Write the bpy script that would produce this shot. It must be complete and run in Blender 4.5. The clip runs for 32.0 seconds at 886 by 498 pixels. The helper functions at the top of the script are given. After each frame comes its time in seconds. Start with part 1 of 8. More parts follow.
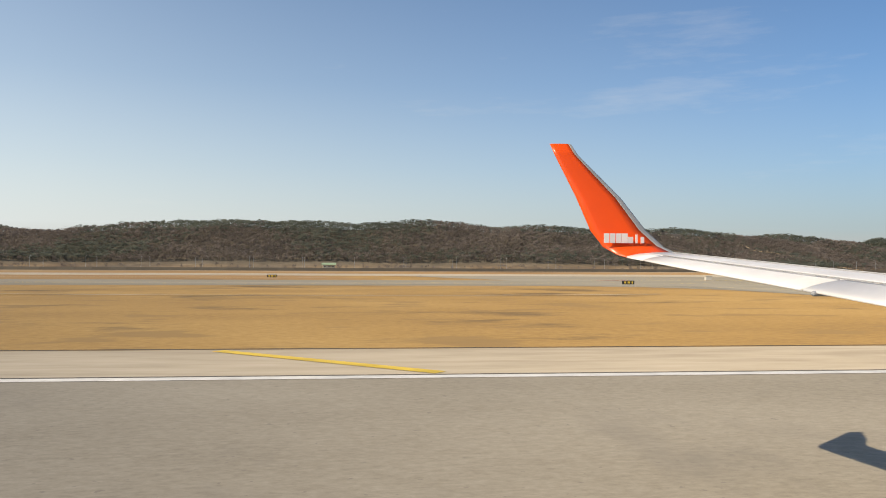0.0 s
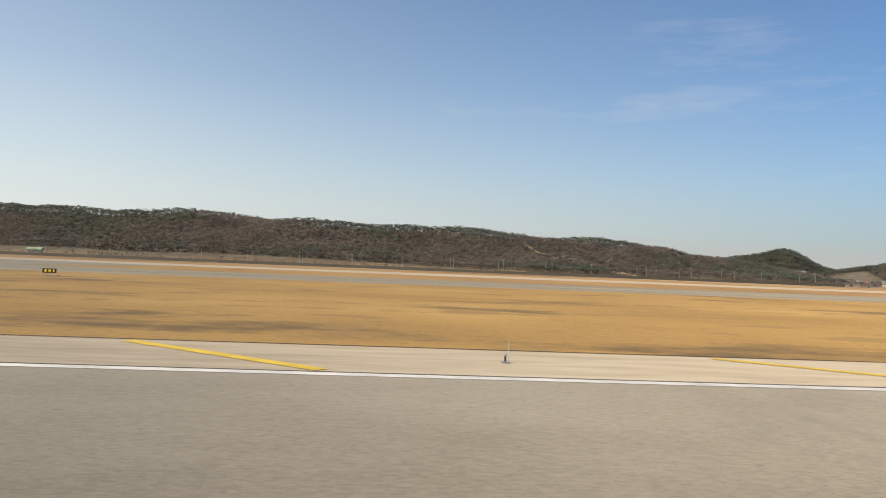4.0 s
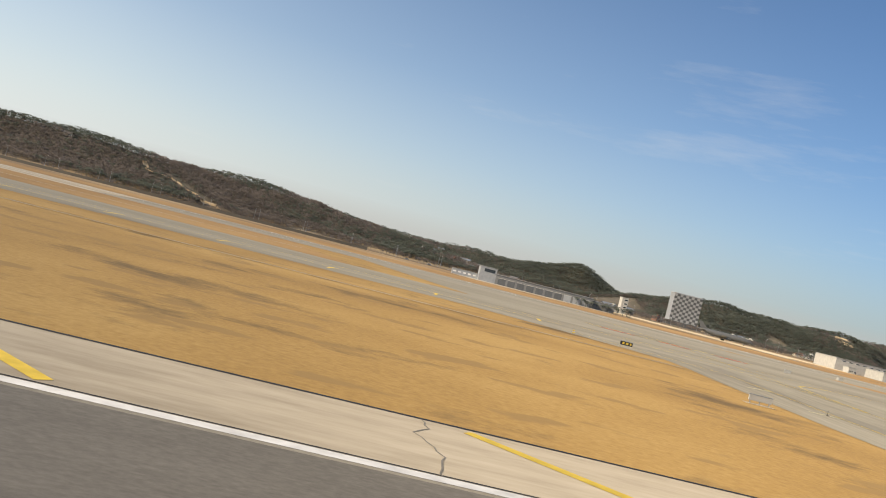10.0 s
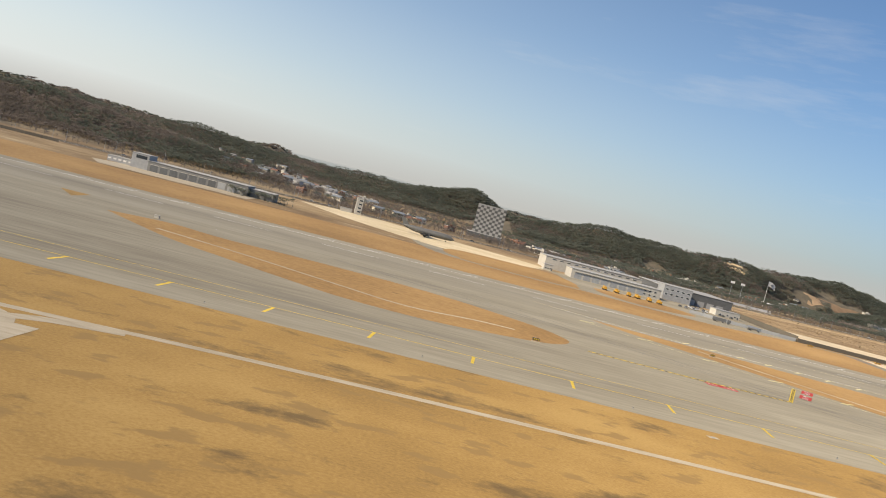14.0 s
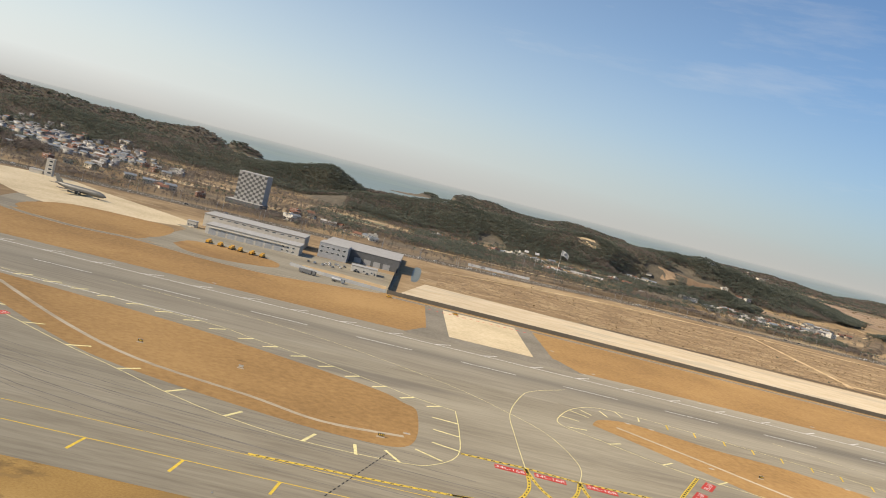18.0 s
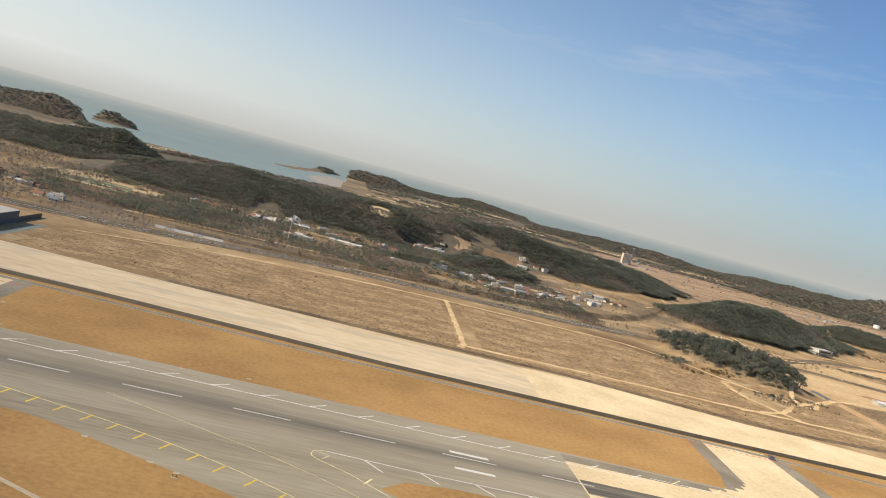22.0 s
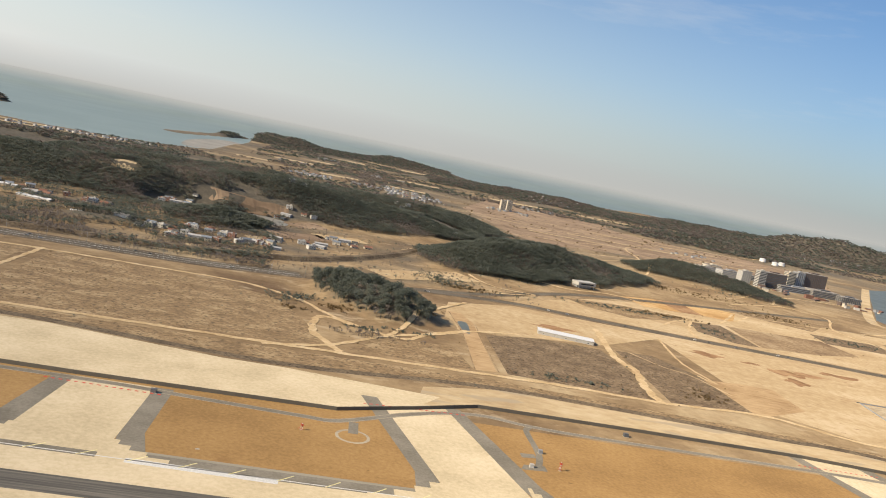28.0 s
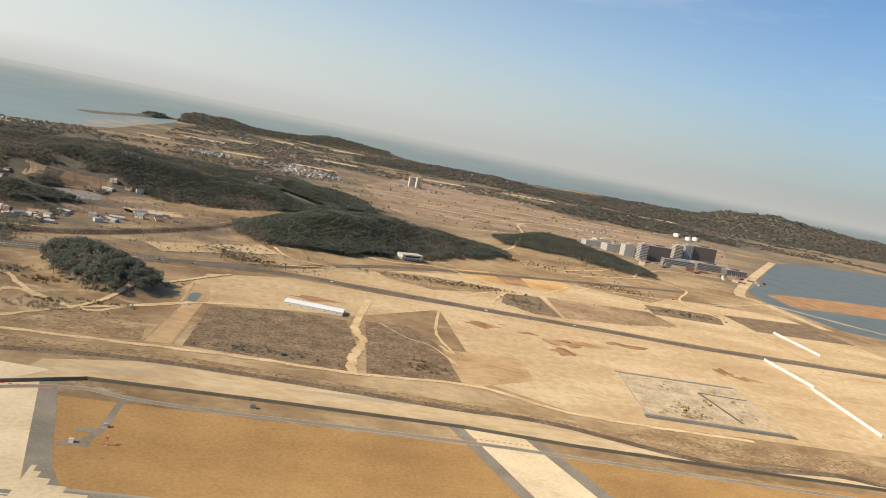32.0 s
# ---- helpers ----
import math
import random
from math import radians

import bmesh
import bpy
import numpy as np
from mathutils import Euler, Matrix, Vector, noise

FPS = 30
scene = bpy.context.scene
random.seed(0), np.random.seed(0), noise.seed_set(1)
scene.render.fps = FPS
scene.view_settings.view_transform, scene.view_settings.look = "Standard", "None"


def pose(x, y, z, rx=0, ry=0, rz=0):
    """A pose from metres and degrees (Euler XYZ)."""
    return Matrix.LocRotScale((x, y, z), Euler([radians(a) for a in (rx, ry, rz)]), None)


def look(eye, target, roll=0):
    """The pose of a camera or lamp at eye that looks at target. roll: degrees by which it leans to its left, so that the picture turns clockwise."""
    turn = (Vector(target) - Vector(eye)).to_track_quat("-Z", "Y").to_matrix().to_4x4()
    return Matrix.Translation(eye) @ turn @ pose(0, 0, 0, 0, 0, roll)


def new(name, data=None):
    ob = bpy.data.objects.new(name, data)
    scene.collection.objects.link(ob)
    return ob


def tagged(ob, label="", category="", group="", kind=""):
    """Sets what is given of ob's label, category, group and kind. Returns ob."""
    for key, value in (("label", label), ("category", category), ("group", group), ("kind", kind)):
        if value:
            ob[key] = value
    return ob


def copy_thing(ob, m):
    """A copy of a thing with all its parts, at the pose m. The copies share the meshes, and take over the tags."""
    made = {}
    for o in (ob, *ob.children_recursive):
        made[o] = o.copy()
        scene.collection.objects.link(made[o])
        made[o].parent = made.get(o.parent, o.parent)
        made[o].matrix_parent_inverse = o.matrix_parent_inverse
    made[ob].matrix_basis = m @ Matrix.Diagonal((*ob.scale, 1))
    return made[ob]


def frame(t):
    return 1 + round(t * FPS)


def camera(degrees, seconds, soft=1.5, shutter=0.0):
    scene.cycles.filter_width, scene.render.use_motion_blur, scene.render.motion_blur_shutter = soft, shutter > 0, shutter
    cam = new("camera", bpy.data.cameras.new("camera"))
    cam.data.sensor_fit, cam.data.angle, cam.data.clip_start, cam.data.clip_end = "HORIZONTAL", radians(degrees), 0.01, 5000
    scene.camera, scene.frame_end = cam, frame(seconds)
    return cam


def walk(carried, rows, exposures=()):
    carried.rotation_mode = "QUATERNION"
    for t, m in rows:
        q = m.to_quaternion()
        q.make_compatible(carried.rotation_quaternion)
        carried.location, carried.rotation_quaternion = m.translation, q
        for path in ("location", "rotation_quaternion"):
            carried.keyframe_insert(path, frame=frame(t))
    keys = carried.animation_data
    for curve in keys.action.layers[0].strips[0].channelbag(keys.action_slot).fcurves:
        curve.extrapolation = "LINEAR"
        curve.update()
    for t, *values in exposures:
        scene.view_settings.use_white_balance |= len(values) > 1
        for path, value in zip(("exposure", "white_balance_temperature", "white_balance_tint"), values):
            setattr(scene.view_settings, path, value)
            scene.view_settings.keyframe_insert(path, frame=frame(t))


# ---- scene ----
# The place is laid out in true metres below and then set up at half size, so that the
# airliner's speed stays within what the camera may do; the camera's rows are at that half size.
HALF = 0.5
cam = camera(57.88, 32.0, soft=1.0)
PATH = [
    (0.0, pose(4.96, 0.01, 2.24, 91.233, -0.273, -6.306)),
    (0.5, pose(23.62, 0.00, 2.25, 90.897, -0.786, -5.837)),
    (1.0, pose(42.27, -0.01, 2.25, 90.607, -1.371, -5.495)),
    (1.5, pose(60.94, -0.01, 2.25, 90.350, -1.805, -5.314)),
    (2.0, pose(79.61, -0.01, 2.25, 90.186, -1.942, -5.410)),
    (2.5, pose(98.29, -0.00, 2.25, 90.492, -1.867, -5.472)),
    (3.0, pose(116.97, 0.00, 2.25, 90.870, -1.606, -5.315)),
    (3.5, pose(135.67, 0.01, 2.25, 91.272, -1.605, -4.915)),
    (5.5, pose(210.64, -0.01, 2.20, 90.710, -6.415, -4.965)),
    (6.0, pose(229.40, -0.02, 2.16, 90.458, -7.859, -4.961)),
    (6.5, pose(248.20, -0.03, 2.10, 90.372, -9.150, -5.103)),
    (7.0, pose(267.06, -0.02, 2.04, 90.312, -10.199, -5.273)),
    (7.5, pose(286.02, -0.00, 2.05, 90.067, -11.061, -5.388)),
    (8.0, pose(305.16, 0.02, 2.14, 89.779, -11.629, -5.464)),
    (8.5, pose(324.48, 0.04, 2.38, 89.669, -12.060, -5.457)),
    (9.0, pose(343.91, 0.03, 2.84, 90.038, -12.546, -5.521)),
    (9.5, pose(363.34, -0.02, 3.49, 90.536, -13.269, -5.349)),
    (10.0, pose(382.80, -0.12, 4.36, 90.769, -14.273, -5.013)),
    (10.5, pose(402.29, -0.25, 5.27, 90.160, -15.315, -4.401)),
    (11.0, pose(421.83, -0.42, 6.35, 88.752, -16.139, -3.795)),
    (11.5, pose(441.39, -0.63, 7.74, 87.170, -16.532, -3.452)),
    (12.0, pose(460.95, -0.89, 9.53, 85.977, -16.463, -3.352)),
    (12.5, pose(480.51, -1.19, 11.63, 85.597, -15.990, -3.463)),
    (13.0, pose(499.93, -1.49, 14.00, 85.749, -15.407, -3.270)),
    (13.5, pose(519.29, -1.77, 16.52, 86.169, -14.764, -2.919)),
    (14.0, pose(538.61, -2.02, 19.14, 86.352, -14.489, -2.491)),
    (14.5, pose(557.94, -2.23, 21.81, 86.341, -14.841, -2.261)),
    (16.5, pose(635.58, -2.68, 33.57, 85.300, -15.833, -2.790)),
    (17.0, pose(654.79, -2.81, 36.76, 85.240, -15.365, -2.556)),
    (17.5, pose(673.97, -2.92, 40.00, 85.341, -14.714, -2.330)),
    (18.0, pose(693.01, -2.95, 43.33, 85.553, -14.215, -2.328)),
    (18.5, pose(711.90, -2.88, 46.75, 85.784, -14.177, -2.749)),
    (19.0, pose(730.72, -2.72, 50.24, 85.973, -14.493, -3.520)),
    (19.5, pose(749.55, -2.51, 53.73, 86.073, -14.963, -4.597)),
    (20.0, pose(768.44, -2.27, 57.15, 86.021, -15.108, -5.515)),
    (20.5, pose(787.36, -2.00, 60.50, 85.762, -14.909, -6.117)),
    (21.0, pose(806.26, -1.71, 63.78, 85.399, -14.564, -6.540)),
    (21.5, pose(825.10, -1.43, 67.02, 85.074, -14.483, -6.749)),
    (22.0, pose(843.89, -1.19, 70.23, 85.112, -14.806, -6.478)),
    (22.5, pose(862.66, -0.99, 73.40, 85.608, -15.478, -5.785)),
    (23.0, pose(881.44, -0.85, 76.51, 86.202, -16.247, -4.839)),
    (23.5, pose(900.22, -0.74, 79.55, 86.767, -16.724, -4.177)),
    (24.0, pose(918.98, -0.67, 82.46, 87.054, -16.843, -4.007)),
    (24.5, pose(937.69, -0.60, 85.25, 86.985, -16.646, -4.378)),
    (25.0, pose(956.36, -0.53, 87.91, 86.677, -16.310, -5.177)),
    (25.5, pose(974.96, -0.43, 90.48, 86.408, -15.824, -6.103)),
    (26.0, pose(993.50, -0.31, 92.97, 86.231, -15.442, -7.010)),
    (26.5, pose(1012.00, -0.17, 95.43, 86.057, -14.769, -7.832)),
    (28.5, pose(1084.61, 0.73, 104.49, 81.435, -10.481, -7.164)),
    (29.0, pose(1102.60, 1.05, 106.43, 80.734, -9.485, -6.326)),
    (29.5, pose(1120.59, 1.38, 108.31, 80.892, -9.306, -5.885)),
    (30.0, pose(1138.61, 1.71, 110.16, 81.608, -9.634, -6.234)),
    (30.5, pose(1156.67, 2.06, 112.00, 82.233, -10.233, -7.138)),
    (31.0, pose(1174.77, 2.41, 113.83, 82.496, -10.789, -8.235)),
    (31.5, pose(1192.90, 2.76, 115.66, 82.293, -11.023, -9.075)),
    (32.0, pose(1211.03, 3.11, 117.49, 81.829, -11.159, -9.488)),
]
walk(cam, PATH, exposures=((0.0, 0.46, 7350.0, 11.0), (32.0, 0.46, 7350.0, 11.0)))

# ---------------------------------------------------------------- light
SUN_DIR = Vector((-0.755, -0.29, 0.588)).normalized()
world = bpy.data.worlds.new("world")
scene.world = world
world.use_nodes = True
wn, wl = world.node_tree.nodes, world.node_tree.links
sky = wn.new("ShaderNodeTexSky")
sky.sky_type = 'NISHITA'
sky.sun_disc = False
sky.sun_elevation = math.asin(SUN_DIR.z)
sky.sun_rotation = math.atan2(SUN_DIR.x, SUN_DIR.y)
sky.air_density, sky.dust_density, sky.ozone_density = 1.0, 0.4, 3.0
bg = wn["Background"]
bg.inputs[1].default_value = 0.115
# pale haze towards the horizon, stronger on the sun's side, and a few thin cirrus streaks
coord = wn.new("ShaderNodeTexCoord")
split = wn.new("ShaderNodeSeparateXYZ")
wl.new(coord.outputs["Generated"], split.inputs[0])
haze = wn.new("ShaderNodeValToRGB")
for pos, v in ((0.0, 0.92), (0.05, 0.74), (0.12, 0.42), (0.22, 0.15)):
    e = haze.color_ramp.elements[0] if pos == 0.0 else haze.color_ramp.elements.new(pos)
    e.position, e.color = pos, (v, v, v, 1)
haze.color_ramp.elements[-1].position, haze.color_ramp.elements[-1].color = 0.40, (0, 0, 0, 1)
wl.new(split.outputs[2], haze.inputs[0])
side = wn.new("ShaderNodeMapRange")
side.inputs[1].default_value, side.inputs[2].default_value, side.inputs[3].default_value, side.inputs[4].default_value = -0.6, 0.7, 1.36, 0.66
wl.new(split.outputs[0], side.inputs[0])
tint = wn.new("ShaderNodeVectorMath")
tint.operation = 'SCALE'
tint.inputs[0].default_value = (3.42, 3.85, 4.34)
wl.new(side.outputs[0], tint.inputs["Scale"])
# the clear sky deepens and the haze thins away from the sun
deep = wn.new("ShaderNodeMapRange")
deep.inputs[1].default_value, deep.inputs[2].default_value, deep.inputs[3].default_value, deep.inputs[4].default_value = -0.35, 0.55, 1.0, 0.0
wl.new(split.outputs[0], deep.inputs[0])
deep.clamp = True
blue = wn.new("ShaderNodeMix")
blue.data_type = 'RGBA'
blue.inputs[6].default_value, blue.inputs[7].default_value = (0.44, 0.62, 0.80, 1), (1, 1, 1, 1)
wl.new(deep.outputs[0], blue.inputs[0])
clear_sky = wn.new("ShaderNodeVectorMath")
clear_sky.operation = 'MULTIPLY'
wl.new(sky.outputs[0], clear_sky.inputs[0])
wl.new(blue.outputs[2], clear_sky.inputs[1])
veil = wn.new("ShaderNodeMath")
veil.operation = 'POWER'
wl.new(haze.outputs[0], veil.inputs[0])
thick = wn.new("ShaderNodeMapRange")
thick.inputs[1].default_value, thick.inputs[2].default_value, thick.inputs[3].default_value, thick.inputs[4].default_value = -0.4, 0.7, 0.85, 1.5
wl.new(split.outputs[0], thick.inputs[0])
wl.new(thick.outputs[0], veil.inputs[1])
blend = wn.new("ShaderNodeMix")
blend.data_type = 'RGBA'
wl.new(veil.outputs[0], blend.inputs[0])
wl.new(clear_sky.outputs[0], blend.inputs[6])
wl.new(tint.outputs[0], blend.inputs[7])
turned = wn.new("ShaderNodeMapping")
turned.inputs["Rotation"].default_value, turned.inputs["Scale"].default_value = (0.0, radians(12), 0.0), (1.1, 1.1, 7.0)
wl.new(coord.outputs["Generated"], turned.inputs[0])
streak = wn.new("ShaderNodeTexNoise")
streak.inputs["Scale"].default_value, streak.inputs["Detail"].default_value, streak.inputs["Roughness"].default_value = 2.6, 7.0, 0.62
wl.new(turned.outputs[0], streak.inputs["Vector"])
thin = wn.new("ShaderNodeMapRange")
thin.inputs[1].default_value, thin.inputs[2].default_value, thin.inputs[3].default_value, thin.inputs[4].default_value = 0.60, 0.84, 0.0, 0.26
wl.new(streak.outputs["Fac"], thin.inputs[0])
cirrus = wn.new("ShaderNodeMix")
cirrus.data_type = 'RGBA'
cirrus.inputs[7].default_value = (5.2, 5.3, 5.4, 1)
wl.new(thin.outputs[0], cirrus.inputs[0])
wl.new(blend.outputs[2], cirrus.inputs[6])
wl.new(cirrus.outputs[2], bg.inputs[0])
sun = new("sun", bpy.data.lights.new("sun", "SUN"))
sun.data.energy, sun.data.angle, sun.data.color = 4.0, radians(0.53), (1.0, 0.90, 0.74)
sun.matrix_world = look((0, 0, 300), Vector((0, 0, 300)) - SUN_DIR)


# ---------------------------------------------------------------- materials
def ramp(nt, fac, stops):
    r = nt.nodes.new("ShaderNodeValToRGB")
    r.color_ramp.elements[0].position, r.color_ramp.elements[0].color = stops[0][0], (*stops[0][1], 1)
    r.color_ramp.elements[1].position, r.color_ramp.elements[1].color = stops[-1][0], (*stops[-1][1], 1)
    for p, c in stops[1:-1]:
        e = r.color_ramp.elements.new(p)
        e.color = (*c, 1)
    nt.links.new(fac, r.inputs[0])
    return r.outputs[0]


def noise_tex(nt, vec, scale, detail=4.0, rough=0.55, stretch=None):
    if stretch:
        m = nt.nodes.new("ShaderNodeMapping")
        m.inputs["Scale"].default_value = stretch
        nt.links.new(vec, m.inputs[0])
        vec = m.outputs[0]
    n = nt.nodes.new("ShaderNodeTexNoise")
    n.inputs["Scale"].default_value, n.inputs["Detail"].default_value, n.inputs["Roughness"].default_value = scale, detail, rough
    nt.links.new(vec, n.inputs["Vector"])
    return n.outputs["Fac"]


def mix(nt, a, b, fac, mode='MIX'):
    m = nt.nodes.new("ShaderNodeMix")
    m.data_type, m.blend_type = 'RGBA', mode
    for s, v in ((6, a), (7, b), (0, fac)):
        if isinstance(v, (int, float)):
            m.inputs[s].default_value = v
        elif isinstance(v, tuple):
            m.inputs[s].default_value = (*v, 1)
        else:
            nt.links.new(v, m.inputs[s])
    return m.outputs[2]


def base_material(name, rough=0.9, metal=0.0, spec=0.3, grit=0.0):
    m = bpy.data.materials.new(name)
    m.use_nodes = True
    nt = m.node_tree
    b = nt.nodes["Principled BSDF"]
    b.inputs["Roughness"].default_value, b.inputs["Metallic"].default_value = rough, metal
    b.inputs["Specular IOR Level"].default_value, b.inputs["Diffuse Roughness"].default_value = spec, grit
    tc = nt.nodes.new("ShaderNodeTexCoord")
    return m, nt, b, tc.outputs["Object"]


def bump(nt, b, fac, strength, distance):
    n = nt.nodes.new("ShaderNodeBump")
    n.inputs["Strength"].default_value, n.inputs["Distance"].default_value = strength, distance
    nt.links.new(fac, n.inputs["Height"])
    nt.links.new(n.outputs[0], b.inputs["Normal"])


def surface(name, dark, mid, light, big=0.02, small=0.6, rough=0.9, spec=0.3, stretch=None, relief=0.05, fine=None, flecks=None, blots=None):
    """A worn surface: broad stains and fine grain between three tones. flecks: (scale, colour, share) of small dark spots;
    blots: (scale, colour, share) of larger stained patches with ragged rims."""
    m, nt, b, co = base_material(name, rough, 0.0, spec, 0.55)
    n1 = noise_tex(nt, co, big, 6, 0.6, stretch)
    n2 = noise_tex(nt, co, small, 6, 0.65, fine)
    add = nt.nodes.new("ShaderNodeMath")
    add.operation = 'ADD'
    mul = nt.nodes.new("ShaderNodeMath")
    mul.operation = 'MULTIPLY'
    mul.inputs[1].default_value = 0.45
    nt.links.new(n2, mul.inputs[0])
    sc = nt.nodes.new("ShaderNodeMath")
    sc.operation = 'MULTIPLY'
    sc.inputs[1].default_value = 0.55
    nt.links.new(n1, sc.inputs[0])
    nt.links.new(sc.outputs[0], add.inputs[0])
    nt.links.new(mul.outputs[0], add.inputs[1])
    tone = ramp(nt, add.outputs[0], [(0.385, dark), (0.5, mid), (0.615, light)])
    for k, layer in enumerate((blots, flecks)):
        if layer:
            n3 = noise_tex(nt, co, layer[0], 8 if k == 0 else 3, 0.68 if k == 0 else 0.5, layer[3] if len(layer) > 3 else None)
            edge = 0.10 if k == 0 else 0.05
            tone = mix(nt, tone, layer[1], ramp(nt, n3, [(layer[2] - edge, (0.85, 0.85, 0.85)), (layer[2], (0.0, 0.0, 0.0))]))
    nt.links.new(tone, b.inputs["Base Color"])
    if relief:
        bump(nt, b, n2, 0.4, relief)
    return m


def plain(name, color, rough=0.6, metal=0.0, wear=0.12, scale=1.5, spec=0.4):
    """Painted or bare material with slight dirt and a tone of its own for each object."""
    m, nt, b, co = base_material(name, rough, metal, spec)
    n = noise_tex(nt, co, scale, 5)
    info = nt.nodes.new("ShaderNodeObjectInfo")
    dk = tuple(c * (1 - wear * 1.8) for c in color)
    lt = tuple(min(1, c * (1 + wear)) for c in color)
    c1 = ramp(nt, n, [(0.3, dk), (0.7, lt)])
    c2 = mix(nt, c1, (0.85, 0.85, 0.85), info.outputs["Random"], 'MULTIPLY') if wear else c1
    nt.links.new(c2, b.inputs["Base Color"])
    return m


M_SOIL = surface("dry_land", (0.16, 0.10, 0.055), (0.28, 0.19, 0.105), (0.40, 0.30, 0.18), 0.012, 0.12, relief=0.3)
M_GRASS = surface("dormant_grass", (0.277, 0.167, 0.055), (0.356, 0.216, 0.069), (0.427, 0.273, 0.095), 0.03, 1.7, relief=0.02, stretch=(0.75, 1.0, 1.0), fine=(0.85, 1.0, 1.0), blots=(0.05, (0.128, 0.085, 0.040), 0.452, (0.65, 1.0, 1.0)), flecks=(0.16, (0.275, 0.172, 0.064), 0.42, (0.6, 1.0, 1.0)))
M_GRASS2 = surface("far_dormant_grass", (0.25, 0.145, 0.055), (0.33, 0.195, 0.075), (0.40, 0.245, 0.098), 0.012, 0.35, relief=0.05, blots=(0.010, (0.24, 0.13, 0.05), 0.38), flecks=(0.14, (0.18, 0.105, 0.042), 0.29, (0.5, 1.0, 1.0)))
M_RUNWAY = surface("runway_asphalt", (0.202, 0.179, 0.138), (0.258, 0.230, 0.181), (0.310, 0.280, 0.224), 0.05, 6.5, relief=0.0, stretch=(0.6, 1, 1), fine=(0.55, 1.0, 1.0), blots=(0.05, (0.194, 0.175, 0.146), 0.44, (0.8, 0.4, 1.0)), flecks=(3.5, (0.194, 0.172, 0.142), 0.33))
M_TAXI = surface("taxiway_asphalt", (0.203, 0.176, 0.131), (0.268, 0.238, 0.178), (0.326, 0.292, 0.223), 0.03, 0.5, relief=0.0, stretch=(0.15, 1, 1), fine=(0.10, 1, 1), blots=(0.025, (0.173, 0.153, 0.122), 0.43, (0.12, 1.0, 1.0)))
M_LINK = surface("link_asphalt", (0.196, 0.172, 0.130), (0.268, 0.238, 0.178), (0.330, 0.296, 0.226), 0.045, 0.6, relief=0.0, stretch=(1.0, 0.10, 1), fine=(1.0, 0.10, 1), blots=(0.055, (0.185, 0.164, 0.130), 0.45, (1.0, 0.14, 1.0)))
M_OLDRUNWAY = surface("dark_runway_asphalt", (0.122, 0.110, 0.092), (0.155, 0.141, 0.119), (0.195, 0.177, 0.149), 0.08, 4.5, relief=0.0, stretch=(0.3, 1, 1), fine=(0.5, 1, 1))
M_FARRUN = surface("rubbered_asphalt", (0.222, 0.196, 0.150), (0.282, 0.252, 0.194), (0.335, 0.302, 0.236), 0.03, 0.5, relief=0.0, stretch=(0.12, 1, 1), fine=(0.06, 1, 1))
nt = M_FARRUN.node_tree
b = nt.nodes["Principled BSDF"]
tone = b.inputs["Base Color"].links[0].from_socket
place = nt.nodes.new("ShaderNodeTexCoord").outputs["Object"]
apart = nt.nodes.new("ShaderNodeSeparateXYZ")
nt.links.new(place, apart.inputs[0])
# tyres leave most rubber near the centreline, thinning unevenly to both sides, and more towards the touchdown end
across = nt.nodes.new("ShaderNodeMapRange")
across.inputs[1].default_value, across.inputs[2].default_value, across.inputs[3].default_value, across.inputs[4].default_value = 386, 428, 0.0, 1.0
nt.links.new(apart.outputs[1], across.inputs[0])
along = nt.nodes.new("ShaderNodeMapRange")
along.inputs[1].default_value, along.inputs[2].default_value, along.inputs[3].default_value, along.inputs[4].default_value = 1250, 1700, 0.35, 0.95
nt.links.new(apart.outputs[0], along.inputs[0])
hump = ramp(nt, across.outputs[0], [(0.0, (0.0, 0.0, 0.0)), (0.3, (0.45, 0.45, 0.45)), (0.5, (1.0, 1.0, 1.0)), (0.7, (0.55, 0.55, 0.55)), (1.0, (0.0, 0.0, 0.0))])
uneven = ramp(nt, noise_tex(nt, place, 0.16, 4, 0.6, (0.015, 1.0, 1.0)), [(0.3, (0.45, 0.45, 0.45)), (0.65, (1.0, 1.0, 1.0))])
share_ = nt.nodes.new("ShaderNodeMath")
share_.operation = 'MULTIPLY'
nt.links.new(mix(nt, hump, uneven, 1.0, 'MULTIPLY'), share_.inputs[0])
nt.links.new(along.outputs[0], share_.inputs[1])
nt.links.new(mix(nt, tone, (0.075, 0.070, 0.062), share_.outputs[0]), b.inputs["Base Color"])
M_SHOULDER = surface("shoulder_concrete", (0.318, 0.264, 0.188), (0.424, 0.358, 0.262), (0.497, 0.427, 0.322), 0.05, 0.7, relief=0.01, stretch=(0.2, 1, 1), fine=(0.2, 1, 1))
M_GREYSHOULDER = surface("grey_shoulder", (0.160, 0.142, 0.110), (0.212, 0.188, 0.147), (0.262, 0.234, 0.186), 0.03, 0.5)
M_BELT = surface("crusted_sand", (0.445, 0.350, 0.230), (0.540, 0.442, 0.305), (0.605, 0.512, 0.372), 0.014, 0.12, relief=0.05, stretch=(0.4, 1.0, 1.0), fine=(0.4, 1, 1), blots=(0.018, (0.50, 0.335, 0.175), 0.43, (0.3, 1.0, 1.0)), flecks=(0.045, (0.435, 0.372, 0.275), 0.45, (0.22, 1.0, 1.0)))
M_PAD = surface("pale_concrete", (0.49, 0.395, 0.25), (0.59, 0.483, 0.315), (0.67, 0.56, 0.385), 0.02, 0.3, relief=0.01, blots=(0.03, (0.43, 0.335, 0.205), 0.37))
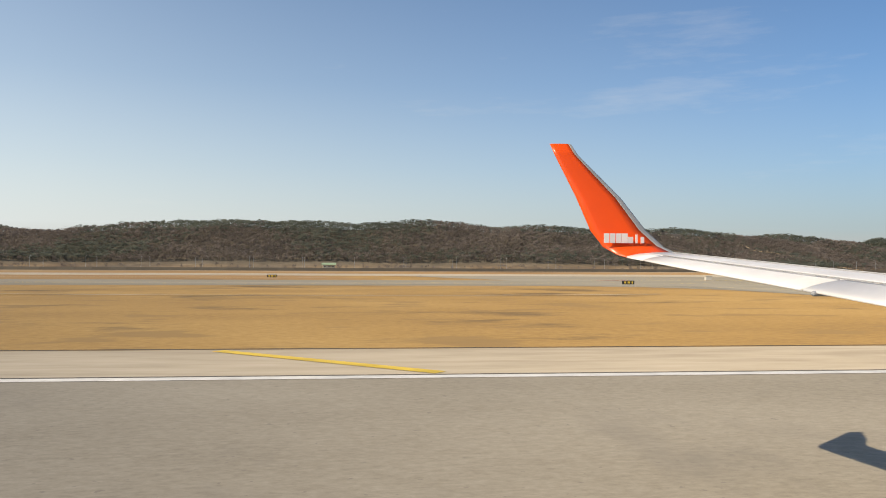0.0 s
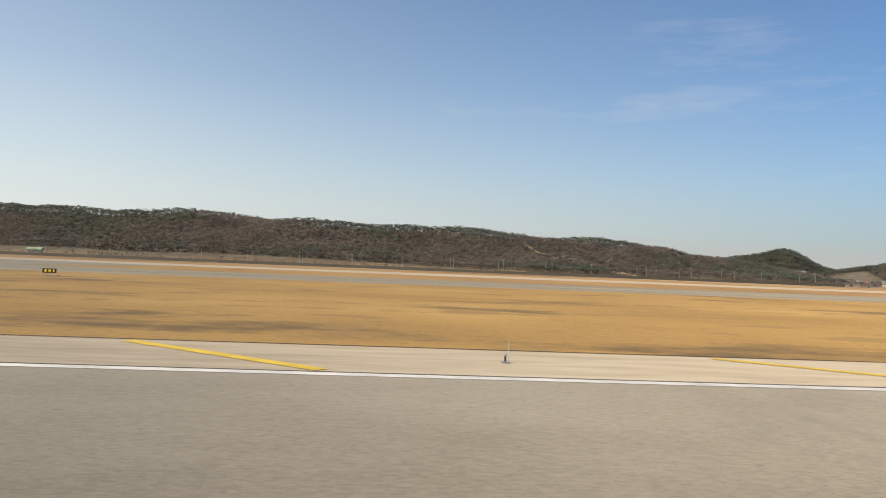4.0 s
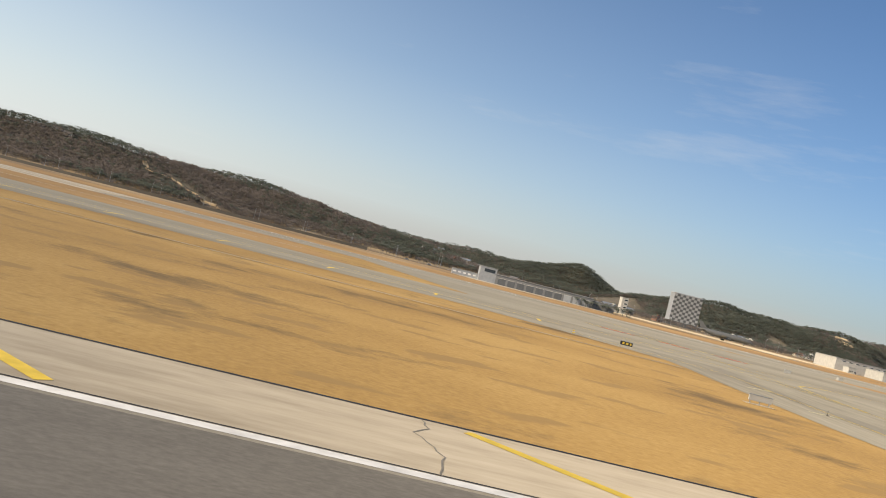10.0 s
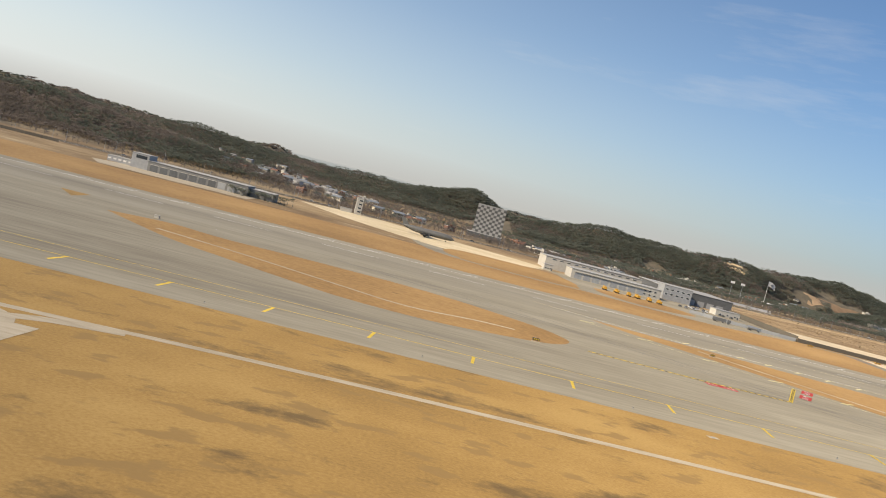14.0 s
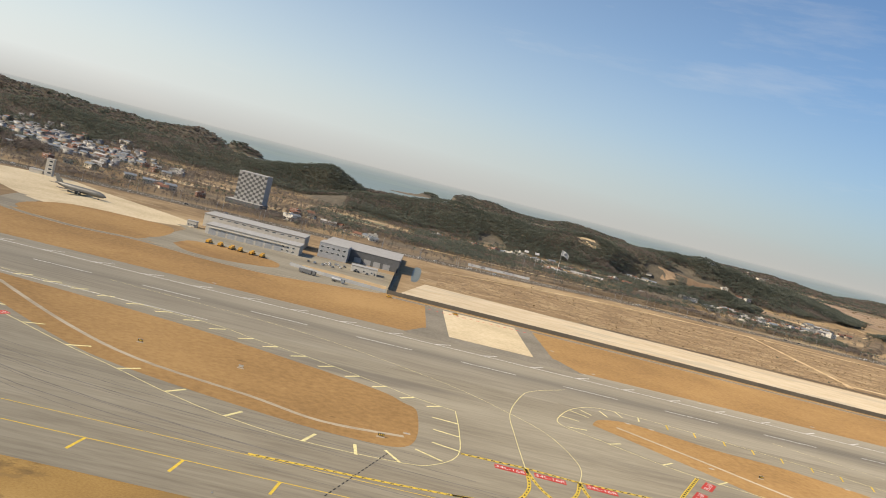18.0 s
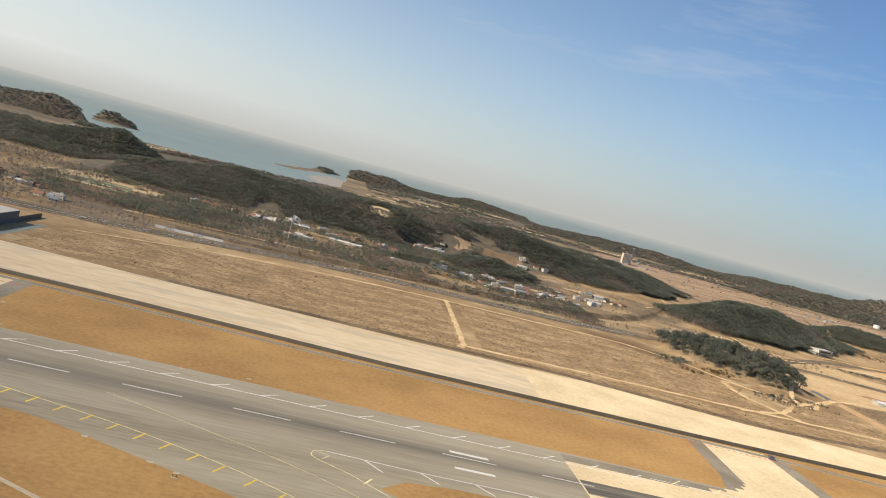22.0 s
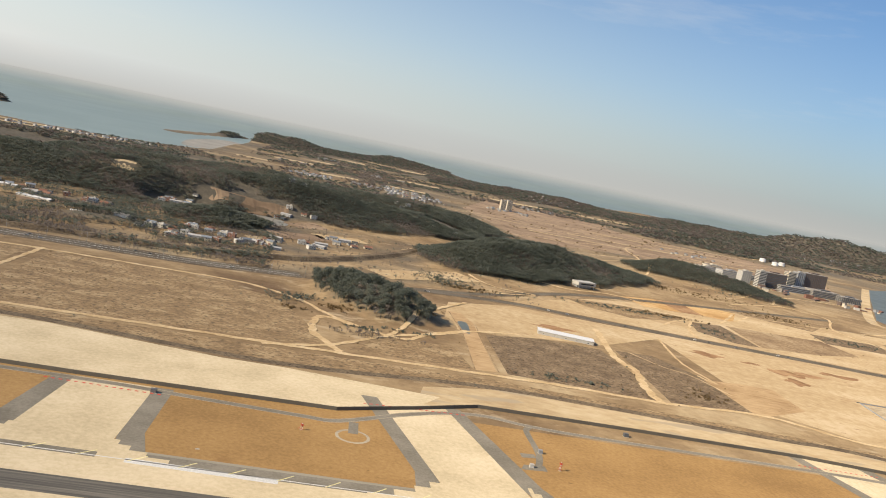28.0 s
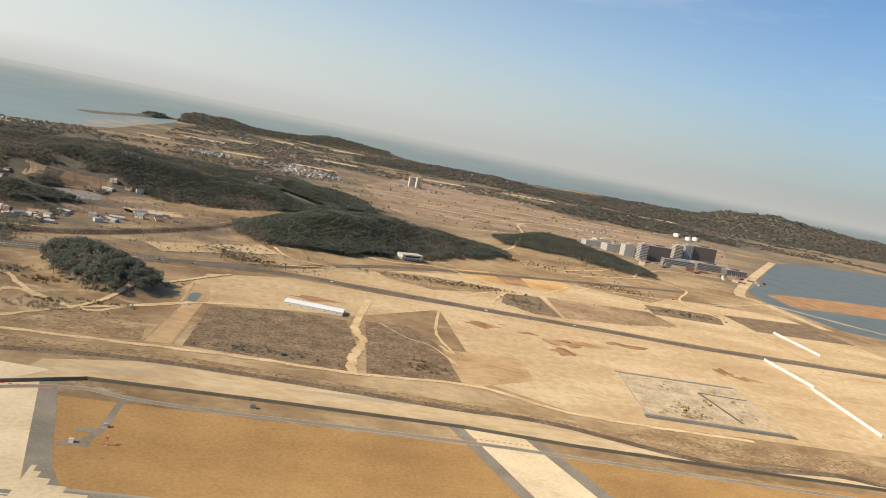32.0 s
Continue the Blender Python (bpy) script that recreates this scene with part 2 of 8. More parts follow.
M_SAND = surface("pale_sand", (0.375, 0.268, 0.150), (0.470, 0.354, 0.208), (0.545, 0.432, 0.275), 0.014, 0.12, relief=0.1, stretch=(0.6, 1.0, 1.0), fine=(0.5, 1, 1), blots=(0.02, (0.43, 0.27, 0.125), 0.44, (0.3, 1.0, 1.0)), flecks=(0.05, (0.37, 0.30, 0.205), 0.44, (0.22, 1.0, 1.0)))
M_OCHRE = surface("ochre_earth", (0.365, 0.250, 0.132), (0.450, 0.328, 0.185), (0.540, 0.418, 0.265), 0.012, 0.10, relief=0.1, stretch=(0.45, 1.0, 1.0), blots=(0.022, (0.30, 0.17, 0.075), 0.385, (0.35, 1.0, 1.0)), flecks=(0.16, (0.26, 0.16, 0.08), 0.33, (0.35, 1.0, 1.0)))
M_SCRUB = surface("brown_scrub", (0.18, 0.118, 0.062), (0.275, 0.185, 0.098), (0.41, 0.30, 0.17), 0.05, 0.22, relief=0.4, stretch=(0.6, 1.0, 1.0), blots=(0.018, (0.34, 0.235, 0.13), 0.40), flecks=(0.36, (0.11, 0.078, 0.045), 0.44, (0.55, 1.0, 1.0)))
M_LITTER = surface("leaf_litter", (0.08, 0.058, 0.036), (0.13, 0.095, 0.06), (0.21, 0.16, 0.10), 0.03, 0.3, relief=0.3, flecks=(0.3, (0.05, 0.036, 0.022), 0.40))
M_ROAD = surface("road_asphalt", (0.105, 0.092, 0.075), (0.14, 0.124, 0.103), (0.18, 0.16, 0.135), 0.02, 0.4, rough=1.0, spec=0.0, relief=0)
M_SEAM = surface("sealed_seam", (0.15, 0.137, 0.115), (0.19, 0.174, 0.148), (0.23, 0.21, 0.18), 0.2, 1.5, relief=0)
M_WHITE = plain("white_marking_paint", (0.78, 0.76, 0.71), 0.7, 0, 0.12, 0.8)
M_YELLOW = plain("yellow_marking_paint", (0.80, 0.56, 0.07), 0.7, 0, 0.12, 0.8)
M_FADED = plain("faded_yellow_paint", (0.86, 0.76, 0.38), 0.7, 0, 0.14, 0.8)
M_TYREBAND = surface("rubbered_runway", (0.06, 0.056, 0.05), (0.115, 0.106, 0.092), (0.24, 0.215, 0.175), 0.12, 0.5, relief=0, stretch=(0.02, 1.0, 1.0), fine=(0.02, 1.0, 1.0))
M_RED = plain("red_marking_paint", (0.62, 0.06, 0.04), 0.7, 0, 0.1, 0.8)
M_BLACK = plain("black_rubber", (0.03, 0.03, 0.03), 0.8, 0, 0.1, 0.8)


# ---------------------------------------------------------------- mesh helpers
def link_mesh(name, bm, material, parent=None, label=""):
    me = bpy.data.meshes.new(name)
    bm.to_mesh(me)
    bm.free()
    if material:
        me.materials.append(material)
    ob = new(name, me)
    if parent:
        ob.parent = parent
    if label:
        ob["label"] = label
    return ob


def part(name, bm, material, parent, label=""):
    return link_mesh(name, bm, material, parent, label)


def raw_mesh(name, verts, faces, material):
    """A mesh from computed arrays; faces all have the same number of corners."""
    verts, faces = np.asarray(verts, dtype=np.float32), np.asarray(faces, dtype=np.int32)
    me = bpy.data.meshes.new(name)
    k = faces.shape[1]
    me.vertices.add(len(verts))
    me.vertices.foreach_set("co", verts.ravel())
    me.loops.add(faces.size)
    me.loops.foreach_set("vertex_index", faces.ravel())
    me.polygons.add(len(faces))
    me.polygons.foreach_set("loop_start", np.arange(0, faces.size, k, dtype=np.int32))
    me.update(calc_edges=True)
    me.materials.append(material)
    return new(name, me)


def smooth_line(points, steps=6):
    """Catmull-Rom through the points."""
    pts = [Vector((*p, 0)) if len(p) == 2 else Vector(p) for p in points]
    out = []
    for i in range(len(pts) - 1):
        a, b, c, d = pts[max(i - 1, 0)], pts[i], pts[i + 1], pts[min(i + 2, len(pts) - 1)]
        for k in range(steps):
            t = k / steps
            out.append(0.5 * ((2 * b) + (c - a) * t + (2 * a - 5 * b + 4 * c - d) * t * t + (3 * b - a - 3 * c + d) * t ** 3))
    out.append(pts[-1])
    return out


def ribbon(bm, points, width, z=None, lift=0.0, dash=None):
    """A flat band along a line. z: its height; without it, it lies on the land, lift above it."""
    pts = [Vector((p[0], p[1], 0)) for p in points]
    run = 0.0
    for i in range(len(pts) - 1):
        a, b = pts[i], pts[i + 1]
        seg = (b - a).length
        if seg < 1e-6:
            continue
        if dash and (run % (dash[0] + dash[1])) > dash[0]:
            run += seg
            continue
        run += seg
        n0 = (b - pts[i - 1]) if i else (b - a)
        n1 = (pts[i + 2] - a) if i + 2 < len(pts) else (b - a)
        quad = []
        for p, n, s in ((a, n0, 1), (a, n0, -1), (b, n1, -1), (b, n1, 1)):
            q = p + Vector((-n.y, n.x, 0)).normalized() * (s * width / 2)
            quad.append(bm.verts.new((q.x, q.y, z if z is not None else float(land(q.x, q.y)) + lift)))
        bm.faces.new(quad)


def split_line(a, b, step):
    a, b = Vector((*a, 0)), Vector((*b, 0))
    n = max(1, int((b - a).length / step))
    return [a.lerp(b, i / n) for i in range(n + 1)]


def sheet(name, outline, material, z, label="", category="ground", kind="structure", rounded=False):
    """A flat surface with the outline given, at height z."""
    pts = smooth_line(list(outline) + [outline[0]], 8)[:-1] if rounded else [Vector((*p, 0)) for p in outline]
    bm = bmesh.new()
    f = bm.faces.new([bm.verts.new((p.x, p.y, z)) for p in pts])
    bmesh.ops.recalc_face_normals(bm, faces=bm.faces)
    bm.normal_update()
    if f.normal.z < 0:
        bmesh.ops.reverse_faces(bm, faces=bm.faces)
    bmesh.ops.triangulate(bm, faces=bm.faces)
    ob = link_mesh(name, bm, material)
    return tagged(ob, label, category, kind=kind)


def rect(x0, x1, y0, y1):
    return [(x0, y0), (x1, y0), (x1, y1), (x0, y1)]


def box(bm, cx, cy, cz, sx, sy, sz, bevel=0.0, rot=0.0):
    """A box with its middle at cx, cy, cz, turned about z, with broken edges."""
    m = Matrix.Translation((cx, cy, cz)) @ Matrix.Rotation(rot, 4, 'Z') @ Matrix.Diagonal((sx, sy, sz, 1))
    r = bmesh.ops.create_cube(bm, size=1.0, matrix=m)
    if bevel:
        edges = list({e for v in r["verts"] for e in v.link_edges})
        bmesh.ops.bevel(bm, geom=edges, offset=bevel, segments=1, affect='EDGES')


def rod(bm, a, b, r, sides=6, r2=None):
    a, b = Vector(a), Vector(b)
    m = Matrix.Translation((a + b) / 2) @ (b - a).to_track_quat('Z', 'Y').to_matrix().to_4x4()
    bmesh.ops.create_cone(bm, cap_ends=True, segments=sides, radius1=r, radius2=r if r2 is None else r2, depth=(b - a).length, matrix=m)


# ---------------------------------------------------------------- the lie of the land
# ridges: (half width, wooded, [(x, y, height), ...])
RIDGES = [
    (95, 1, [(-2200, 960, 40), (-700, 950, 42), (-387, 950, 42), (-264, 950, 43), (-126, 950, 50), (0, 950, 49), (112, 950, 48), (250, 955, 47), (361, 965, 44), (500, 990, 41), (594, 1040, 43), (668, 1050, 35), (743, 1060, 27), (830, 1090, 20), (900, 1110, 8)]),
    (130, 1, [(-600, 1900, 45), (200, 1800, 44), (432, 1760, 45), (609, 1740, 49), (700, 1740, 45), (791, 1740, 38), (850, 1740, 36), (913, 1740, 37), (975, 1740, 40), (1030, 1740, 42), (1095, 1735, 44)]),
    (74, 1, [(1060, 1735, 42), (1095, 1732, 47), (1150, 1730, 53), (1190, 1730, 60), (1217, 1730, 65), (1245, 1730, 54), (1300, 1720, 30)]),
    (98, 1, [(1315, 1560, 34), (1460, 1590, 52), (1580, 1600, 54), (1710, 1620, 52), (1830, 1650, 55), (1940, 1700, 64), (2060, 1740, 64), (2200, 1790, 46), (2400, 1900, 30)]),
    (130, 1, [(1600, 2000, 40), (1846, 2080, 42), (1980, 2100, 52), (2120, 2090, 44), (2270, 2060, 40), (2400, 2080, 46), (2490, 2120, 30)]),
    (88, 1, [(2440, 1445, 36), (2500, 1490, 53), (2560, 1540, 51), (2610, 1570, 45), (2660, 1600, 38), (2710, 1630, 30), (2790, 1685, 16)]),
    (75, 1, [(3010, 1930, 22), (3050, 1935, 34), (3110, 1915, 36), (3170, 1850, 22), (3220, 1770, 10)]),
    (38, 1, [(2186, 1015, 15), (2212, 962, 23), (2252, 922, 21)]),
    (50, 1, [(1935, 1395, 16), (1975, 1405, 22), (2015, 1425, 14)]),
    (40, 1, [(1800, 1212, 9), (1848, 1228, 10)]),
    (190, 1, [(-1500, 3200, 70), (-300, 3250, 80), (283, 3300, 52), (382, 3300, 60), (490, 3300, 70), (600, 3300, 36)]),
    (150, 1, [(1250, 2330, 22), (1450, 2400, 24), (1620, 2560, 16)]),
    (130, 1, [(1540, 5050, 24), (1750, 5200, 60), (1950, 5280, 62), (2100, 5350, 34), (2400, 5700, 30), (2600, 5850, 58), (2800, 5900, 46), (3000, 5950, 30)]),
    (200, 1, [(2800, 4500, 28), (3200, 4600, 46), (3550, 4550, 50), (3850, 4350, 24)]),
    (120, 1, [(3600, 3350, 34), (3800, 3320, 46), (4020, 3300, 42), (4220, 3260, 24)]),
    (330, 1, [(4400, 4700, 50), (4837, 4500, 64), (5084, 4500, 112), (5347, 4500, 128), (5865, 4450, 95), (6800, 4400, 80)]),
    (60, 1, [(500, 4000, 44), (545, 4016, 50), (600, 4020, 30)]),
]
COAST = [(-6000, 3400), (-500, 3500), (300, 3480), (560, 3470), (680, 3230), (900, 3030), (1100, 2990), (1300, 3070), (1480, 3180), (1590, 3300), (1650, 3420), (1680, 5300), (2132, 5480), (2500, 6050), (3021, 6050), (3684, 5600), (4300, 5800), (4824, 6400), (5600, 6300), (6500, 5600), (9000, 5200)]
COAST_X, COAST_Y = np.array([c[0] for c in COAST], float), np.array([c[1] for c in COAST], float)
RISE_U, RISE_Z = np.array([0, 7600, 8300, 8900, 9500, 12000.]), np.array([0, 0, 18, 52, 112, 112.])


def rise(x, y):
    """The far sea lifts slightly towards the edge of the world, in place of the miles beyond it."""
    return np.interp(np.asarray(y, float) + np.maximum(0, np.asarray(x, float) - 4000) * 0.18, RISE_U, RISE_Z)


def wave(x, y, s):
    return np.sin(x / s + 1.3 * np.sin(y / (s * 0.7))) * np.cos(y / (s * 0.83) + 1.1 * np.sin(x / (s * 1.27)))


def hill_height(x, y):
    x, y = np.asarray(x, float), np.asarray(y, float)
    z = np.zeros(np.broadcast(x, y).shape)
    for w, _, line in RIDGES:
        for (x0, y0, h0), (x1, y1, h1) in zip(line[:-1], line[1:]):
            if np.ndim(x) == 0 and (x < min(x0, x1) - 3 * w or x > max(x0, x1) + 3 * w):
                continue
            dx, dy = x1 - x0, y1 - y0
            t = np.clip(((x - x0) * dx + (y - y0) * dy) / (dx * dx + dy * dy), 0, 1)
            d2 = (x - x0 - t * dx) ** 2 + (y - y0 - t * dy) ** 2
            z = np.maximum(z, (h0 + (h1 - h0) * t) * np.exp(-d2 / (w * w)))
    z = z * (1 + 0.10 * wave(x, y, 47.0) + 0.05 * wave(x + 90, y, 19.0))
    return np.where(z < 1.5, 0, z - 1.5)


def shore_line(x, y):
    off = np.clip(np.abs(np.asarray(x, float) - 550) / 250.0, 0, 1)
    return np.interp(x, COAST_X, COAST_Y) + 30 * wave(np.asarray(x, float), np.asarray(y, float), 90.0) * off


def land(x, y):
    x, y = np.asarray(x, float), np.asarray(y, float)
    island = np.clip(1 - np.hypot((x - 555) / 110, (y - 4016) / 90), -1, 1) * 2
    shore = np.maximum(np.clip((shore_line(x, y) - y) / 70.0, -1, 1), np.clip(island, -1, 1))
    # a low spit closes the bay on its seaward side
    along = np.clip(((x - 1350) * 210 + (y - 4350) * 950) / (210.0 ** 2 + 950.0 ** 2), 0, 1)
    spit = 1.2 - np.hypot(x - 1350 - 210 * along, y - 4350 - 950 * along) / (55 + 15 * wave(x, y, 60.0))
    shore = np.maximum(shore, np.clip(spit, -1, 1))
    z = hill_height(x, y) * np.clip((y - 700) / 90.0, 0, 1)
    basin = np.clip((np.hypot((x - 2034) / 66, (y - 1540) / 72) - 1) * 3, 0, 1)
    basin = np.minimum(basin, np.clip((np.hypot((x - 1893) / 74, (y - 1538) / 50) - 1) * 3, 0, 1))
    z = 0.6 + (z - 0.6) * basin
    z = np.where(shore < 1, z * np.clip(shore * 1.4, 0, 1), z) + rise(x, y)
    return z + np.where(shore < 0.3, (shore - 0.3) * 6, 0)


def axis(stops):
    out = []
    for a, b, step in stops:
        out += list(np.arange(a, b, step))
    return np.array(out + [stops[-1][1]], float)


gx = axis([(-9000, -1600, 400), (-1600, 3600, 16), (3600, 7600, 50), (7600, 10000, 300)])
gy = axis([(-8000, -600, 400), (-600, 640, 62), (640, 2300, 14), (2300, 6200, 36), (6200, 9600, 340)])
GX, GY = np.meshgrid(gx, gy)
gverts = np.stack([GX, GY, land(GX, GY)], -1).reshape(-1, 3)
nx, ny = len(gx), len(gy)
ii = (np.arange(ny - 1)[:, None] * nx + np.arange(nx - 1)[None]).ravel()
M_LAND, nt, b, co = base_material("winter_land", 0.95, 0, 0.2, 0.55)
n1, n2 = noise_tex(nt, co, 0.006, 6, 0.62), noise_tex(nt, co, 0.09, 6, 0.65)
open_land = mix(nt, ramp(nt, n1, [(0.33, (0.18, 0.118, 0.068)), (0.45, (0.28, 0.193, 0.108)), (0.55, (0.38, 0.272, 0.155)), (0.68, (0.50, 0.385, 0.235))]),
                ramp(nt, n2, [(0.3, (0.62, 0.60, 0.57)), (0.7, (1.0, 1.0, 1.0))]), 0.75, 'MULTIPLY')
pale_ = noise_tex(nt, co, 0.035, 8, 0.72, (0.45, 1.0, 1.0))
open_land = mix(nt, open_land, (0.47, 0.375, 0.245), ramp(nt, pale_, [(0.56, (0.0, 0.0, 0.0)), (0.66, (0.7, 0.7, 0.7))]))
open_land = mix(nt, open_land, (0.20, 0.132, 0.072), ramp(nt, pale_, [(0.36, (0.6, 0.6, 0.6)), (0.44, (0.0, 0.0, 0.0))]))
litter = ramp(nt, n2, [(0.3, (0.088, 0.078, 0.061)), (0.5, (0.12, 0.104, 0.08)), (0.72, (0.168, 0.142, 0.108))])
att = nt.nodes.new("ShaderNodeAttribute")
att.attribute_name = "wood"
nt.links.new(mix(nt, open_land, litter, att.outputs["Fac"]), b.inputs["Base Color"])
bump(nt, b, n2, 0.5, 0.6)
ground = raw_mesh("ground", gverts, np.stack([ii, ii + 1, ii + 1 + nx, ii + nx], 1), M_LAND)
ground.data.polygons.foreach_set("use_smooth", np.ones(len(ii), dtype=bool))
wood_at = ground.data.attributes.new("wood", 'FLOAT', 'POINT')
WX, WY = gverts[:, 0], gverts[:, 1]
cover = np.clip((hill_height(WX, WY) - 3.0) / 4.0, 0, 1)
verge = np.interp(WX, [-1600, 500, 800, 1000, 1437, 1670, 1990, 2272, 2500], [740, 745, 790, 850, 922, 1000, 1032, 1104, 1300])
brush = np.clip((WY - verge) / 30, 0, 1) * np.clip((2420 - WX) / 120, 0, 1) * np.clip((1650 - WY) / 120, 0, 1)
cover = np.maximum(cover, brush * np.clip(0.38 + 0.5 * wave(WX, WY, 41.0), 0, 1))
far_brown = np.clip((WY - 1750) / 500, 0, 1) * np.clip(0.56 + 0.3 * wave(WX, WY, 160.0) + 0.2 * wave(WX, WY + 55, 61.0), 0, 1) * np.clip((8000 - WY) / 500, 0, 1)
cover = np.maximum(cover, far_brown)
wood_at.data.foreach_set("value", cover.astype(np.float32))
tagged(ground, "dry tan and brown winter land rolling to the coast", "ground", kind="structure")

sx, sy = axis([(-9000, 10000, 500)]), axis([(3000, 7400, 400), (7400, 9600, 100)])
SX, SY = np.meshgrid(sx, sy)
ii = (np.arange(len(sy) - 1)[:, None] * len(sx) + np.arange(len(sx) - 1)[None]).ravel()
M_SEA, nt, b, co = base_material("sea_water", 0.45, 0, 0.5)
nt.links.new(ramp(nt, noise_tex(nt, co, 0.002, 4), [(0.35, (0.180, 0.236, 0.222)), (0.65, (0.218, 0.276, 0.258))]), b.inputs["Base Color"])
bump(nt, b, noise_tex(nt, co, 0.12, 4), 0.3, 0.4)
sea = raw_mesh("water", np.stack([SX, SY, rise(SX, SY) - 1.2], -1).reshape(-1, 3), np.stack([ii, ii + 1, ii + 1 + len(sx), ii + len(sx)], 1), M_SEA)
tagged(sea, "pale grey-green sea under haze beyond the coast", "sea", kind="structure")

M_DEEPOCHRE = surface("orange_earth", (0.36, 0.20, 0.075), (0.50, 0.31, 0.13), (0.60, 0.41, 0.20), 0.012, 0.10, relief=0.1, fine=(0.3, 1, 1))
M_SCRUBD = surface("dark_scrub", (0.12, 0.082, 0.048), (0.19, 0.132, 0.078), (0.29, 0.21, 0.13), 0.05, 0.22, relief=0.3, flecks=(0.42, (0.07, 0.05, 0.03), 0.45, (0.6, 1.0, 1.0)))
M_PLAIN = surface("wide_plain", (0.19, 0.128, 0.082), (0.265, 0.185, 0.12), (0.36, 0.262, 0.175), 0.006, 0.03, relief=0.2, flecks=(0.05, (0.12, 0.085, 0.055), 0.40, (0.4, 1.0, 1.0)))
M_TURNED = surface("turned_earth", (0.20, 0.105, 0.05), (0.30, 0.17, 0.085), (0.40, 0.25, 0.13), 0.03, 0.2, relief=0.2, fine=(0.3, 1, 1))
M_TRACK = surface("track_sand", (0.40, 0.27, 0.135), (0.53, 0.385, 0.215), (0.63, 0.49, 0.31), 0.03, 0.25, relief=0.1)
M_HARROW = surface("harrowed_soil", (0.30, 0.19, 0.095), (0.41, 0.275, 0.145), (0.50, 0.355, 0.20), 0.02, 0.18, relief=0.15, fine=(0.25, 1.0, 1.0), flecks=(0.25, (0.22, 0.14, 0.07), 0.36, (0.3, 1.0, 1.0)))
M_FLAT = surface("wet_mud_flat", (0.24, 0.22, 0.185), (0.30, 0.275, 0.23), (0.36, 0.33, 0.28), 0.008, 0.05, rough=0.6, relief=0.1)
# ---------------------------------------------------------------- airfield surfaces
EDGE = 32.0          # white edge line of the near runway
FAR_MID = 407.5      # centreline of the far runway
sheet("airfield_grass", rect(-2600, 4200, 30, 590), M_GRASS, 0.02, "dormant ochre grass between runways and taxiways", "grass")
sheet("runway", rect(-2600, 4200, -32, EDGE + 0.5), M_RUNWAY, 0.07, "grooved grey asphalt runway with rubber marks", "runway")
for x0, x1 in ((-2600, 46), (199, 797), (938, 4200)):
    sheet("runway_shoulder", rect(x0, x1, EDGE + 0.5, 43 if x0 < 900 else 41.6), M_SHOULDER, 0.06, "pale tan concrete runway shoulder", "shoulder")
sheet("taxiway", rect(-2600, 4200, 182, 252), M_TAXI, 0.05, "grey asphalt parallel taxiway", "taxiway")
sheet("far_runway", rect(-2600, 640, 362, 456), M_SHOULDER, 0.056, "pale concrete end of the parallel runway", "runway")
sheet("far_runway", rect(640, 4200, 362, 456), M_FARRUN, 0.056, "grey asphalt parallel runway with worn centreline", "runway")


def connector(left, right):
    """An apron-wide link between the near runway and the parallel taxiway, flared at both ends. Sides run upwards."""
    return [(p.x, p.y) for p in smooth_line(right, 5)] + [(p.x, p.y) for p in smooth_line(left, 5)][::-1]


sheet("connector_taxiway", connector([(44, EDGE + 0.4), (60, 46.5), (72, 51), (78, 58), (82, 77), (84, 106), (83, 150), (72, 172), (50, 183)], [(208, EDGE + 0.4), (192, 46.5), (180, 51), (173, 60), (170, 77), (168, 106), (169, 150), (180, 172), (202, 183)]), M_LINK, 0.064, "wide grey asphalt link between runway and taxiway", "taxiway")
sheet("connector_taxiway", connector([(793, EDGE + 0.4), (796, 42.6), (803, 44), (811, 45.6), (817.2, 49.6), (824, 58), (826.8, 65), (828.4, 84), (827.8, 100), (828.4, 130), (829.4, 154), (826, 162), (806, 174), (786, 183)], [(948, EDGE + 0.4), (932, 36.5), (919, 41.6), (914.6, 44.7), (911, 48.7), (907.5, 54.2), (905.3, 59), (904.4, 67), (904.0, 80), (904.1, 102), (904.8, 135), (906.1, 160), (909, 168), (917, 173.5), (930, 177), (952, 183)]), M_LINK, 0.064, "wide grey asphalt link between runway and taxiway", "taxiway")
sheet("taxiway_apron", rect(940, 1500, 251, 364), M_TAXI, 0.0535, "wide grey asphalt field between taxiway and far runway", "taxiway")
# paved field between the parallel taxiway and the far runway, with grass islands
sheet("taxiway_apron", [(60, 250), (200, 250), (230, 364), (30, 364)], M_TAXI, 0.06, "grey asphalt crossing between taxiway and far runway", "taxiway")
sheet("taxiway_apron", [(800, 250), (990, 250), (960, 310), (925, 364), (760, 364)], M_TAXI, 0.06, "grey asphalt crossing between taxiway and far runway", "taxiway")
sheet("rapid_exit", [(1130, 248), (1365, 248), (1302, 266), (1259, 292), (1214, 322), (1174, 364), (1120, 368), (1060, 364), (1100, 320), (1160, 300), (1172, 275), (1150, 260)], M_TAXI, 0.06, "slanting grey rapid-exit taxiway with rubber streaks", "taxiway")
sheet("taxiway_apron", [(1390, 248), (1560, 248), (1530, 285), (1508, 312), (1492, 336), (1496, 356), (1512, 366), (1400, 366), (1408, 320), (1411, 290), (1409, 256)], M_TAXI, 0.06, "grey asphalt link marked with runway holding positions", "taxiway")
sheet("rapid_exit", [(1480, 248), (1960, 248), (1960, 368), (1480, 368)], M_TAXI, 0.058, "slanting grey rapid-exit taxiway", "taxiway")
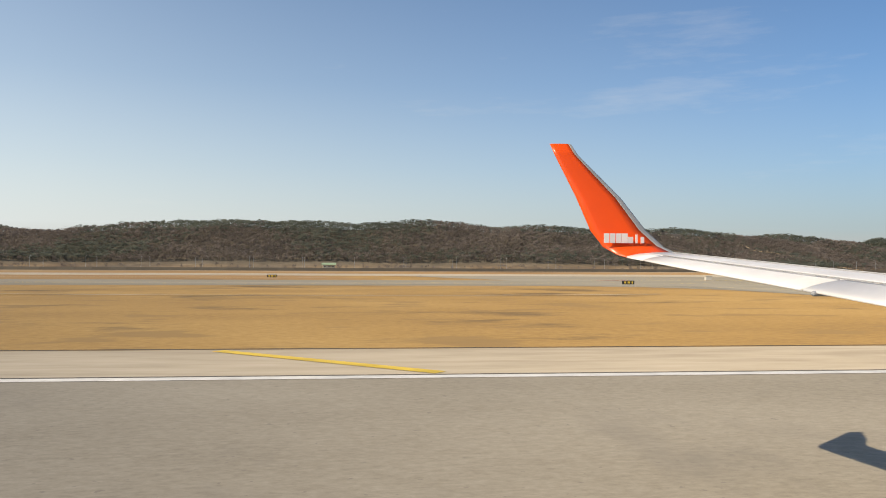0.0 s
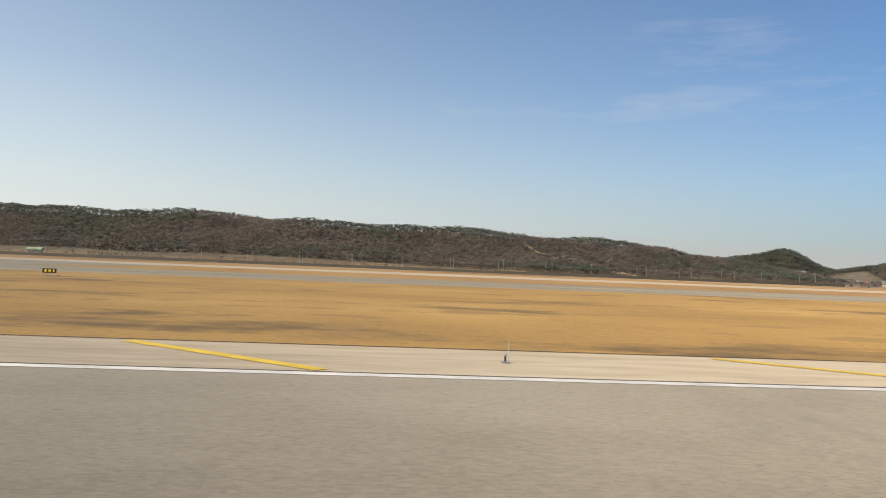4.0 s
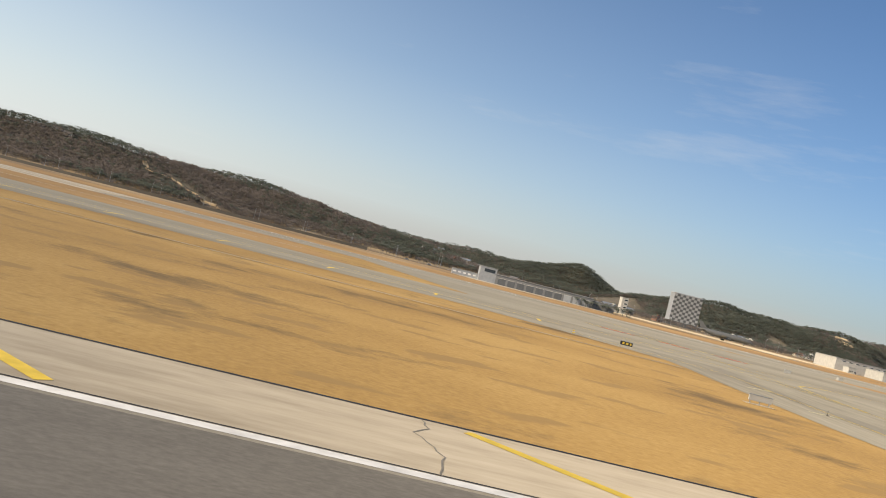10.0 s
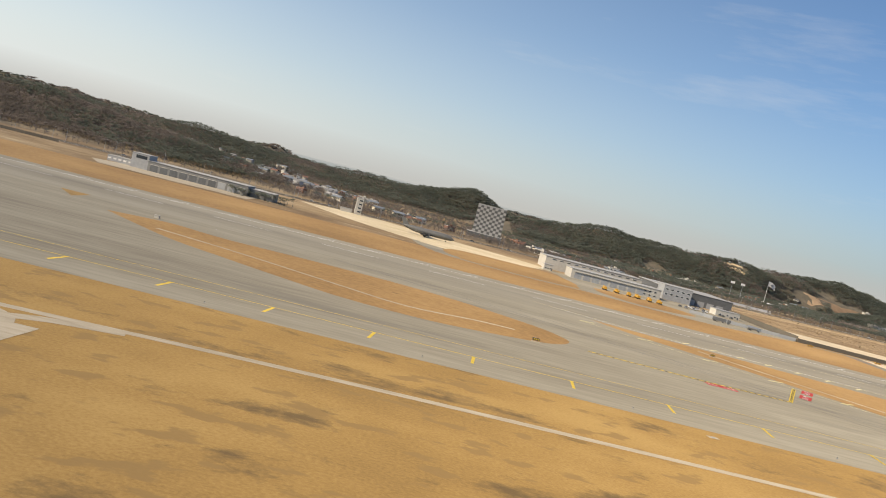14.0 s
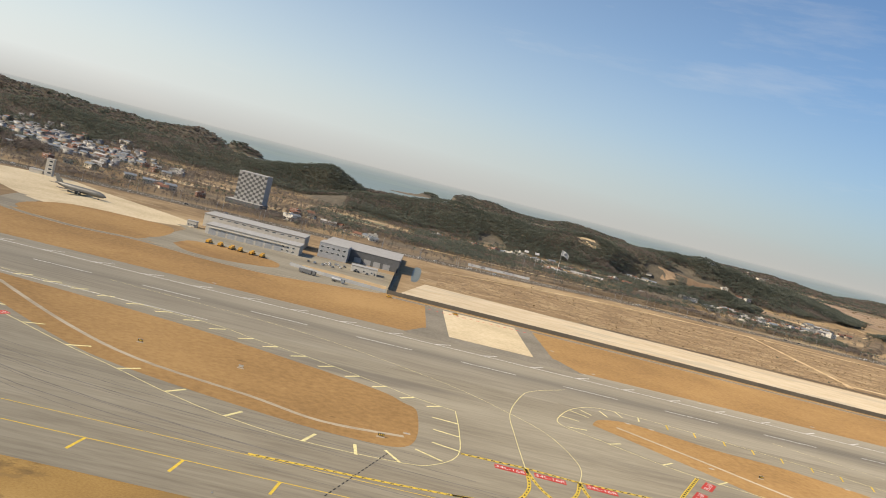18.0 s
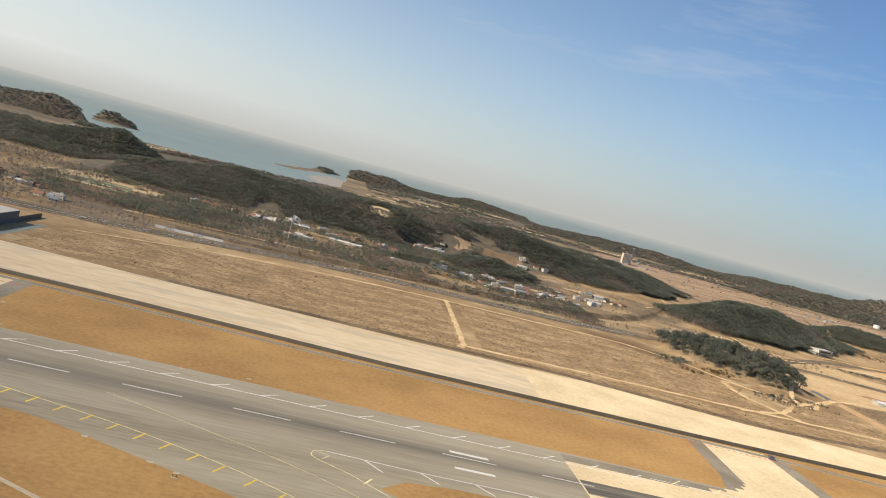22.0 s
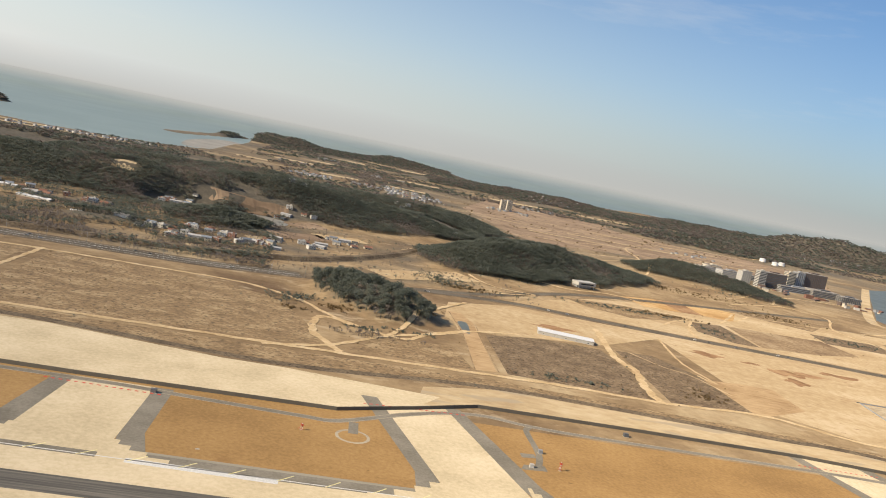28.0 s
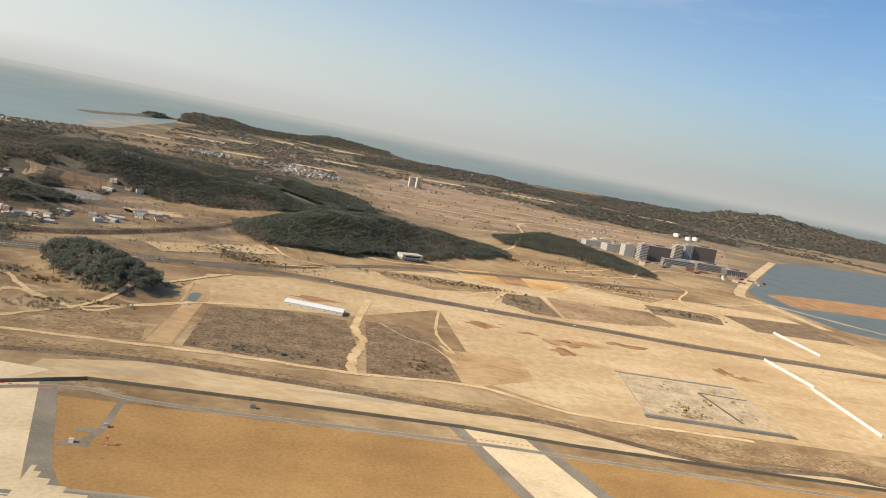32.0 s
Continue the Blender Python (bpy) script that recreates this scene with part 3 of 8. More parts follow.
sheet("grass_island", [(1491, 341), (1506, 329), (1532, 306), (1556, 285), (1580, 268), (1640, 259), (1735, 258), (1722, 276), (1700, 291), (1676, 305), (1659, 313), (1621, 329), (1584, 344), (1554, 348), (1527, 357), (1511, 360), (1497, 353)], M_GRASS2, 0.075, "ochre grass island between taxiways", "grass", rounded=True)
sheet("grass_island", [(1735, 343), (1748, 357), (1775, 361), (1960, 361), (1960, 254), (1850, 256)], M_GRASS2, 0.0755, "ochre grass beyond the rapid exit", "grass")
for pts in ([(-2600, 254), (20, 254), (-10, 360), (-2600, 360)], [(240, 254), (760, 254), (730, 360), (260, 360)]):
    sheet("grass_island", pts, M_GRASS2, 0.055, "ochre grass between taxiway and far runway", "grass")
sheet("grass_island", [(962, 322), (997, 286), (1022, 270), (1045, 257), (1067, 247), (1095, 245), (1122, 253), (1136, 260), (1144, 270), (1145, 281), (1134, 296), (1097, 317), (1049, 324), (1010, 324), (985, 331)], M_GRASS2, 0.075, "long narrow ochre grass island", "grass", rounded=True)
sheet("grass_island", [(1176, 370), (1190, 352), (1229, 323), (1273, 287), (1302, 270), (1349, 256), (1385, 250), (1407, 256), (1410, 296), (1404, 306), (1390, 317), (1340, 335), (1300, 347), (1240, 358), (1196, 365)], M_GRASS2, 0.075, "ochre grass island between taxiway and far runway", "grass", rounded=True)
sheet("far_verge", rect(-2600, 4200, 456, 590), M_GRASS2, 0.03, "dormant ochre grass beside the far runway", "grass")
# concrete stubs beyond the far runway, with grey shoulders
for low0, low1, y0, top0, top1, y1 in ((1431, 1484, 470, 1431, 1485, 575), (1982, 2042, 448, 1993, 2046, 563), (2244, 2302, 448, 2207, 2262, 615), (2636, 2694, 448, 2590, 2640, 628)):
    sheet("concrete_taxiway", [(low0, y0), (low1, y0), (top1, y1), (top0, y1)], M_PAD, 0.075, "new pale concrete taxiway stub", "taxiway")
    k = (475 - y0) / (y1 - y0)
    for lo, to, s_ in ((low0, top0, -1), (low1, top1, 1)):
        xm = lo + (to - lo) * max(k, 0)
        sheet("grey_shoulder", [(lo + s_ * 22, 452), (lo + s_ * 2, 452), (xm, 475), (to, y1), (to + s_ * 13, y1), (xm + s_ * 14, 482)], M_GREYSHOULDER, 0.07, "dark grey asphalt shoulder", "shoulder")
sheet("concrete_runway_end", rect(1850, 4200, 376, 441), M_PAD, 0.062, "new pale concrete extension of the far runway", "runway")
sheet("rubber_band", rect(1851, 4200, 394, 414), M_TYREBAND, 0.066, "dark tyre-rubber band along the runway", "runway")
sheet("runway_verge_band", rect(1850, 4200, 441, 453), M_GREYSHOULDER, 0.060, "dark grey asphalt band beside the concrete runway", "shoulder")
sheet("grey_shoulder", [(1402, 452), (1512, 452), (1500, 480), (1415, 480)], M_GREYSHOULDER, 0.0685, "dark grey asphalt shoulder", "shoulder")
sheet("building_site", [(1314, 607), (1340, 596), (1386, 586), (1388, 618), (1350, 628), (1320, 626)], M_OCHRE, 0.0625, "sandy ground of a small building site", "earthwork")
# stepped joints where the slabs of the stubs meet the runway
for edge, sgn, top in ((2042, 1, 474), (1982, -1, 474), (2302, 1, 480), (2244, -1, 486), (2694, 1, 474), (2636, -1, 474)):
    steps = [(edge - sgn * 3, top), (edge, top)]
    n = 5
    for k in range(n):
        x0, y0 = edge + sgn * (1.5 * k * k + 3.0 * k), top - (top - 443) * (k + 1) / n
        steps += [(x0, y0), (edge + sgn * (1.5 * (k + 1) ** 2 + 3.0 * (k + 1)), y0)]
    steps += [(steps[-1][0], 440.5), (edge - sgn * 3, 440.5)]
    sheet("stepped_slab_edge", steps, M_PAD, 0.0795, "stepped edge of pale concrete slabs", "taxiway")
# parking apron with the stored aircraft
sheet("aircraft_apron", [(974, 800), (1010, 735), (1040, 690), (1110, 625), (1150, 640), (1200, 672), (1215, 700), (1190, 735), (1100, 790), (1040, 830)], M_PAD, 0.06, "pale concrete aircraft parking apron", "apron", rounded=True)
sheet("apron_link", [(1106, 565), (1125, 560), (1112, 628), (1090, 640)], M_TAXI, 0.058, "grey asphalt link to the parking apron", "taxiway")
sheet("service_apron", [(1214, 560), (1240, 545), (1300, 542), (1335, 553), (1390, 584), (1396, 700), (1320, 700), (1215, 690)], M_TAXI, 0.058, "worn asphalt yard of the maintenance base", "yard")
sheet("grass_island", [(1231, 576), (1234, 606), (1246, 615), (1271, 621), (1300, 606), (1307, 588), (1303, 572), (1276, 554), (1248, 555)], M_GRASS2, 0.070, "small ochre grass island in the yard", "grass", rounded=True)
sheet("grass_island", [(1113, 602), (1120, 636), (1138, 655), (1187, 661), (1208, 652), (1217, 612), (1211, 572), (1170, 557), (1122, 570)], M_GRASS2, 0.0725, "ochre grass island before the aircraft apron", "grass", rounded=True)
bm = bmesh.new()
ribbon(bm, smooth_line([(1092, 640), (1098, 600), (1108, 572), (1126, 553), (1172, 543), (1208, 551), (1232, 548), (1262, 541), (1300, 541), (1332, 553), (1384, 580)], 5), 7, 0.061)
ribbon(bm, smooth_line([(1216, 556), (1224, 590), (1224, 630), (1222, 664), (1204, 690)], 5), 9, 0.0635)
tagged(link_mesh("apron_road", bm, M_TAXI), "narrow grey road looping round the apron's grass", "road", kind="structure")
bm = bmesh.new()
for off in (-3.6, 3.6):
    ribbon(bm, [(p.x, p.y + off) for p in smooth_line([(1126, 553), (1172, 543), (1208, 551), (1232, 548), (1262, 541), (1300, 541), (1332, 553), (1384, 580)], 5)], 0.5, 0.066)
tagged(link_mesh("road_edge_lines", bm, M_SHOULDER), "pale kerb lines of the apron road", "marking", kind="structure")
sheet("fire_station_yard", [(850, 600), (960, 610), (960, 660), (860, 680), (830, 640)], M_SHOULDER, 0.058, "pale concrete yard of the fire station", "yard")
sheet("equipment_pad", [(1008, 119), (1022, 120), (1023, 132), (1008, 132)], M_SHOULDER, 0.06, "pale concrete equipment pad in the grass", "pad")

# land beyond the fence
FENCE = [(1389, 582), (1540, 580), (1747, 566), (1990, 566), (2174, 571), (2238, 600), (2292, 627), (2440, 628), (2590, 626), (2685, 615), (2831, 608), (3000, 602), (3600, 585)]
PERIMETER = [(1389, 571), (1540, 569), (1747, 557), (1990, 559), (2069, 555), (2147, 550), (2176, 551), (2225, 583), (2262, 602), (2295, 609), (2330, 601), (2386, 597), (2583, 597), (2689, 592), (3000, 576), (3600, 560)]
bm = bmesh.new()
PERI = [(p.x, p.y) for p in smooth_line(PERIMETER, 5)]
ribbon(bm, PERI, 7, 0.090)
tagged(link_mesh("perimeter_road", bm, M_GREYSHOULDER), "narrow grey perimeter road inside the airfield fence", "road", kind="structure")
bm = bmesh.new()
for off in (-3.1, 3.1):
    ribbon(bm, [(x, y + off) for x, y in PERI], 0.5, 0.098)
tagged(link_mesh("road_edge_lines", bm, M_SHOULDER), "pale worn edge lines of the perimeter road", "marking", kind="structure")
sheet("sand_belt", [(1396, 590), (1540, 586), (1747, 572), (1868, 572), (1872, 672), (1740, 676), (1552, 681), (1420, 690)], M_BELT, 0.05, "graded pale sand belt along the fence", "earthwork")
sheet("concrete_belt", [(1868, 572), (2172, 573), (2236, 602), (2262, 640), (2130, 655), (2080, 655), (1934, 676), (1872, 672)], M_PAD, 0.052, "new pale concrete belt along the fence", "earthwork")
sheet("sand_belt", [(2236, 602), (2292, 628), (2586, 628), (2685, 617), (2831, 610), (3000, 604), (3600, 587), (3600, 640), (2943, 628), (2818, 616), (2738, 648), (2692, 665), (2607, 690), (2330, 690), (2250, 662)], M_SAND, 0.05, "graded pale sand belt along the fence", "earthwork")
sheet("scrub_field", [(1430, 700), (1560, 700), (1735, 690), (1822, 695), (1828, 950), (1700, 930), (1560, 880), (1440, 830)], M_SCRUB, 0.06, "flat brown winter scrub field", "field")
sheet("scrub_field", [(1845, 712), (2100, 730), (2160, 742), (2150, 800), (2110, 905), (2040, 940), (1940, 950), (1850, 945)], M_SCRUB, 0.06, "flat brown winter scrub field", "field")
sheet("dark_bank", [(1560, 684), (1934, 680), (2130, 660), (2330, 688), (2580, 668), (2642, 668), (2692, 660), (2738, 642), (2786, 624), (2830, 612), (2943, 622), (2991, 612), (3100, 612), (3100, 622), (2943, 634), (2840, 626), (2745, 655), (2700, 674), (2640, 686), (2580, 690), (2330, 716), (2110, 708), (1850, 705), (1560, 694)], M_SCRUB, 0.058, "weedy brown bank beside the belt", "bank")
bm = bmesh.new()
ribbon(bm, smooth_line([(1560, 686), (1850, 684), (1934, 683), (2130, 664), (2330, 692), (2580, 672), (2642, 671), (2692, 663), (2738, 645), (2786, 627), (2840, 617), (2943, 627), (2991, 617), (3100, 616)], 6), 11, 0.082)
tagged(link_mesh("drain_ditch", bm, M_LITTER), "narrow dark weedy ditch along the belt", "ditch", kind="structure")
sheet("scrub_field", [(2345, 745), (2500, 737), (2512, 830), (2505, 925), (2430, 930), (2352, 900)], M_SCRUBD, 0.06, "dark brown scrub plot", "field")
sheet("scrub_field", [(2516, 737), (2622, 748), (2612, 870), (2580, 940), (2528, 935), (2524, 850)], M_SCRUBD, 0.06, "dark brown scrub plot", "field")
sheet("scrub_field", [(2180, 740), (2310, 738), (2300, 820), (2235, 808)], M_SCRUB, 0.06, "small brown scrub plot", "field")
sheet("ochre_ground", [(2300, 900), (2360, 910), (2520, 955), (2640, 1060), (2640, 760), (2720, 700), (3600, 690), (3600, 1060), (3080, 1065), (2735, 1090), (2570, 1100), (2437, 1115), (2330, 1060)], M_OCHRE, 0.054, "bare ochre earthworks ground", "earthwork")
sheet("ochre_ground", [(2437, 1150), (2735, 1118), (3082, 1090), (3500, 1100), (3450, 1500), (3000, 1470), (2838, 1420), (2620, 1310)], M_OCHRE, 0.05, "bare ochre earthworks ground", "earthwork")
for nm, pts, m, lab in (("ploughed_field", [(2715, 1410), (2797, 1450), (2809, 1344), (2734, 1336)], M_DEEPOCHRE, "bare orange field beside the road"), ("ploughed_field", [(2797, 1450), (2859, 1462), (2854, 1353), (2809, 1344)], M_TURNED, "ploughed brown field"), ("ploughed_field", [(2859, 1462), (2923, 1476), (2972, 1452), (2911, 1347), (2854, 1353)], M_DEEPOCHRE, "bare orange field beside the road"),
                        ("scrub_field", [(2564, 1276), (2655, 1300), (2784, 1295), (2765, 1249), (2652, 1192), (2585, 1225)], M_SCRUB, "brown scrub strip between the roads"), ("scrub_field", [(2784, 1261), (2848, 1275), (2844, 1132), (2798, 1133), (2758, 1179)], M_SCRUBD, "dark brown scrub plot among earthworks"), ("tan_plot", [(2862, 1284), (3060, 1302), (3074, 1210), (2957, 1156), (2849, 1136)], M_SOIL, "smooth tan plot among earthworks"),
                        ("scrub_field", [(3016, 1573), (3228, 1533), (3109, 1400), (2983, 1458)], M_SCRUB, "brown scrub plot beside the road"), ("scrub_field", [(3082, 1370), (3238, 1378), (3202, 1290), (3064, 1288)], M_SCRUBD, "dark brown scrub plot among earthworks"), ("scrub_field", [(3260, 1400), (3460, 1440), (3480, 1300), (3260, 1280)], M_SCRUBD, "dark brown scrub plot beside the dyke")):
    sheet(nm, pts, m, 0.07, lab, "field")
sheet("scrub_field", [(2738, 657), (2797, 690), (2850, 678), (2923, 677), (3009, 668), (2992, 636), (2901, 636), (2808, 640)], M_SCRUB, 0.064, "brown weedy slope above the ditch", "field", rounded=True)
sheet("turned_plot", [(2613, 735), (2700, 789), (2705, 866), (2664, 868), (2611, 858)], M_HARROW, 0.068, "harrowed tan plot among the earthworks", "field")
for cx, cy, rx, ry in ((2790, 975, 34, 22), (2830, 985, 40, 12), (2780, 930, 22, 22), (2750, 1000, 20, 8), (3010, 950, 16, 22), (3035, 930, 26, 12), (2470, 1010, 40, 14), (2900, 1015, 46, 14), (2690, 1010, 30, 18)):
    rag = [(cx + rx * (0.75 + 0.35 * math.sin(3.1 * k + cx)) * math.cos(k * 0.5236), cy + ry * (0.75 + 0.35 * math.cos(2.3 * k + cy)) * math.sin(k * 0.5236)) for k in range(12)]
    sheet("turned_earth", rag, M_TURNED, 0.066, "freshly turned red-brown earth", "earthwork", rounded=True)
# tan village plots and a valley of terraces in the wooded hills
for x0, y0, x1, y1, w, m in ((1600, 1320, 1690, 1345, 40, M_OCHRE), (1690, 1290, 1790, 1345, 34, M_PLAIN), (1925, 1605, 2080, 1625, 30, M_PLAIN), (2090, 1540, 2150, 1590, 50, M_PLAIN), (2060, 1380, 2160, 1450, 60, M_PLAIN), (2140, 1460, 2230, 1500, 50, M_OCHRE), (2030, 1310, 2080, 1330, 26, M_SAND), (1742, 1598, 1782, 1600, 30, M_SAND), (1420, 1060, 1700, 1120, 14, M_SAND), (1960, 1140, 2120, 1200, 20, M_SAND), (2240, 1180, 2400, 1300, 60, M_OCHRE), (1230, 1300, 1290, 1420, 60, M_SAND), (560, 1300, 900, 1260, 40, M_SAND), (700, 1440, 820, 1420, 30, M_OCHRE), (960, 1180, 1100, 1150, 50, M_OCHRE), (1050, 1250, 1150, 1260, 40, M_SAND)):
    bm = bmesh.new()
    ribbon(bm, split_line((x0, y0), (x1, y1), 9), w, lift=0.5)
    tagged(link_mesh("village_plot", bm, m), "bare tan village plot in winter", "field", kind="structure")
# tidal flat, beach and field patches near the coast
FIELDS = [(1000, 2760, 150, 40), (1130, 2900, 100, 40), (820, 2700, 80, 40), (880, 2860, 140, 26), (1230, 2790, 90, 26), (1400, 2860, 90, 26), (1150, 2640, 60, 30), (1320, 2720, 60, 24), (1610, 2080, 46, 90), (1900, 2140, 22, 44), (2400, 2460, 40, 66), (1840, 3420, 70, 60), (1980, 3800, 110, 70), (2130, 4150, 70, 70), (2300, 4900, 80, 120), (2700, 5200, 120, 100), (2200, 3300, 80, 60), (2600, 3900, 120, 70), (3100, 3900, 140, 70), (3600, 4000, 150, 70), (3900, 3950, 120, 70), (4300, 4100, 160, 60), (3900, 5000, 160, 80), (3400, 5000, 130, 80), (2480, 3300, 90, 60), (2980, 2480, 180, 16), (3200, 2650, 220, 16), (3420, 2900, 260, 18), (3650, 3050, 200, 14), (3550, 2560, 160, 14), (2800, 2680, 120, 12)]
for cx, cy, rx, ry in FIELDS:
    bm = bmesh.new()
    ribbon(bm, split_line((cx - rx, cy - ry * 0.2), (cx + rx, cy + ry * 0.2), 24), ry * 1.4, lift=0.8 + cx * 0.00007)
    tagged(link_mesh("far_field", bm, M_SAND), "pale tan winter field near the coast", "field", kind="structure")
sheet("ochre_plain", [(2700, 2100), (3000, 2250), (3300, 2300), (3700, 2150), (4100, 2900), (3700, 3250), (3300, 3900), (2900, 3700), (2650, 2900)], M_PLAIN, 1.2 - 1.1, "wide tan-brown plain behind the woods", "field")
sheet("mud_flat", [(1500, 3800), (1550, 3420), (1640, 3440), (1720, 3900), (1700, 4350), (1600, 4500), (1520, 4200)], M_FLAT, -0.9, "bare grey-tan tidal flat in the bay", "mud flat", rounded=True)
sheet("drain_basin", [(2311, 742), (2334, 746), (2341, 874), (2346, 950), (2338, 1000), (2322, 1000), (2323, 892)], M_HARROW, 0.075, "sandy excavated drain basin", "earthwork")

M_WATER, nt, b, co = base_material("still_water", 0.45, 0, 0.15)
nt.links.new(ramp(nt, noise_tex(nt, co, 0.02, 3), [(0.4, (0.140, 0.158, 0.142)), (0.65, (0.180, 0.200, 0.180))]), b.inputs["Base Color"])
bump(nt, b, noise_tex(nt, co, 0.6, 3), 0.15, 0.1)
sheet("pond", [(1407, 690), (1411, 688), (1415, 720), (1418, 800), (1412, 806), (1408, 740)], M_WATER, 0.09, "narrow grey-blue pond in the scrub", "pond", rounded=True)
sheet("pond", [(2325, 900), (2332, 892), (2337, 946), (2325, 945)], M_WATER, 0.09, "small pool in the drain basin", "pond", rounded=True)
POND = [(1979, 1543), (1998, 1586), (2040, 1600), (2078, 1570), (2084, 1520), (2055, 1488), (2010, 1480)]
M_POND, nt, b, co = base_material("pond_water", 0.3, 0, 0.5)
nt.links.new(ramp(nt, noise_tex(nt, co, 0.03, 3), [(0.4, (0.24, 0.235, 0.21)), (0.65, (0.32, 0.31, 0.275))]), b.inputs["Base Color"])
bump(nt, b, noise_tex(nt, co, 0.6, 3), 0.1, 0.05)
sheet("village_pond", POND, M_POND, 0.9, "pale village pond below the woods", "pond", rounded=True)
sheet("reservoir", [(3515, 1650), (3550, 1800), (4228, 2750), (4500, 2950), (5000, 3100), (6500, 2600), (6500, 1250), (4200, 1280), (3560, 1440)], M_WATER, 0.10, "grey-blue tidal reservoir", "water")
sheet("mud_bank", [(3610, 1815), (3753, 1878), (3903, 1924), (4300, 2000), (4300, 1800), (3730, 1700), (3600, 1660)], M_TURNED, 0.16, "brown reed bank in the reservoir", "bank", rounded=True)
bm = bmesh.new()
ribbon(bm, smooth_line([(3505, 1420), (3500, 1660), (3540, 1815), (4228, 2765)], 5), 26, 0.3)
ribbon(bm, [(3500, 1655), (3700, 1480), (4000, 1290)], 12, 0.3)
tagged(link_mesh("reservoir_dyke", bm, M_SAND), "pale stone dyke round the reservoir", "dyke", kind="structure")

# roads and tracks
HIGHWAY = smooth_line([(-1600, 735), (0, 735), (500, 745), (800, 790), (1000, 850), (1200, 880), (1437, 922), (1548, 958), (1670, 1000), (1817, 1018), (1990, 1032), (2112, 1062), (2272, 1104)], 10)
BRANCH_A = smooth_line([(2272, 1104), (2405, 1171), (2601, 1329), (2838, 1438), (2969, 1490), (3300, 1620)], 8)
BRANCH_B = smooth_line([(2272, 1104), (2437, 1135), (2568, 1118), (2735, 1102), (2906, 1090), (3082, 1075), (3600, 1075)], 8)
for kk, (name, line, w, m, lab) in enumerate((("highway", HIGHWAY, 26, M_ROAD, "dark asphalt dual carriageway"), ("road", BRANCH_A, 11, M_ROAD, "dark asphalt country road"), ("road", BRANCH_B, 13, M_ROAD, "dark asphalt road across the earthworks"),
                              ("embankment_foot", smooth_line([(1500, 1005), (1750, 1060), (1958, 1105), (2022, 1130), (2152, 1215), (2307, 1440), (2436, 1670)], 8), 34, M_LITTER, "dark weedy ground along the foot of the embankment"))):
    bm = bmesh.new()
    ribbon(bm, [(p.x, p.y) for p in line], w, lift=0.12 + 0.008 * kk if m is M_ROAD else 0.2)
    tagged(link_mesh(name, bm, m), lab, "road", kind="structure")
bm = bmesh.new()
crest = smooth_line([(1560, 1016), (1750, 1060), (1958, 1105), (2022, 1130), (2152, 1215), (2307, 1440), (2400, 1600)], 8)
rings = []
for i, p in enumerate(crest):
    d = (crest[min(i + 1, len(crest) - 1)] - crest[max(i - 1, 0)]).normalized()
    side, up = Vector((-d.y, d.x, 0)), 4.5 * min(1, i / 6, (len(crest) - 1 - i) / 6)
    base = float(land(p.x, p.y)) + 0.1
    rings.append([bm.verts.new((p.x + side.x * o, p.y + side.y * o, base + (up if abs(o) < 6 else -0.4))) for o in (-13, -5, 5, 13)])
for r0, r1 in zip(rings[:-1], rings[1:]):
    for j in range(3):
        bm.faces.new((r0[j], r1[j], r1[j + 1], r0[j + 1]))
bmesh.ops.recalc_face_normals(bm, faces=bm.faces)
tagged(link_mesh("embankment", bm, M_LITTER), "dark grassy embankment curving past the village", "embankment", kind="structure")
for kk, (line, w) in enumerate(((HIGHWAY, 44), (BRANCH_A, 22), (BRANCH_B, 26))):
    bm = bmesh.new()
    ribbon(bm, [(p.x, p.y) for p in line if p.x > -1000], w, lift=0.085 + 0.008 * kk)
    tagged(link_mesh("road_verge", bm, M_LITTER), "dark weedy verge along the road", "verge", kind="structure")
bm = bmesh.new()
for a_, c_ in (((2311, 742), (2323, 892)), ((2336, 746), (2343, 874)), ((2323, 892), (2322, 1000)), ((2343, 874), (2348, 950))):
    ribbon(bm, split_line(a_, c_, 12), 1.6, 0.095)
tagged(link_mesh("drain_bank", bm, M_SOIL), "brown sandy bank along the drain basin", "bank", kind="structure")
bm = bmesh.new()
for off in (-12, -0.6, 0.6, 12):
    ribbon(bm, [(p.x, p.y + off) for p in HIGHWAY], 0.35, lift=0.16)
tagged(link_mesh("lane_lines", bm, M_WHITE), "white lane lines of the highway", "marking", kind="structure")
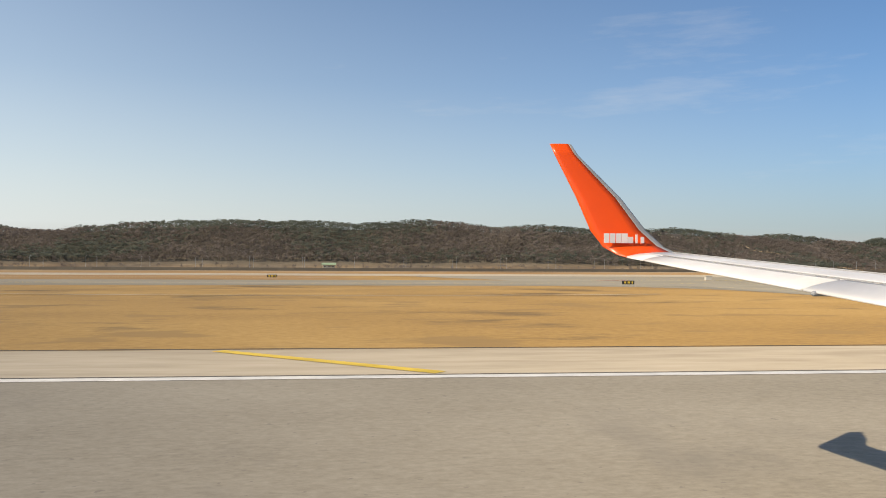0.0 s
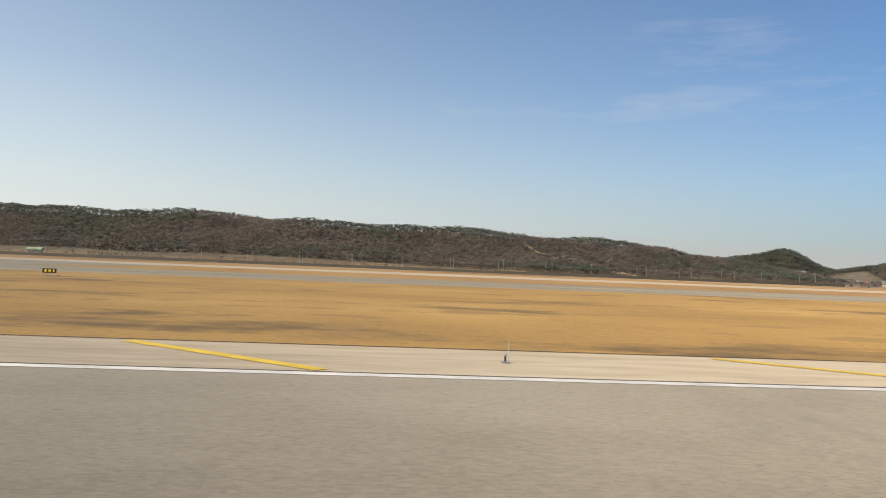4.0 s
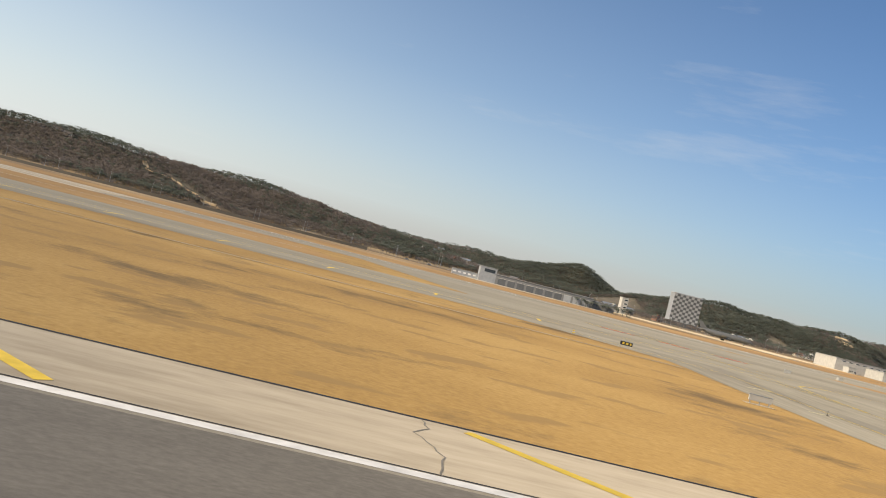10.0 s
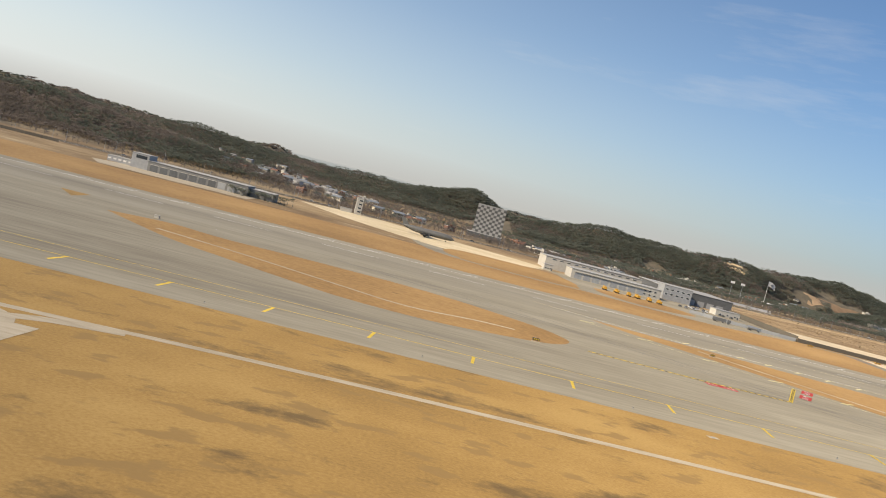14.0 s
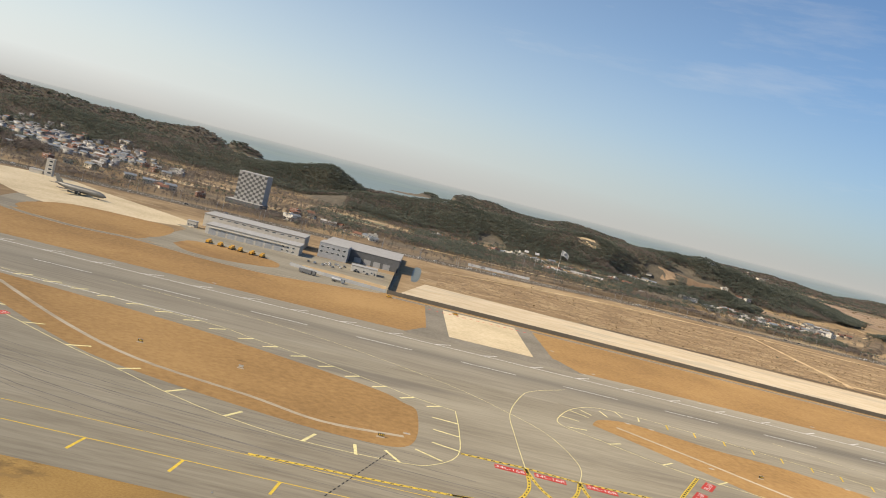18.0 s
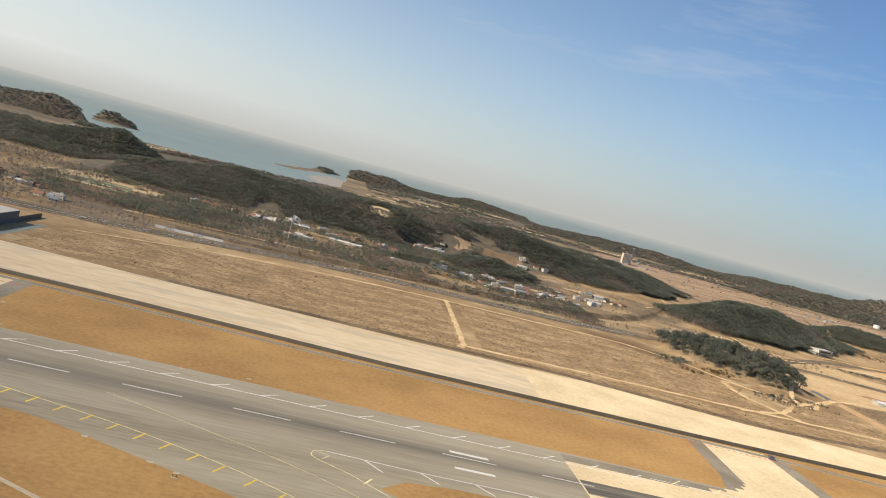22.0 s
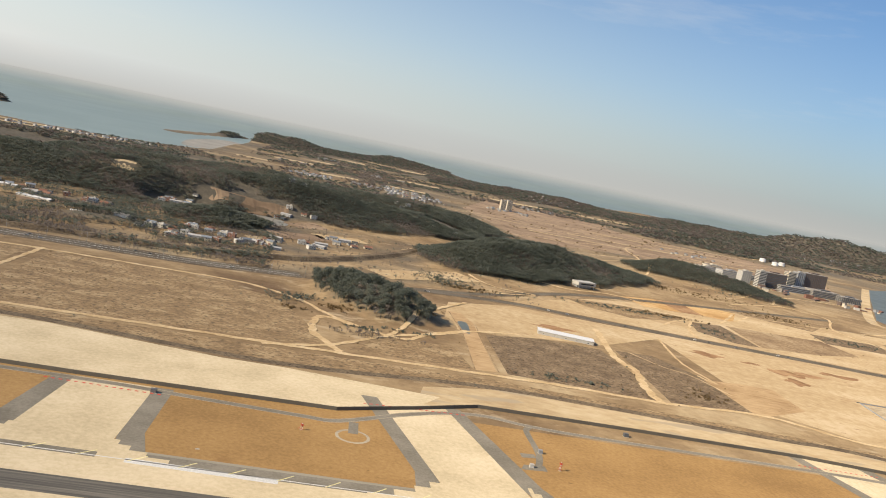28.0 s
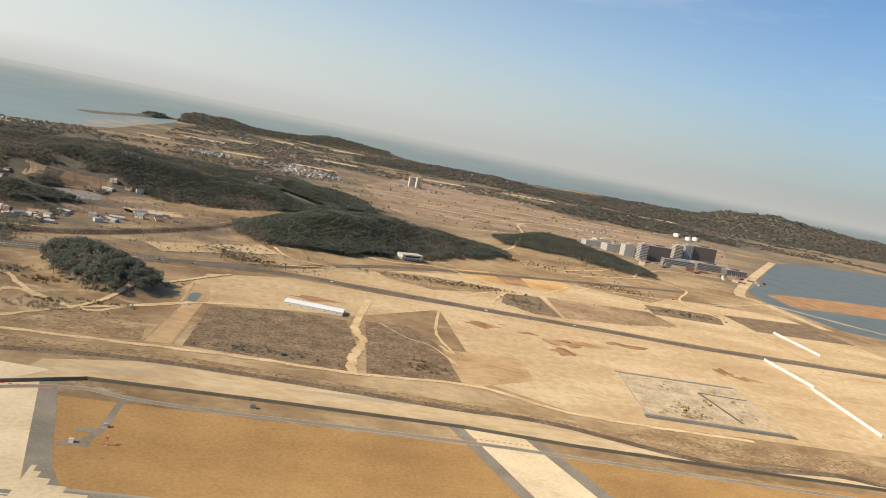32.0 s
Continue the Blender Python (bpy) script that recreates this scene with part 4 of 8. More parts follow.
TRACKS = [
    (6, [(2507, 1379), (2587, 1368), (2698, 1407), (2760, 1340), (2787, 1306), (2784, 1261), (2744, 1177), (2730, 1120)]), (5, [(2784, 1300), (2900, 1340), (3000, 1450)]), (6, [(3034, 1587), (3214, 1691), (3300, 1640), (3206, 1470), (3235, 1316), (3250, 1100)]), (2, [(2547, 936), (2573, 889), (2599, 868), (2619, 805)]), (7, [(2850, 1740), (2960, 1870), (3070, 2200), (3180, 2560), (3540, 2700)]), (6, [(2880, 2090), (3070, 2200), (3260, 2240), (3350, 2190)]), (6, [(3200, 1700), (3350, 1900), (3480, 1960), (3620, 2000)]), (4, [(3000, 1620), (3150, 1740), (3300, 1860)]), (4, [(2700, 2240), (3000, 2420), (3300, 2760), (3600, 2980)]), (4, [(2750, 2500), (3000, 2700), (3300, 2950)]),
    (6, [(1820, 695), (1826, 720), (1832, 830), (1838, 960)]), (7, [(1838, 955), (1700, 935), (1560, 890)]), (6, [(1838, 955), (1950, 958), (2063, 958), (2131, 919), (2158, 881), (2196, 841), (2246, 815), (2280, 857), (2330, 905)]),
    (7, [(1828, 706), (1950, 715), (2105, 721), (2198, 725), (2315, 731), (2399, 735), (2507, 732), (2625, 743), (2720, 700), (2900, 690)]), (6, [(2108, 715), (2168, 747), (2229, 815), (2296, 867), (2337, 905), (2402, 932)]),
    (8, [(2179, 728), (2151, 789), (2159, 855), (2194, 840)]), (6, [(2229, 815), (2283, 939), (2292, 976), (2358, 1075)]), (10, [(2502, 729), (2505, 780), (2520, 850), (2514, 900), (2541, 1048)]),
    (4, [(2610, 873), (2622, 850), (2615, 930), (2640, 1061)]), (5, [(2700, 1180), (2760, 1250), (2850, 1290), (2960, 1440)]), (4, [(1440, 820), (1560, 890), (1680, 940)]), (5, [(2404, 1320), (2440, 1250), (2500, 1240), (2420, 1190)]),
    (4, [(2640, 1700), (2900, 2000), (3400, 2500), (3900, 2900)]), (5, [(2500, 2620), (2900, 2900), (3500, 3000), (4000, 3150)]), (4, [(2800, 2300), (3300, 2350), (3600, 2500)]), (5, [(3050, 1450), (3300, 1500), (3500, 1640)]),
    (5, [(486, 950), (500, 930), (518, 934), (537, 922), (548, 910), (561, 905), (572, 892), (590, 884), (596, 868)]), (4, [(2300, 1480), (2420, 1640), (2470, 1850)]),
]
for kk, (w, line) in enumerate(TRACKS):
    bm = bmesh.new()
    path = [(p.x, p.y) for p in smooth_line(line, 12)]
    high = 0.35 * float(np.clip(max(float(hill_height(*p)) for p in path), 0, 1))
    for j, (sway, wide) in enumerate(((0.0, 0.85), (2.1, 0.7))):
        line2 = [(x + 0.22 * w * math.sin(x / 7.0 + y / 5.0 + sway * 2), y + 0.22 * w * math.sin(y / 6.0 - x / 8.0 + sway)) for x, y in path]
        ribbon(bm, line2, w * wide, lift=0.16 + 0.014 * kk + 0.007 * j + high)
    tagged(link_mesh("dirt_track", bm, M_TRACK), "pale sandy dirt track", "track", kind="structure")
bm = bmesh.new()
ribbon(bm, smooth_line([(905, 152), (940, 140), (1000, 141), (1090, 146), (1250, 148), (1420, 148), (1900, 148)], 6), 2.5, 0.06)
ribbon(bm, smooth_line([(1013, 131), (1015, 135), (1022, 139), (1034, 142)], 5), 3.6, 0.062)
ribbon(bm, smooth_line([(1017, 131), (1015, 135), (1008, 139), (994, 141)], 5), 3.6, 0.064)
tagged(link_mesh("service_road", bm, M_SHOULDER), "narrow pale concrete service road in the grass", "road", kind="structure")
bm = bmesh.new()
for line, w in (([(1222, 349), (1267, 308), (1305, 282), (1350, 269), (1376, 260), (1405, 264)], 2.2), ([(1504, 347), (1534, 325), (1571, 297), (1620, 270)], 2.2), ([(988, 304), (1025, 291), (1061, 274), (1086, 264), (1111, 271), (1125, 272)], 2.0), ([(-600, 300), (0, 300)], 2.0), ([(-45, 126), (-10, 121), (30, 121), (60, 127)], 1.3), ([(560, 150), (700, 149), (770, 148), (828, 147)], 1.3), ([(300, 300), (740, 300)], 2.0)):
    ribbon(bm, smooth_line(line, 5), w, 0.085)
tagged(link_mesh("cable_path", bm, M_SHOULDER), "pale narrow path across the grass islands", "path", kind="structure")

# added glowing half-clear sheet that imitates pale haze over the far sea
M_HAZE_GLOW = bpy.data.materials.new("haze_glow_sheet")
M_HAZE_GLOW.use_nodes = True
nt = M_HAZE_GLOW.node_tree
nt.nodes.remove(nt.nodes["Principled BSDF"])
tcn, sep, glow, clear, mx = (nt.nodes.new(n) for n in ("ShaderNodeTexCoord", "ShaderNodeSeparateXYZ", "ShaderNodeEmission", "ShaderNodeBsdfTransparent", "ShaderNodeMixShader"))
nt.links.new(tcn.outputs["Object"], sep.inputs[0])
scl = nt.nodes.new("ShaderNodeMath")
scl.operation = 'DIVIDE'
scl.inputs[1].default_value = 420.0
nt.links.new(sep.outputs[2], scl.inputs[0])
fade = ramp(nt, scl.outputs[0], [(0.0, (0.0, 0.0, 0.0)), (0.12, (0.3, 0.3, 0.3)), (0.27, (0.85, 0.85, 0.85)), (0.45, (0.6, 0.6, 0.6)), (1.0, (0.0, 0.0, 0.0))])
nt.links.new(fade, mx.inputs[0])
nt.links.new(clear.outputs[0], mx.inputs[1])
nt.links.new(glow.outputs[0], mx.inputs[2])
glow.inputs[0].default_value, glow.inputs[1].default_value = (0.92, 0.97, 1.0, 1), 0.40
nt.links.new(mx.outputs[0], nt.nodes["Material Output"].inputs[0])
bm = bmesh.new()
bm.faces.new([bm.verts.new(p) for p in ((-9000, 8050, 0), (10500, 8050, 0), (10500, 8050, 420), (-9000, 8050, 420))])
tagged(link_mesh("backdrop", bm, M_HAZE_GLOW), "glowing half-clear sheet painted as pale haze over the far sea", "haze", kind="structure").visible_shadow = False
# ---------------------------------------------------------------- painted markings
def painted(name, material, label, z, bands=(), dashes=()):
    """One painted marking: bands are (points, width), dashes (points, width, on, off)."""
    bm = bmesh.new()
    for pts, w in bands:
        ribbon(bm, pts, w, z)
    for pts, w, on, off in dashes:
        # walk along the line in even steps, then keep every stretch of paint
        cum = [0.0]
        for a, b2 in zip(pts[:-1], pts[1:]):
            cum.append(cum[-1] + math.hypot(b2[0] - a[0], b2[1] - a[1]))
        s_ = 0.0
        while s_ + on < cum[-1]:
            ends = [(float(np.interp(q, cum, [p[0] for p in pts])), float(np.interp(q, cum, [p[1] for p in pts]))) for q in (s_, s_ + on)]
            ribbon(bm, ends, w, z)
            s_ += on + off
    return tagged(link_mesh(name, bm, material), label, "marking", kind="structure")


M_TAXIDARK = surface("dark_asphalt", (0.152, 0.137, 0.109), (0.190, 0.171, 0.137), (0.230, 0.206, 0.166), 0.06, 1.2, relief=0)
sheet("asphalt_patch", [(706, -8), (711.5, 31.2), (797, 31.2), (797, -8)], M_OLDRUNWAY, 0.0765, "dark older asphalt lane of the runway", "runway patch")
sheet("asphalt_patch", rect(797.01, 872, -8, 28.6), M_OLDRUNWAY, 0.0765, "dark older asphalt lane of the runway", "runway patch")
sheet("asphalt_patch", rect(40, 87, 18.3, 30.2), M_TAXIDARK, 0.0765, "darker repaved patch of the runway", "runway patch")
painted("lane_joint", M_TAXIDARK, "dark paving joint along the runway", 0.080, [(split_line((44, 18.2), (206, 18.2), 60), 0.09)])
M_RUBBER = surface("tyre_rubber", (0.10, 0.092, 0.08), (0.16, 0.148, 0.128), (0.21, 0.195, 0.17), 0.2, 1.5, relief=0)
for x0, x1 in ((-2600, 58), (199, 806), (934, 4200)):
    painted("edge_line", M_WHITE, "broad white runway edge line", 0.085, [(split_line((x0, EDGE), (x1, EDGE), 50), 0.82)])
painted("joint_line", M_BLACK, "dark sealed joint beside the edge line", 0.082, [(split_line((x0, EDGE + 0.62), (x1, EDGE + 0.62), 100), 0.14) for x0, x1 in ((-2600, 46), (199, 797), (938, 4200))] + [(split_line((x0, y0), (x1, y0), 60), 0.35) for x0, x1, y0 in ((-600, 46, 43.1), (199, 797, 43.1), (938, 1600, 41.7))])
rng = random.Random(8)
for mat, lab, share in ((M_RUBBER, "dark frayed strokes of a patched joint", 0.5), (M_SHOULDER, "pale strokes of a patched joint", 0.7)):
    bm = bmesh.new()
    for x0, x1 in ((46, 206),):
        x = x0
        while x < x1:
            if rng.random() < share:
                y = EDGE - 1.1 + rng.uniform(-0.12, 0.12)
                ribbon(bm, [(x, y - 0.33), (x + rng.uniform(0.1, 0.5), y + 0.33)], rng.uniform(0.1, 0.3), 0.082 if mat is M_RUBBER else 0.0835)
            x += rng.uniform(0.2, 0.5)
    tagged(link_mesh("patched_joint", bm, mat), lab, "joint", kind="structure")
stripes = [3.0 - 31.1 * i for i in range(12)] + [203.5 + 30.9 * i for i in range(9)] + [480.4, 510.1, 539.7, 568.2, 596.8, 626.2, 655.6, 685, 714.3, 743.6, 772.9] + [940 + 31.1 * i for i in range(30)]
for x in stripes:
    painted("shoulder_stripe", M_YELLOW, "yellow diagonal stripe on the runway shoulder", 0.084, [([(x, 42.3 if x < 900 else 41.2), (x + 10.5, 33.2)], 0.85)])
bm = bmesh.new()
for pts in ([(732.2, 43), (732.0, 39), (731.4, 36), (731.7, 33), (731.0, 30.5)], [(226.8, 43), (226.9, 39), (226.3, 36.5), (226.5, 33)], [(770.4, 43.0), (770.6, 41), (769.8, 39.4), (770.4, 38), (771.0, 35.8), (770.7, 33.6), (770.6, 31.5)], [(418.2, 43), (418.5, 38), (418.1, 33)], [(585.5, 43), (585.1, 38), (585.6, 33)]):
    fine_ = []
    for p0, p1 in zip(pts[:-1], pts[1:]):
        fine_ += [(p.x + 0.08 * math.sin(p.y * 5.0 + p.x), p.y) for p in split_line(p0, p1, 0.6)[:-1]]
    ribbon(bm, fine_ + [pts[-1]], 0.09, 0.083)
tagged(link_mesh("shoulder_cracks", bm, M_SEAM), "thin dark cracks across the runway shoulder", "cracks", kind="structure")
A_SIDE = [(210, 33.6), (196, 34.3), (183, 35.3), (177, 38), (174, 40), (170, 43), (166, 46.3), (163, 49.6), (160, 53), (157.2, 59.5), (155.4, 66), (154.6, 76), (154.4, 105), (154.6, 146), (157, 160), (164, 171), (180, 181)]
B_LEFT = [(797, 33.2), (810, 35.0), (820, 38.0), (826.3, 41.7), (829.4, 45.1), (833, 49.5), (836.2, 55.2), (838.5, 61.5), (840.4, 70.2), (841.3, 87.3), (842, 113.4), (843, 150.3), (842.3, 161), (836, 166), (826, 173), (812, 181)]
B_RIGHT = [(945, 33.6), (918, 34.5), (908, 37.4), (901, 42.5), (897.0, 47.5), (894.2, 52.8), (891.8, 59.6), (890.2, 65.9), (889.9, 73), (890.3, 88), (890.7, 105), (891.5, 138), (892.1, 165), (895.5, 175), (900, 175.5), (907, 176.2), (914, 180.4), (925, 184)]
A_TICKS = [((173, 40), (178, 46.3)), ((163, 49.8), (169, 55.2)), ((157, 60.8), (164.2, 63.4)), ((155, 72), (162, 74)), ((154.5, 88), (161.3, 91.6)), ((154.5, 106), (161.5, 108)), ((154.5, 126), (161.5, 128))]
B_TICKS = [((831.5, 47.9), (825.9, 50.8)), ((838.4, 60.8), (831.6, 61.4)), ((840.9, 74.4), (833.9, 72.9)), ((841.5, 96.7), (834.7, 95.3)), ((842.2, 117.3), (835.5, 116.2)), ((843, 141), (836.2, 137.5))]
B_TICKS2 = [((889.9, 73.0), (897.3, 72.4)), ((891.8, 59.6), (898.8, 60.9)), ((890.6, 95.0), (897.6, 95.3)), ((891.1, 116.8), (897.9, 117.5)), ((891.8, 140.6), (898.8, 142.2)), ((892.6, 164.5), (901.5, 172.7)), ((897.0, 47.2), (903.7, 49.3)), ((905.6, 37.6), (911.4, 41.3)), ((903.4, 186.1), (906.8, 176.1))]
for pts in (A_SIDE, [(252 - x, y) for x, y in A_SIDE], B_LEFT, B_RIGHT):
    pts = smooth_line(pts, 4)
    painted("taxi_edge_line", M_YELLOW, "double yellow taxiway edge line", 0.087, [([(p.x - 0.17, p.y - 0.1) for p in pts], 0.15), ([(p.x + 0.17, p.y + 0.1) for p in pts], 0.15)])
for ticks in (A_TICKS, [((252 - a[0], a[1]), (252 - c[0], c[1])) for a, c in A_TICKS], B_TICKS, B_TICKS2):
    for k, (a, c) in enumerate(ticks):
        wide = 1.0 if min(a[1], c[1]) < 48.5 else 0.62 if min(a[1], c[1]) < 66 else 0.42
        painted("taxi_edge_tick", M_FADED, "faded yellow tick on the taxiway shoulder", 0.086, [([a, c], wide)])
for xa, xb, hy in ((97, 154.5, 98.5), (842, 890.5, 103.4)):
    painted("hold_line", M_YELLOW, "yellow and black runway holding line", 0.088, [([(xa, hy), (xb, hy)], 0.55)])
    painted("hold_dashes", M_BLACK, "black dashes of the holding line", 0.091, dashes=[([(xa, hy), (xb, hy)], 0.62, 1.4, 1.2)])
LEADS = [smooth_line(p, 6) for p in ([(865.4, 72), (865.0, 62), (863.9, 56), (861.6, 49), (859.4, 44.5), (853, 33.5), (843, 22), (825, 9), (795, 1), (760, -2)], [(865.5, 72), (866.6, 60), (868.2, 52.5), (870.4, 45.6), (873.0, 39.4), (876.3, 33.3), (883, 22), (896, 9), (920, 1), (950, -2)], [(865.6, 70), (866.0, 60), (865.8, 50.5), (864.5, 43.5), (861, 33), (856, 22), (848, 10)])]
painted("lead_border", M_RUBBER, "dark border of the yellow lead-in lines", 0.0875, [(p, 0.86) for p in LEADS])
painted("lead_line", M_YELLOW, "yellow taxi lead-in line", 0.090, [([(873, 400), (872, 347), (868.5, 206), (867.5, 171), (866.3, 125), (866, 81), (865.4, 70)], 0.34)] + [(p, w) for p, w in zip(LEADS, (0.48, 0.48, 0.36))] + [(smooth_line([(868, 150), (876, 190), (908, 214)], 6), 0.4), (smooth_line([(868, 150), (858, 190), (826, 214)], 6), 0.4)])
painted("lead_line", M_YELLOW, "yellow taxi lead-in line", 0.089, [([(136, 400), (135, 180), (134, 132), (132, 89), (130, 67)], 0.35), (smooth_line([(131, 76), (133, 60), (138, 42), (144, 30), (148, 25), (153, 21), (158, 17), (163, 14.0), (180, 6.6), (210, 0)], 7), 0.46), ([(p.x, p.y) for p in smooth_line([(130.5, 74), (125.5, 63), (119.8, 52), (113.3, 40.2), (104.2, 28.4), (96.3, 20.1), (89.9, 15.0), (81, 10.2), (66, 5), (40, 0), (20, -2)], 9)], 0.46), ([(130, 67), (127.6, 46), (126.6, 33), (126, 15), (126, 0)], 0.3), (smooth_line([(134, 150), (142, 190), (174, 214)], 6), 0.4), (smooth_line([(134, 150), (126, 190), (94, 214)], 6), 0.4)])
# dark sealed cracks and an old asphalt seam in the links
bm = bmesh.new()
for pts, w in (([(839.7, 30), (840.4, 46), (841, 63)], 0.10), ([(854, 200), (854.3, 150), (854, 116), (853.6, 80), (853, 36)], 0.12), ([(150, 94), (149.4, 66), (149, 44)], 0.25), ([(879.8, 150), (879.6, 135), (878, 81), (877.4, 59), (876.6, 33)], 0.24), ([(110, 150), (110.5, 60)], 0.2), ([(124, 150), (124.4, 50)], 0.14)):
    fine_ = []
    for a, c in zip(pts[:-1], pts[1:]):
        fine_ += split_line(a, c, 4)[:-1]
    ribbon(bm, [(p.x + 0.12 * math.sin(p.y * 1.7), p.y) for p in fine_] + [pts[-1]], w, 0.0815)
tagged(link_mesh("sealed_cracks", bm, M_SEAM), "dark sealed cracks across the taxiway link", "cracks", kind="structure")
painted("tar_patch", M_RUBBER, "dark tar strip across the edge of the link", 0.083, [([(141.5, 38.8), (143.5, 37.0), (146.2, 34.4), (149.2, 31.4)], 0.9)])
painted("old_line", M_SHOULDER, "worn pale old marking on the runway", 0.08, [([(93.2, 31.0), (92.9, 19.5)], 0.28), ([(93.9, 31.1), (93.5, 19.4)], 0.22)])
# parallel taxiway
painted("taxi_edge_line", M_YELLOW, "yellow taxiway edge line", 0.07, [(split_line((912, 202.6), (1900, 202.6), 60), 0.45), (split_line((190, 202.6), (818, 202.6), 60), 0.45), (split_line((-1600, 202.6), (60, 202.6), 60), 0.45), (split_line((-1600, 216), (1900, 216), 60), 0.35)])
for i in range(-20, 36):
    x = 997 + 26.7 * i if i < 8 else 1214.8 + 26.05 * (i - 8)
    if 60 < x < 190 or 815 < x < 912:
        continue
    painted("taxi_edge_tick", M_YELLOW, "yellow tick on the taxiway shoulder", 0.072, [([(x + 0.6, 202.4), (x - 0.6, 193.4)], 0.85)])
# far runway
painted("centreline", M_WHITE, "white dashed centreline of the far runway", 0.08, [([(x, FAR_MID), (x + 30, FAR_MID)], 0.9) for x in np.arange(1322 - 56.2 * 40, 1860, 56.2)] + [([(1776, 413.5), (1798, 413.5)], 3.0), ([(1776, 390.5), (1798, 390.5)], 3.0), ([(2055, 442), (2140, 440)], 6.0)])
painted("edge_line", M_WHITE, "white edge line of the far runway", 0.08, [(split_line((-1600, 437), (1900, 437), 60), 0.9), ([(1905, 443), (2300, 443)], 0.9), (smooth_line([(1158, 384), (1203, 368), (1260, 366), (1310, 366)], 5), 0.7)])
for i in range(-40, 34):
    x = 1339 + 27.6 * i
    painted("edge_tick", M_WHITE if i < 21 else M_FADED, "pale tick on the far runway shoulder", 0.082, [([(x, 437.4 if i < 21 else 441.5), (x + 9, 445 if i < 21 else 450.5)], 0.8)])
# rapid exit and the crossing marked with holding positions
exit_line = smooth_line([(1167, 354), (1190, 340), (1214, 323), (1236, 308), (1259, 293), (1282, 278), (1305, 265), (1325, 253), (1347, 243), (1373, 237), (1404, 238), (1415, 243), (1424, 258), (1426, 285), (1426, 311)], 6)
painted("taxi_edge_line", M_FADED, "faded yellow curved taxiway edge line", 0.088, [([(p.x, p.y) for p in exit_line], 0.4), (smooth_line([(1150, 386), (1210, 372), (1308, 361), (1335, 351), (1360, 342), (1385, 330), (1409, 317), (1426, 311)], 5), 0.4)])
for x, y, dx, dy in [(1167, 354, 8, 3), (1190, 340, 8, 3), (1214, 323, 8, 3), (1236, 308, 8, 3), (1259, 293, 7, 4), (1282, 278, 7, 5), (1305, 265, 6, 6), (1325, 253, 5, 7), (1347, 243, 4, 8), (1373, 237, 3, 9), (1390, 236, -1, 9), (1404, 238, -5, 8), (1418, 248, -9, 6), (1425, 262, -10, 3), (1426, 278, -10, 2), (1426, 294, -10, 1),
                     (1308, 361, -6, -6), (1321, 356, -6, -6), (1335, 351, -6, -6), (1347, 347, -6, -6), (1360, 342, -6, -6), (1373, 336, -6, -6), (1385, 330, -6, -6), (1397, 324, -6, -6), (1409, 317, -6, -6), (1420, 313, -6, -5), (1294, 364, -6, -6), (1280, 366, -6, -6), (1266, 368, -6, -6), (1253, 370, -6, -6), (1240, 371, -6, -6), (1226, 372, -6, -6)]:
    painted("taxi_edge_tick", M_FADED, "faded yellow tick on the taxiway shoulder", 0.09, [([(x, y), (x + dx, y + dy)], 1.1)])
loop = smooth_line([(1560, 290), (1520, 300), (1490, 318), (1474, 329), (1477, 345), (1489, 366), (1505, 377), (1535, 375), (1575, 366), (1625, 351), (1665, 334.5), (1690, 321), (1720, 301), (1760, 271)], 6)
painted("taxi_edge_line", M_FADED, "faded yellow curved taxiway edge line", 0.088, [([(p.x, p.y) for p in loop], 0.4)])
for x, y in [(1535, 366.2), (1548, 363.6), (1562, 360.9), (1575, 357.6), (1588, 354.2), (1601, 350.2), (1613.5, 346.1), (1626, 341.5), (1638.2, 336.8), (1651, 330.8), (1663, 324.5), (1677, 317), (1690, 309), (1703, 301), (1716, 292)]:
    painted("taxi_edge_tick", M_YELLOW, "yellow tick on the taxiway shoulder", 0.09, [([(x, y), (x + 1.8 + (x - 1535) * 0.017, y + 8.5)], 0.8)])
for x, y, dx, dy in [(1521, 368.6, 1.6, 7), (1512.5, 368.6, -1.6, 8.5), (1503.4, 362.4, -1.8, 9), (1490, 364.3, 4.7, -5.6), (1484, 358, 8, -5), (1476, 344, 9, -2), (1477, 328, 9, 2), (1492, 316, 7, 5), (1512, 304, 6, 6), (1532, 295, 6, 6)]:
    painted("taxi_edge_tick", M_FADED, "faded yellow tick on the taxiway shoulder", 0.09, [([(x, y), (x + dx, y + dy)], 0.8)])
painted("edge_line", M_WHITE, "white edge line of the rapid exit", 0.0885, [([(1710, 375), (1728, 374), (1756, 372.8), (1787, 373), (1850, 373)], 0.7), ([(1728, 374), (1737, 363)], 0.8), ([(1756, 372.8), (1765, 363)], 0.8), ([(1784, 373), (1793, 363)], 0.8), ([(1812, 373), (1821, 363)], 0.8)])
painted("taxi_edge_line", M_FADED, "faded yellow curved taxiway edge line", 0.0885, [(smooth_line([(1710, 374.6), (1706, 374.4), (1703, 371.6), (1702.6, 366), (1707, 361.7), (1720, 353.4), (1733, 342), (1760, 318), (1800, 285)], 5), 0.4), ([(1707.5, 364.3), (1711, 370), (1705, 372)], 0.4), ([(1727.5, 344.8), (1731.5, 352.5)], 0.9), (smooth_line([(1600, 391), (1622.7, 382), (1654, 368.4), (1685, 353.8), (1720, 333), (1760, 300), (1800, 262)], 5), 0.25)])
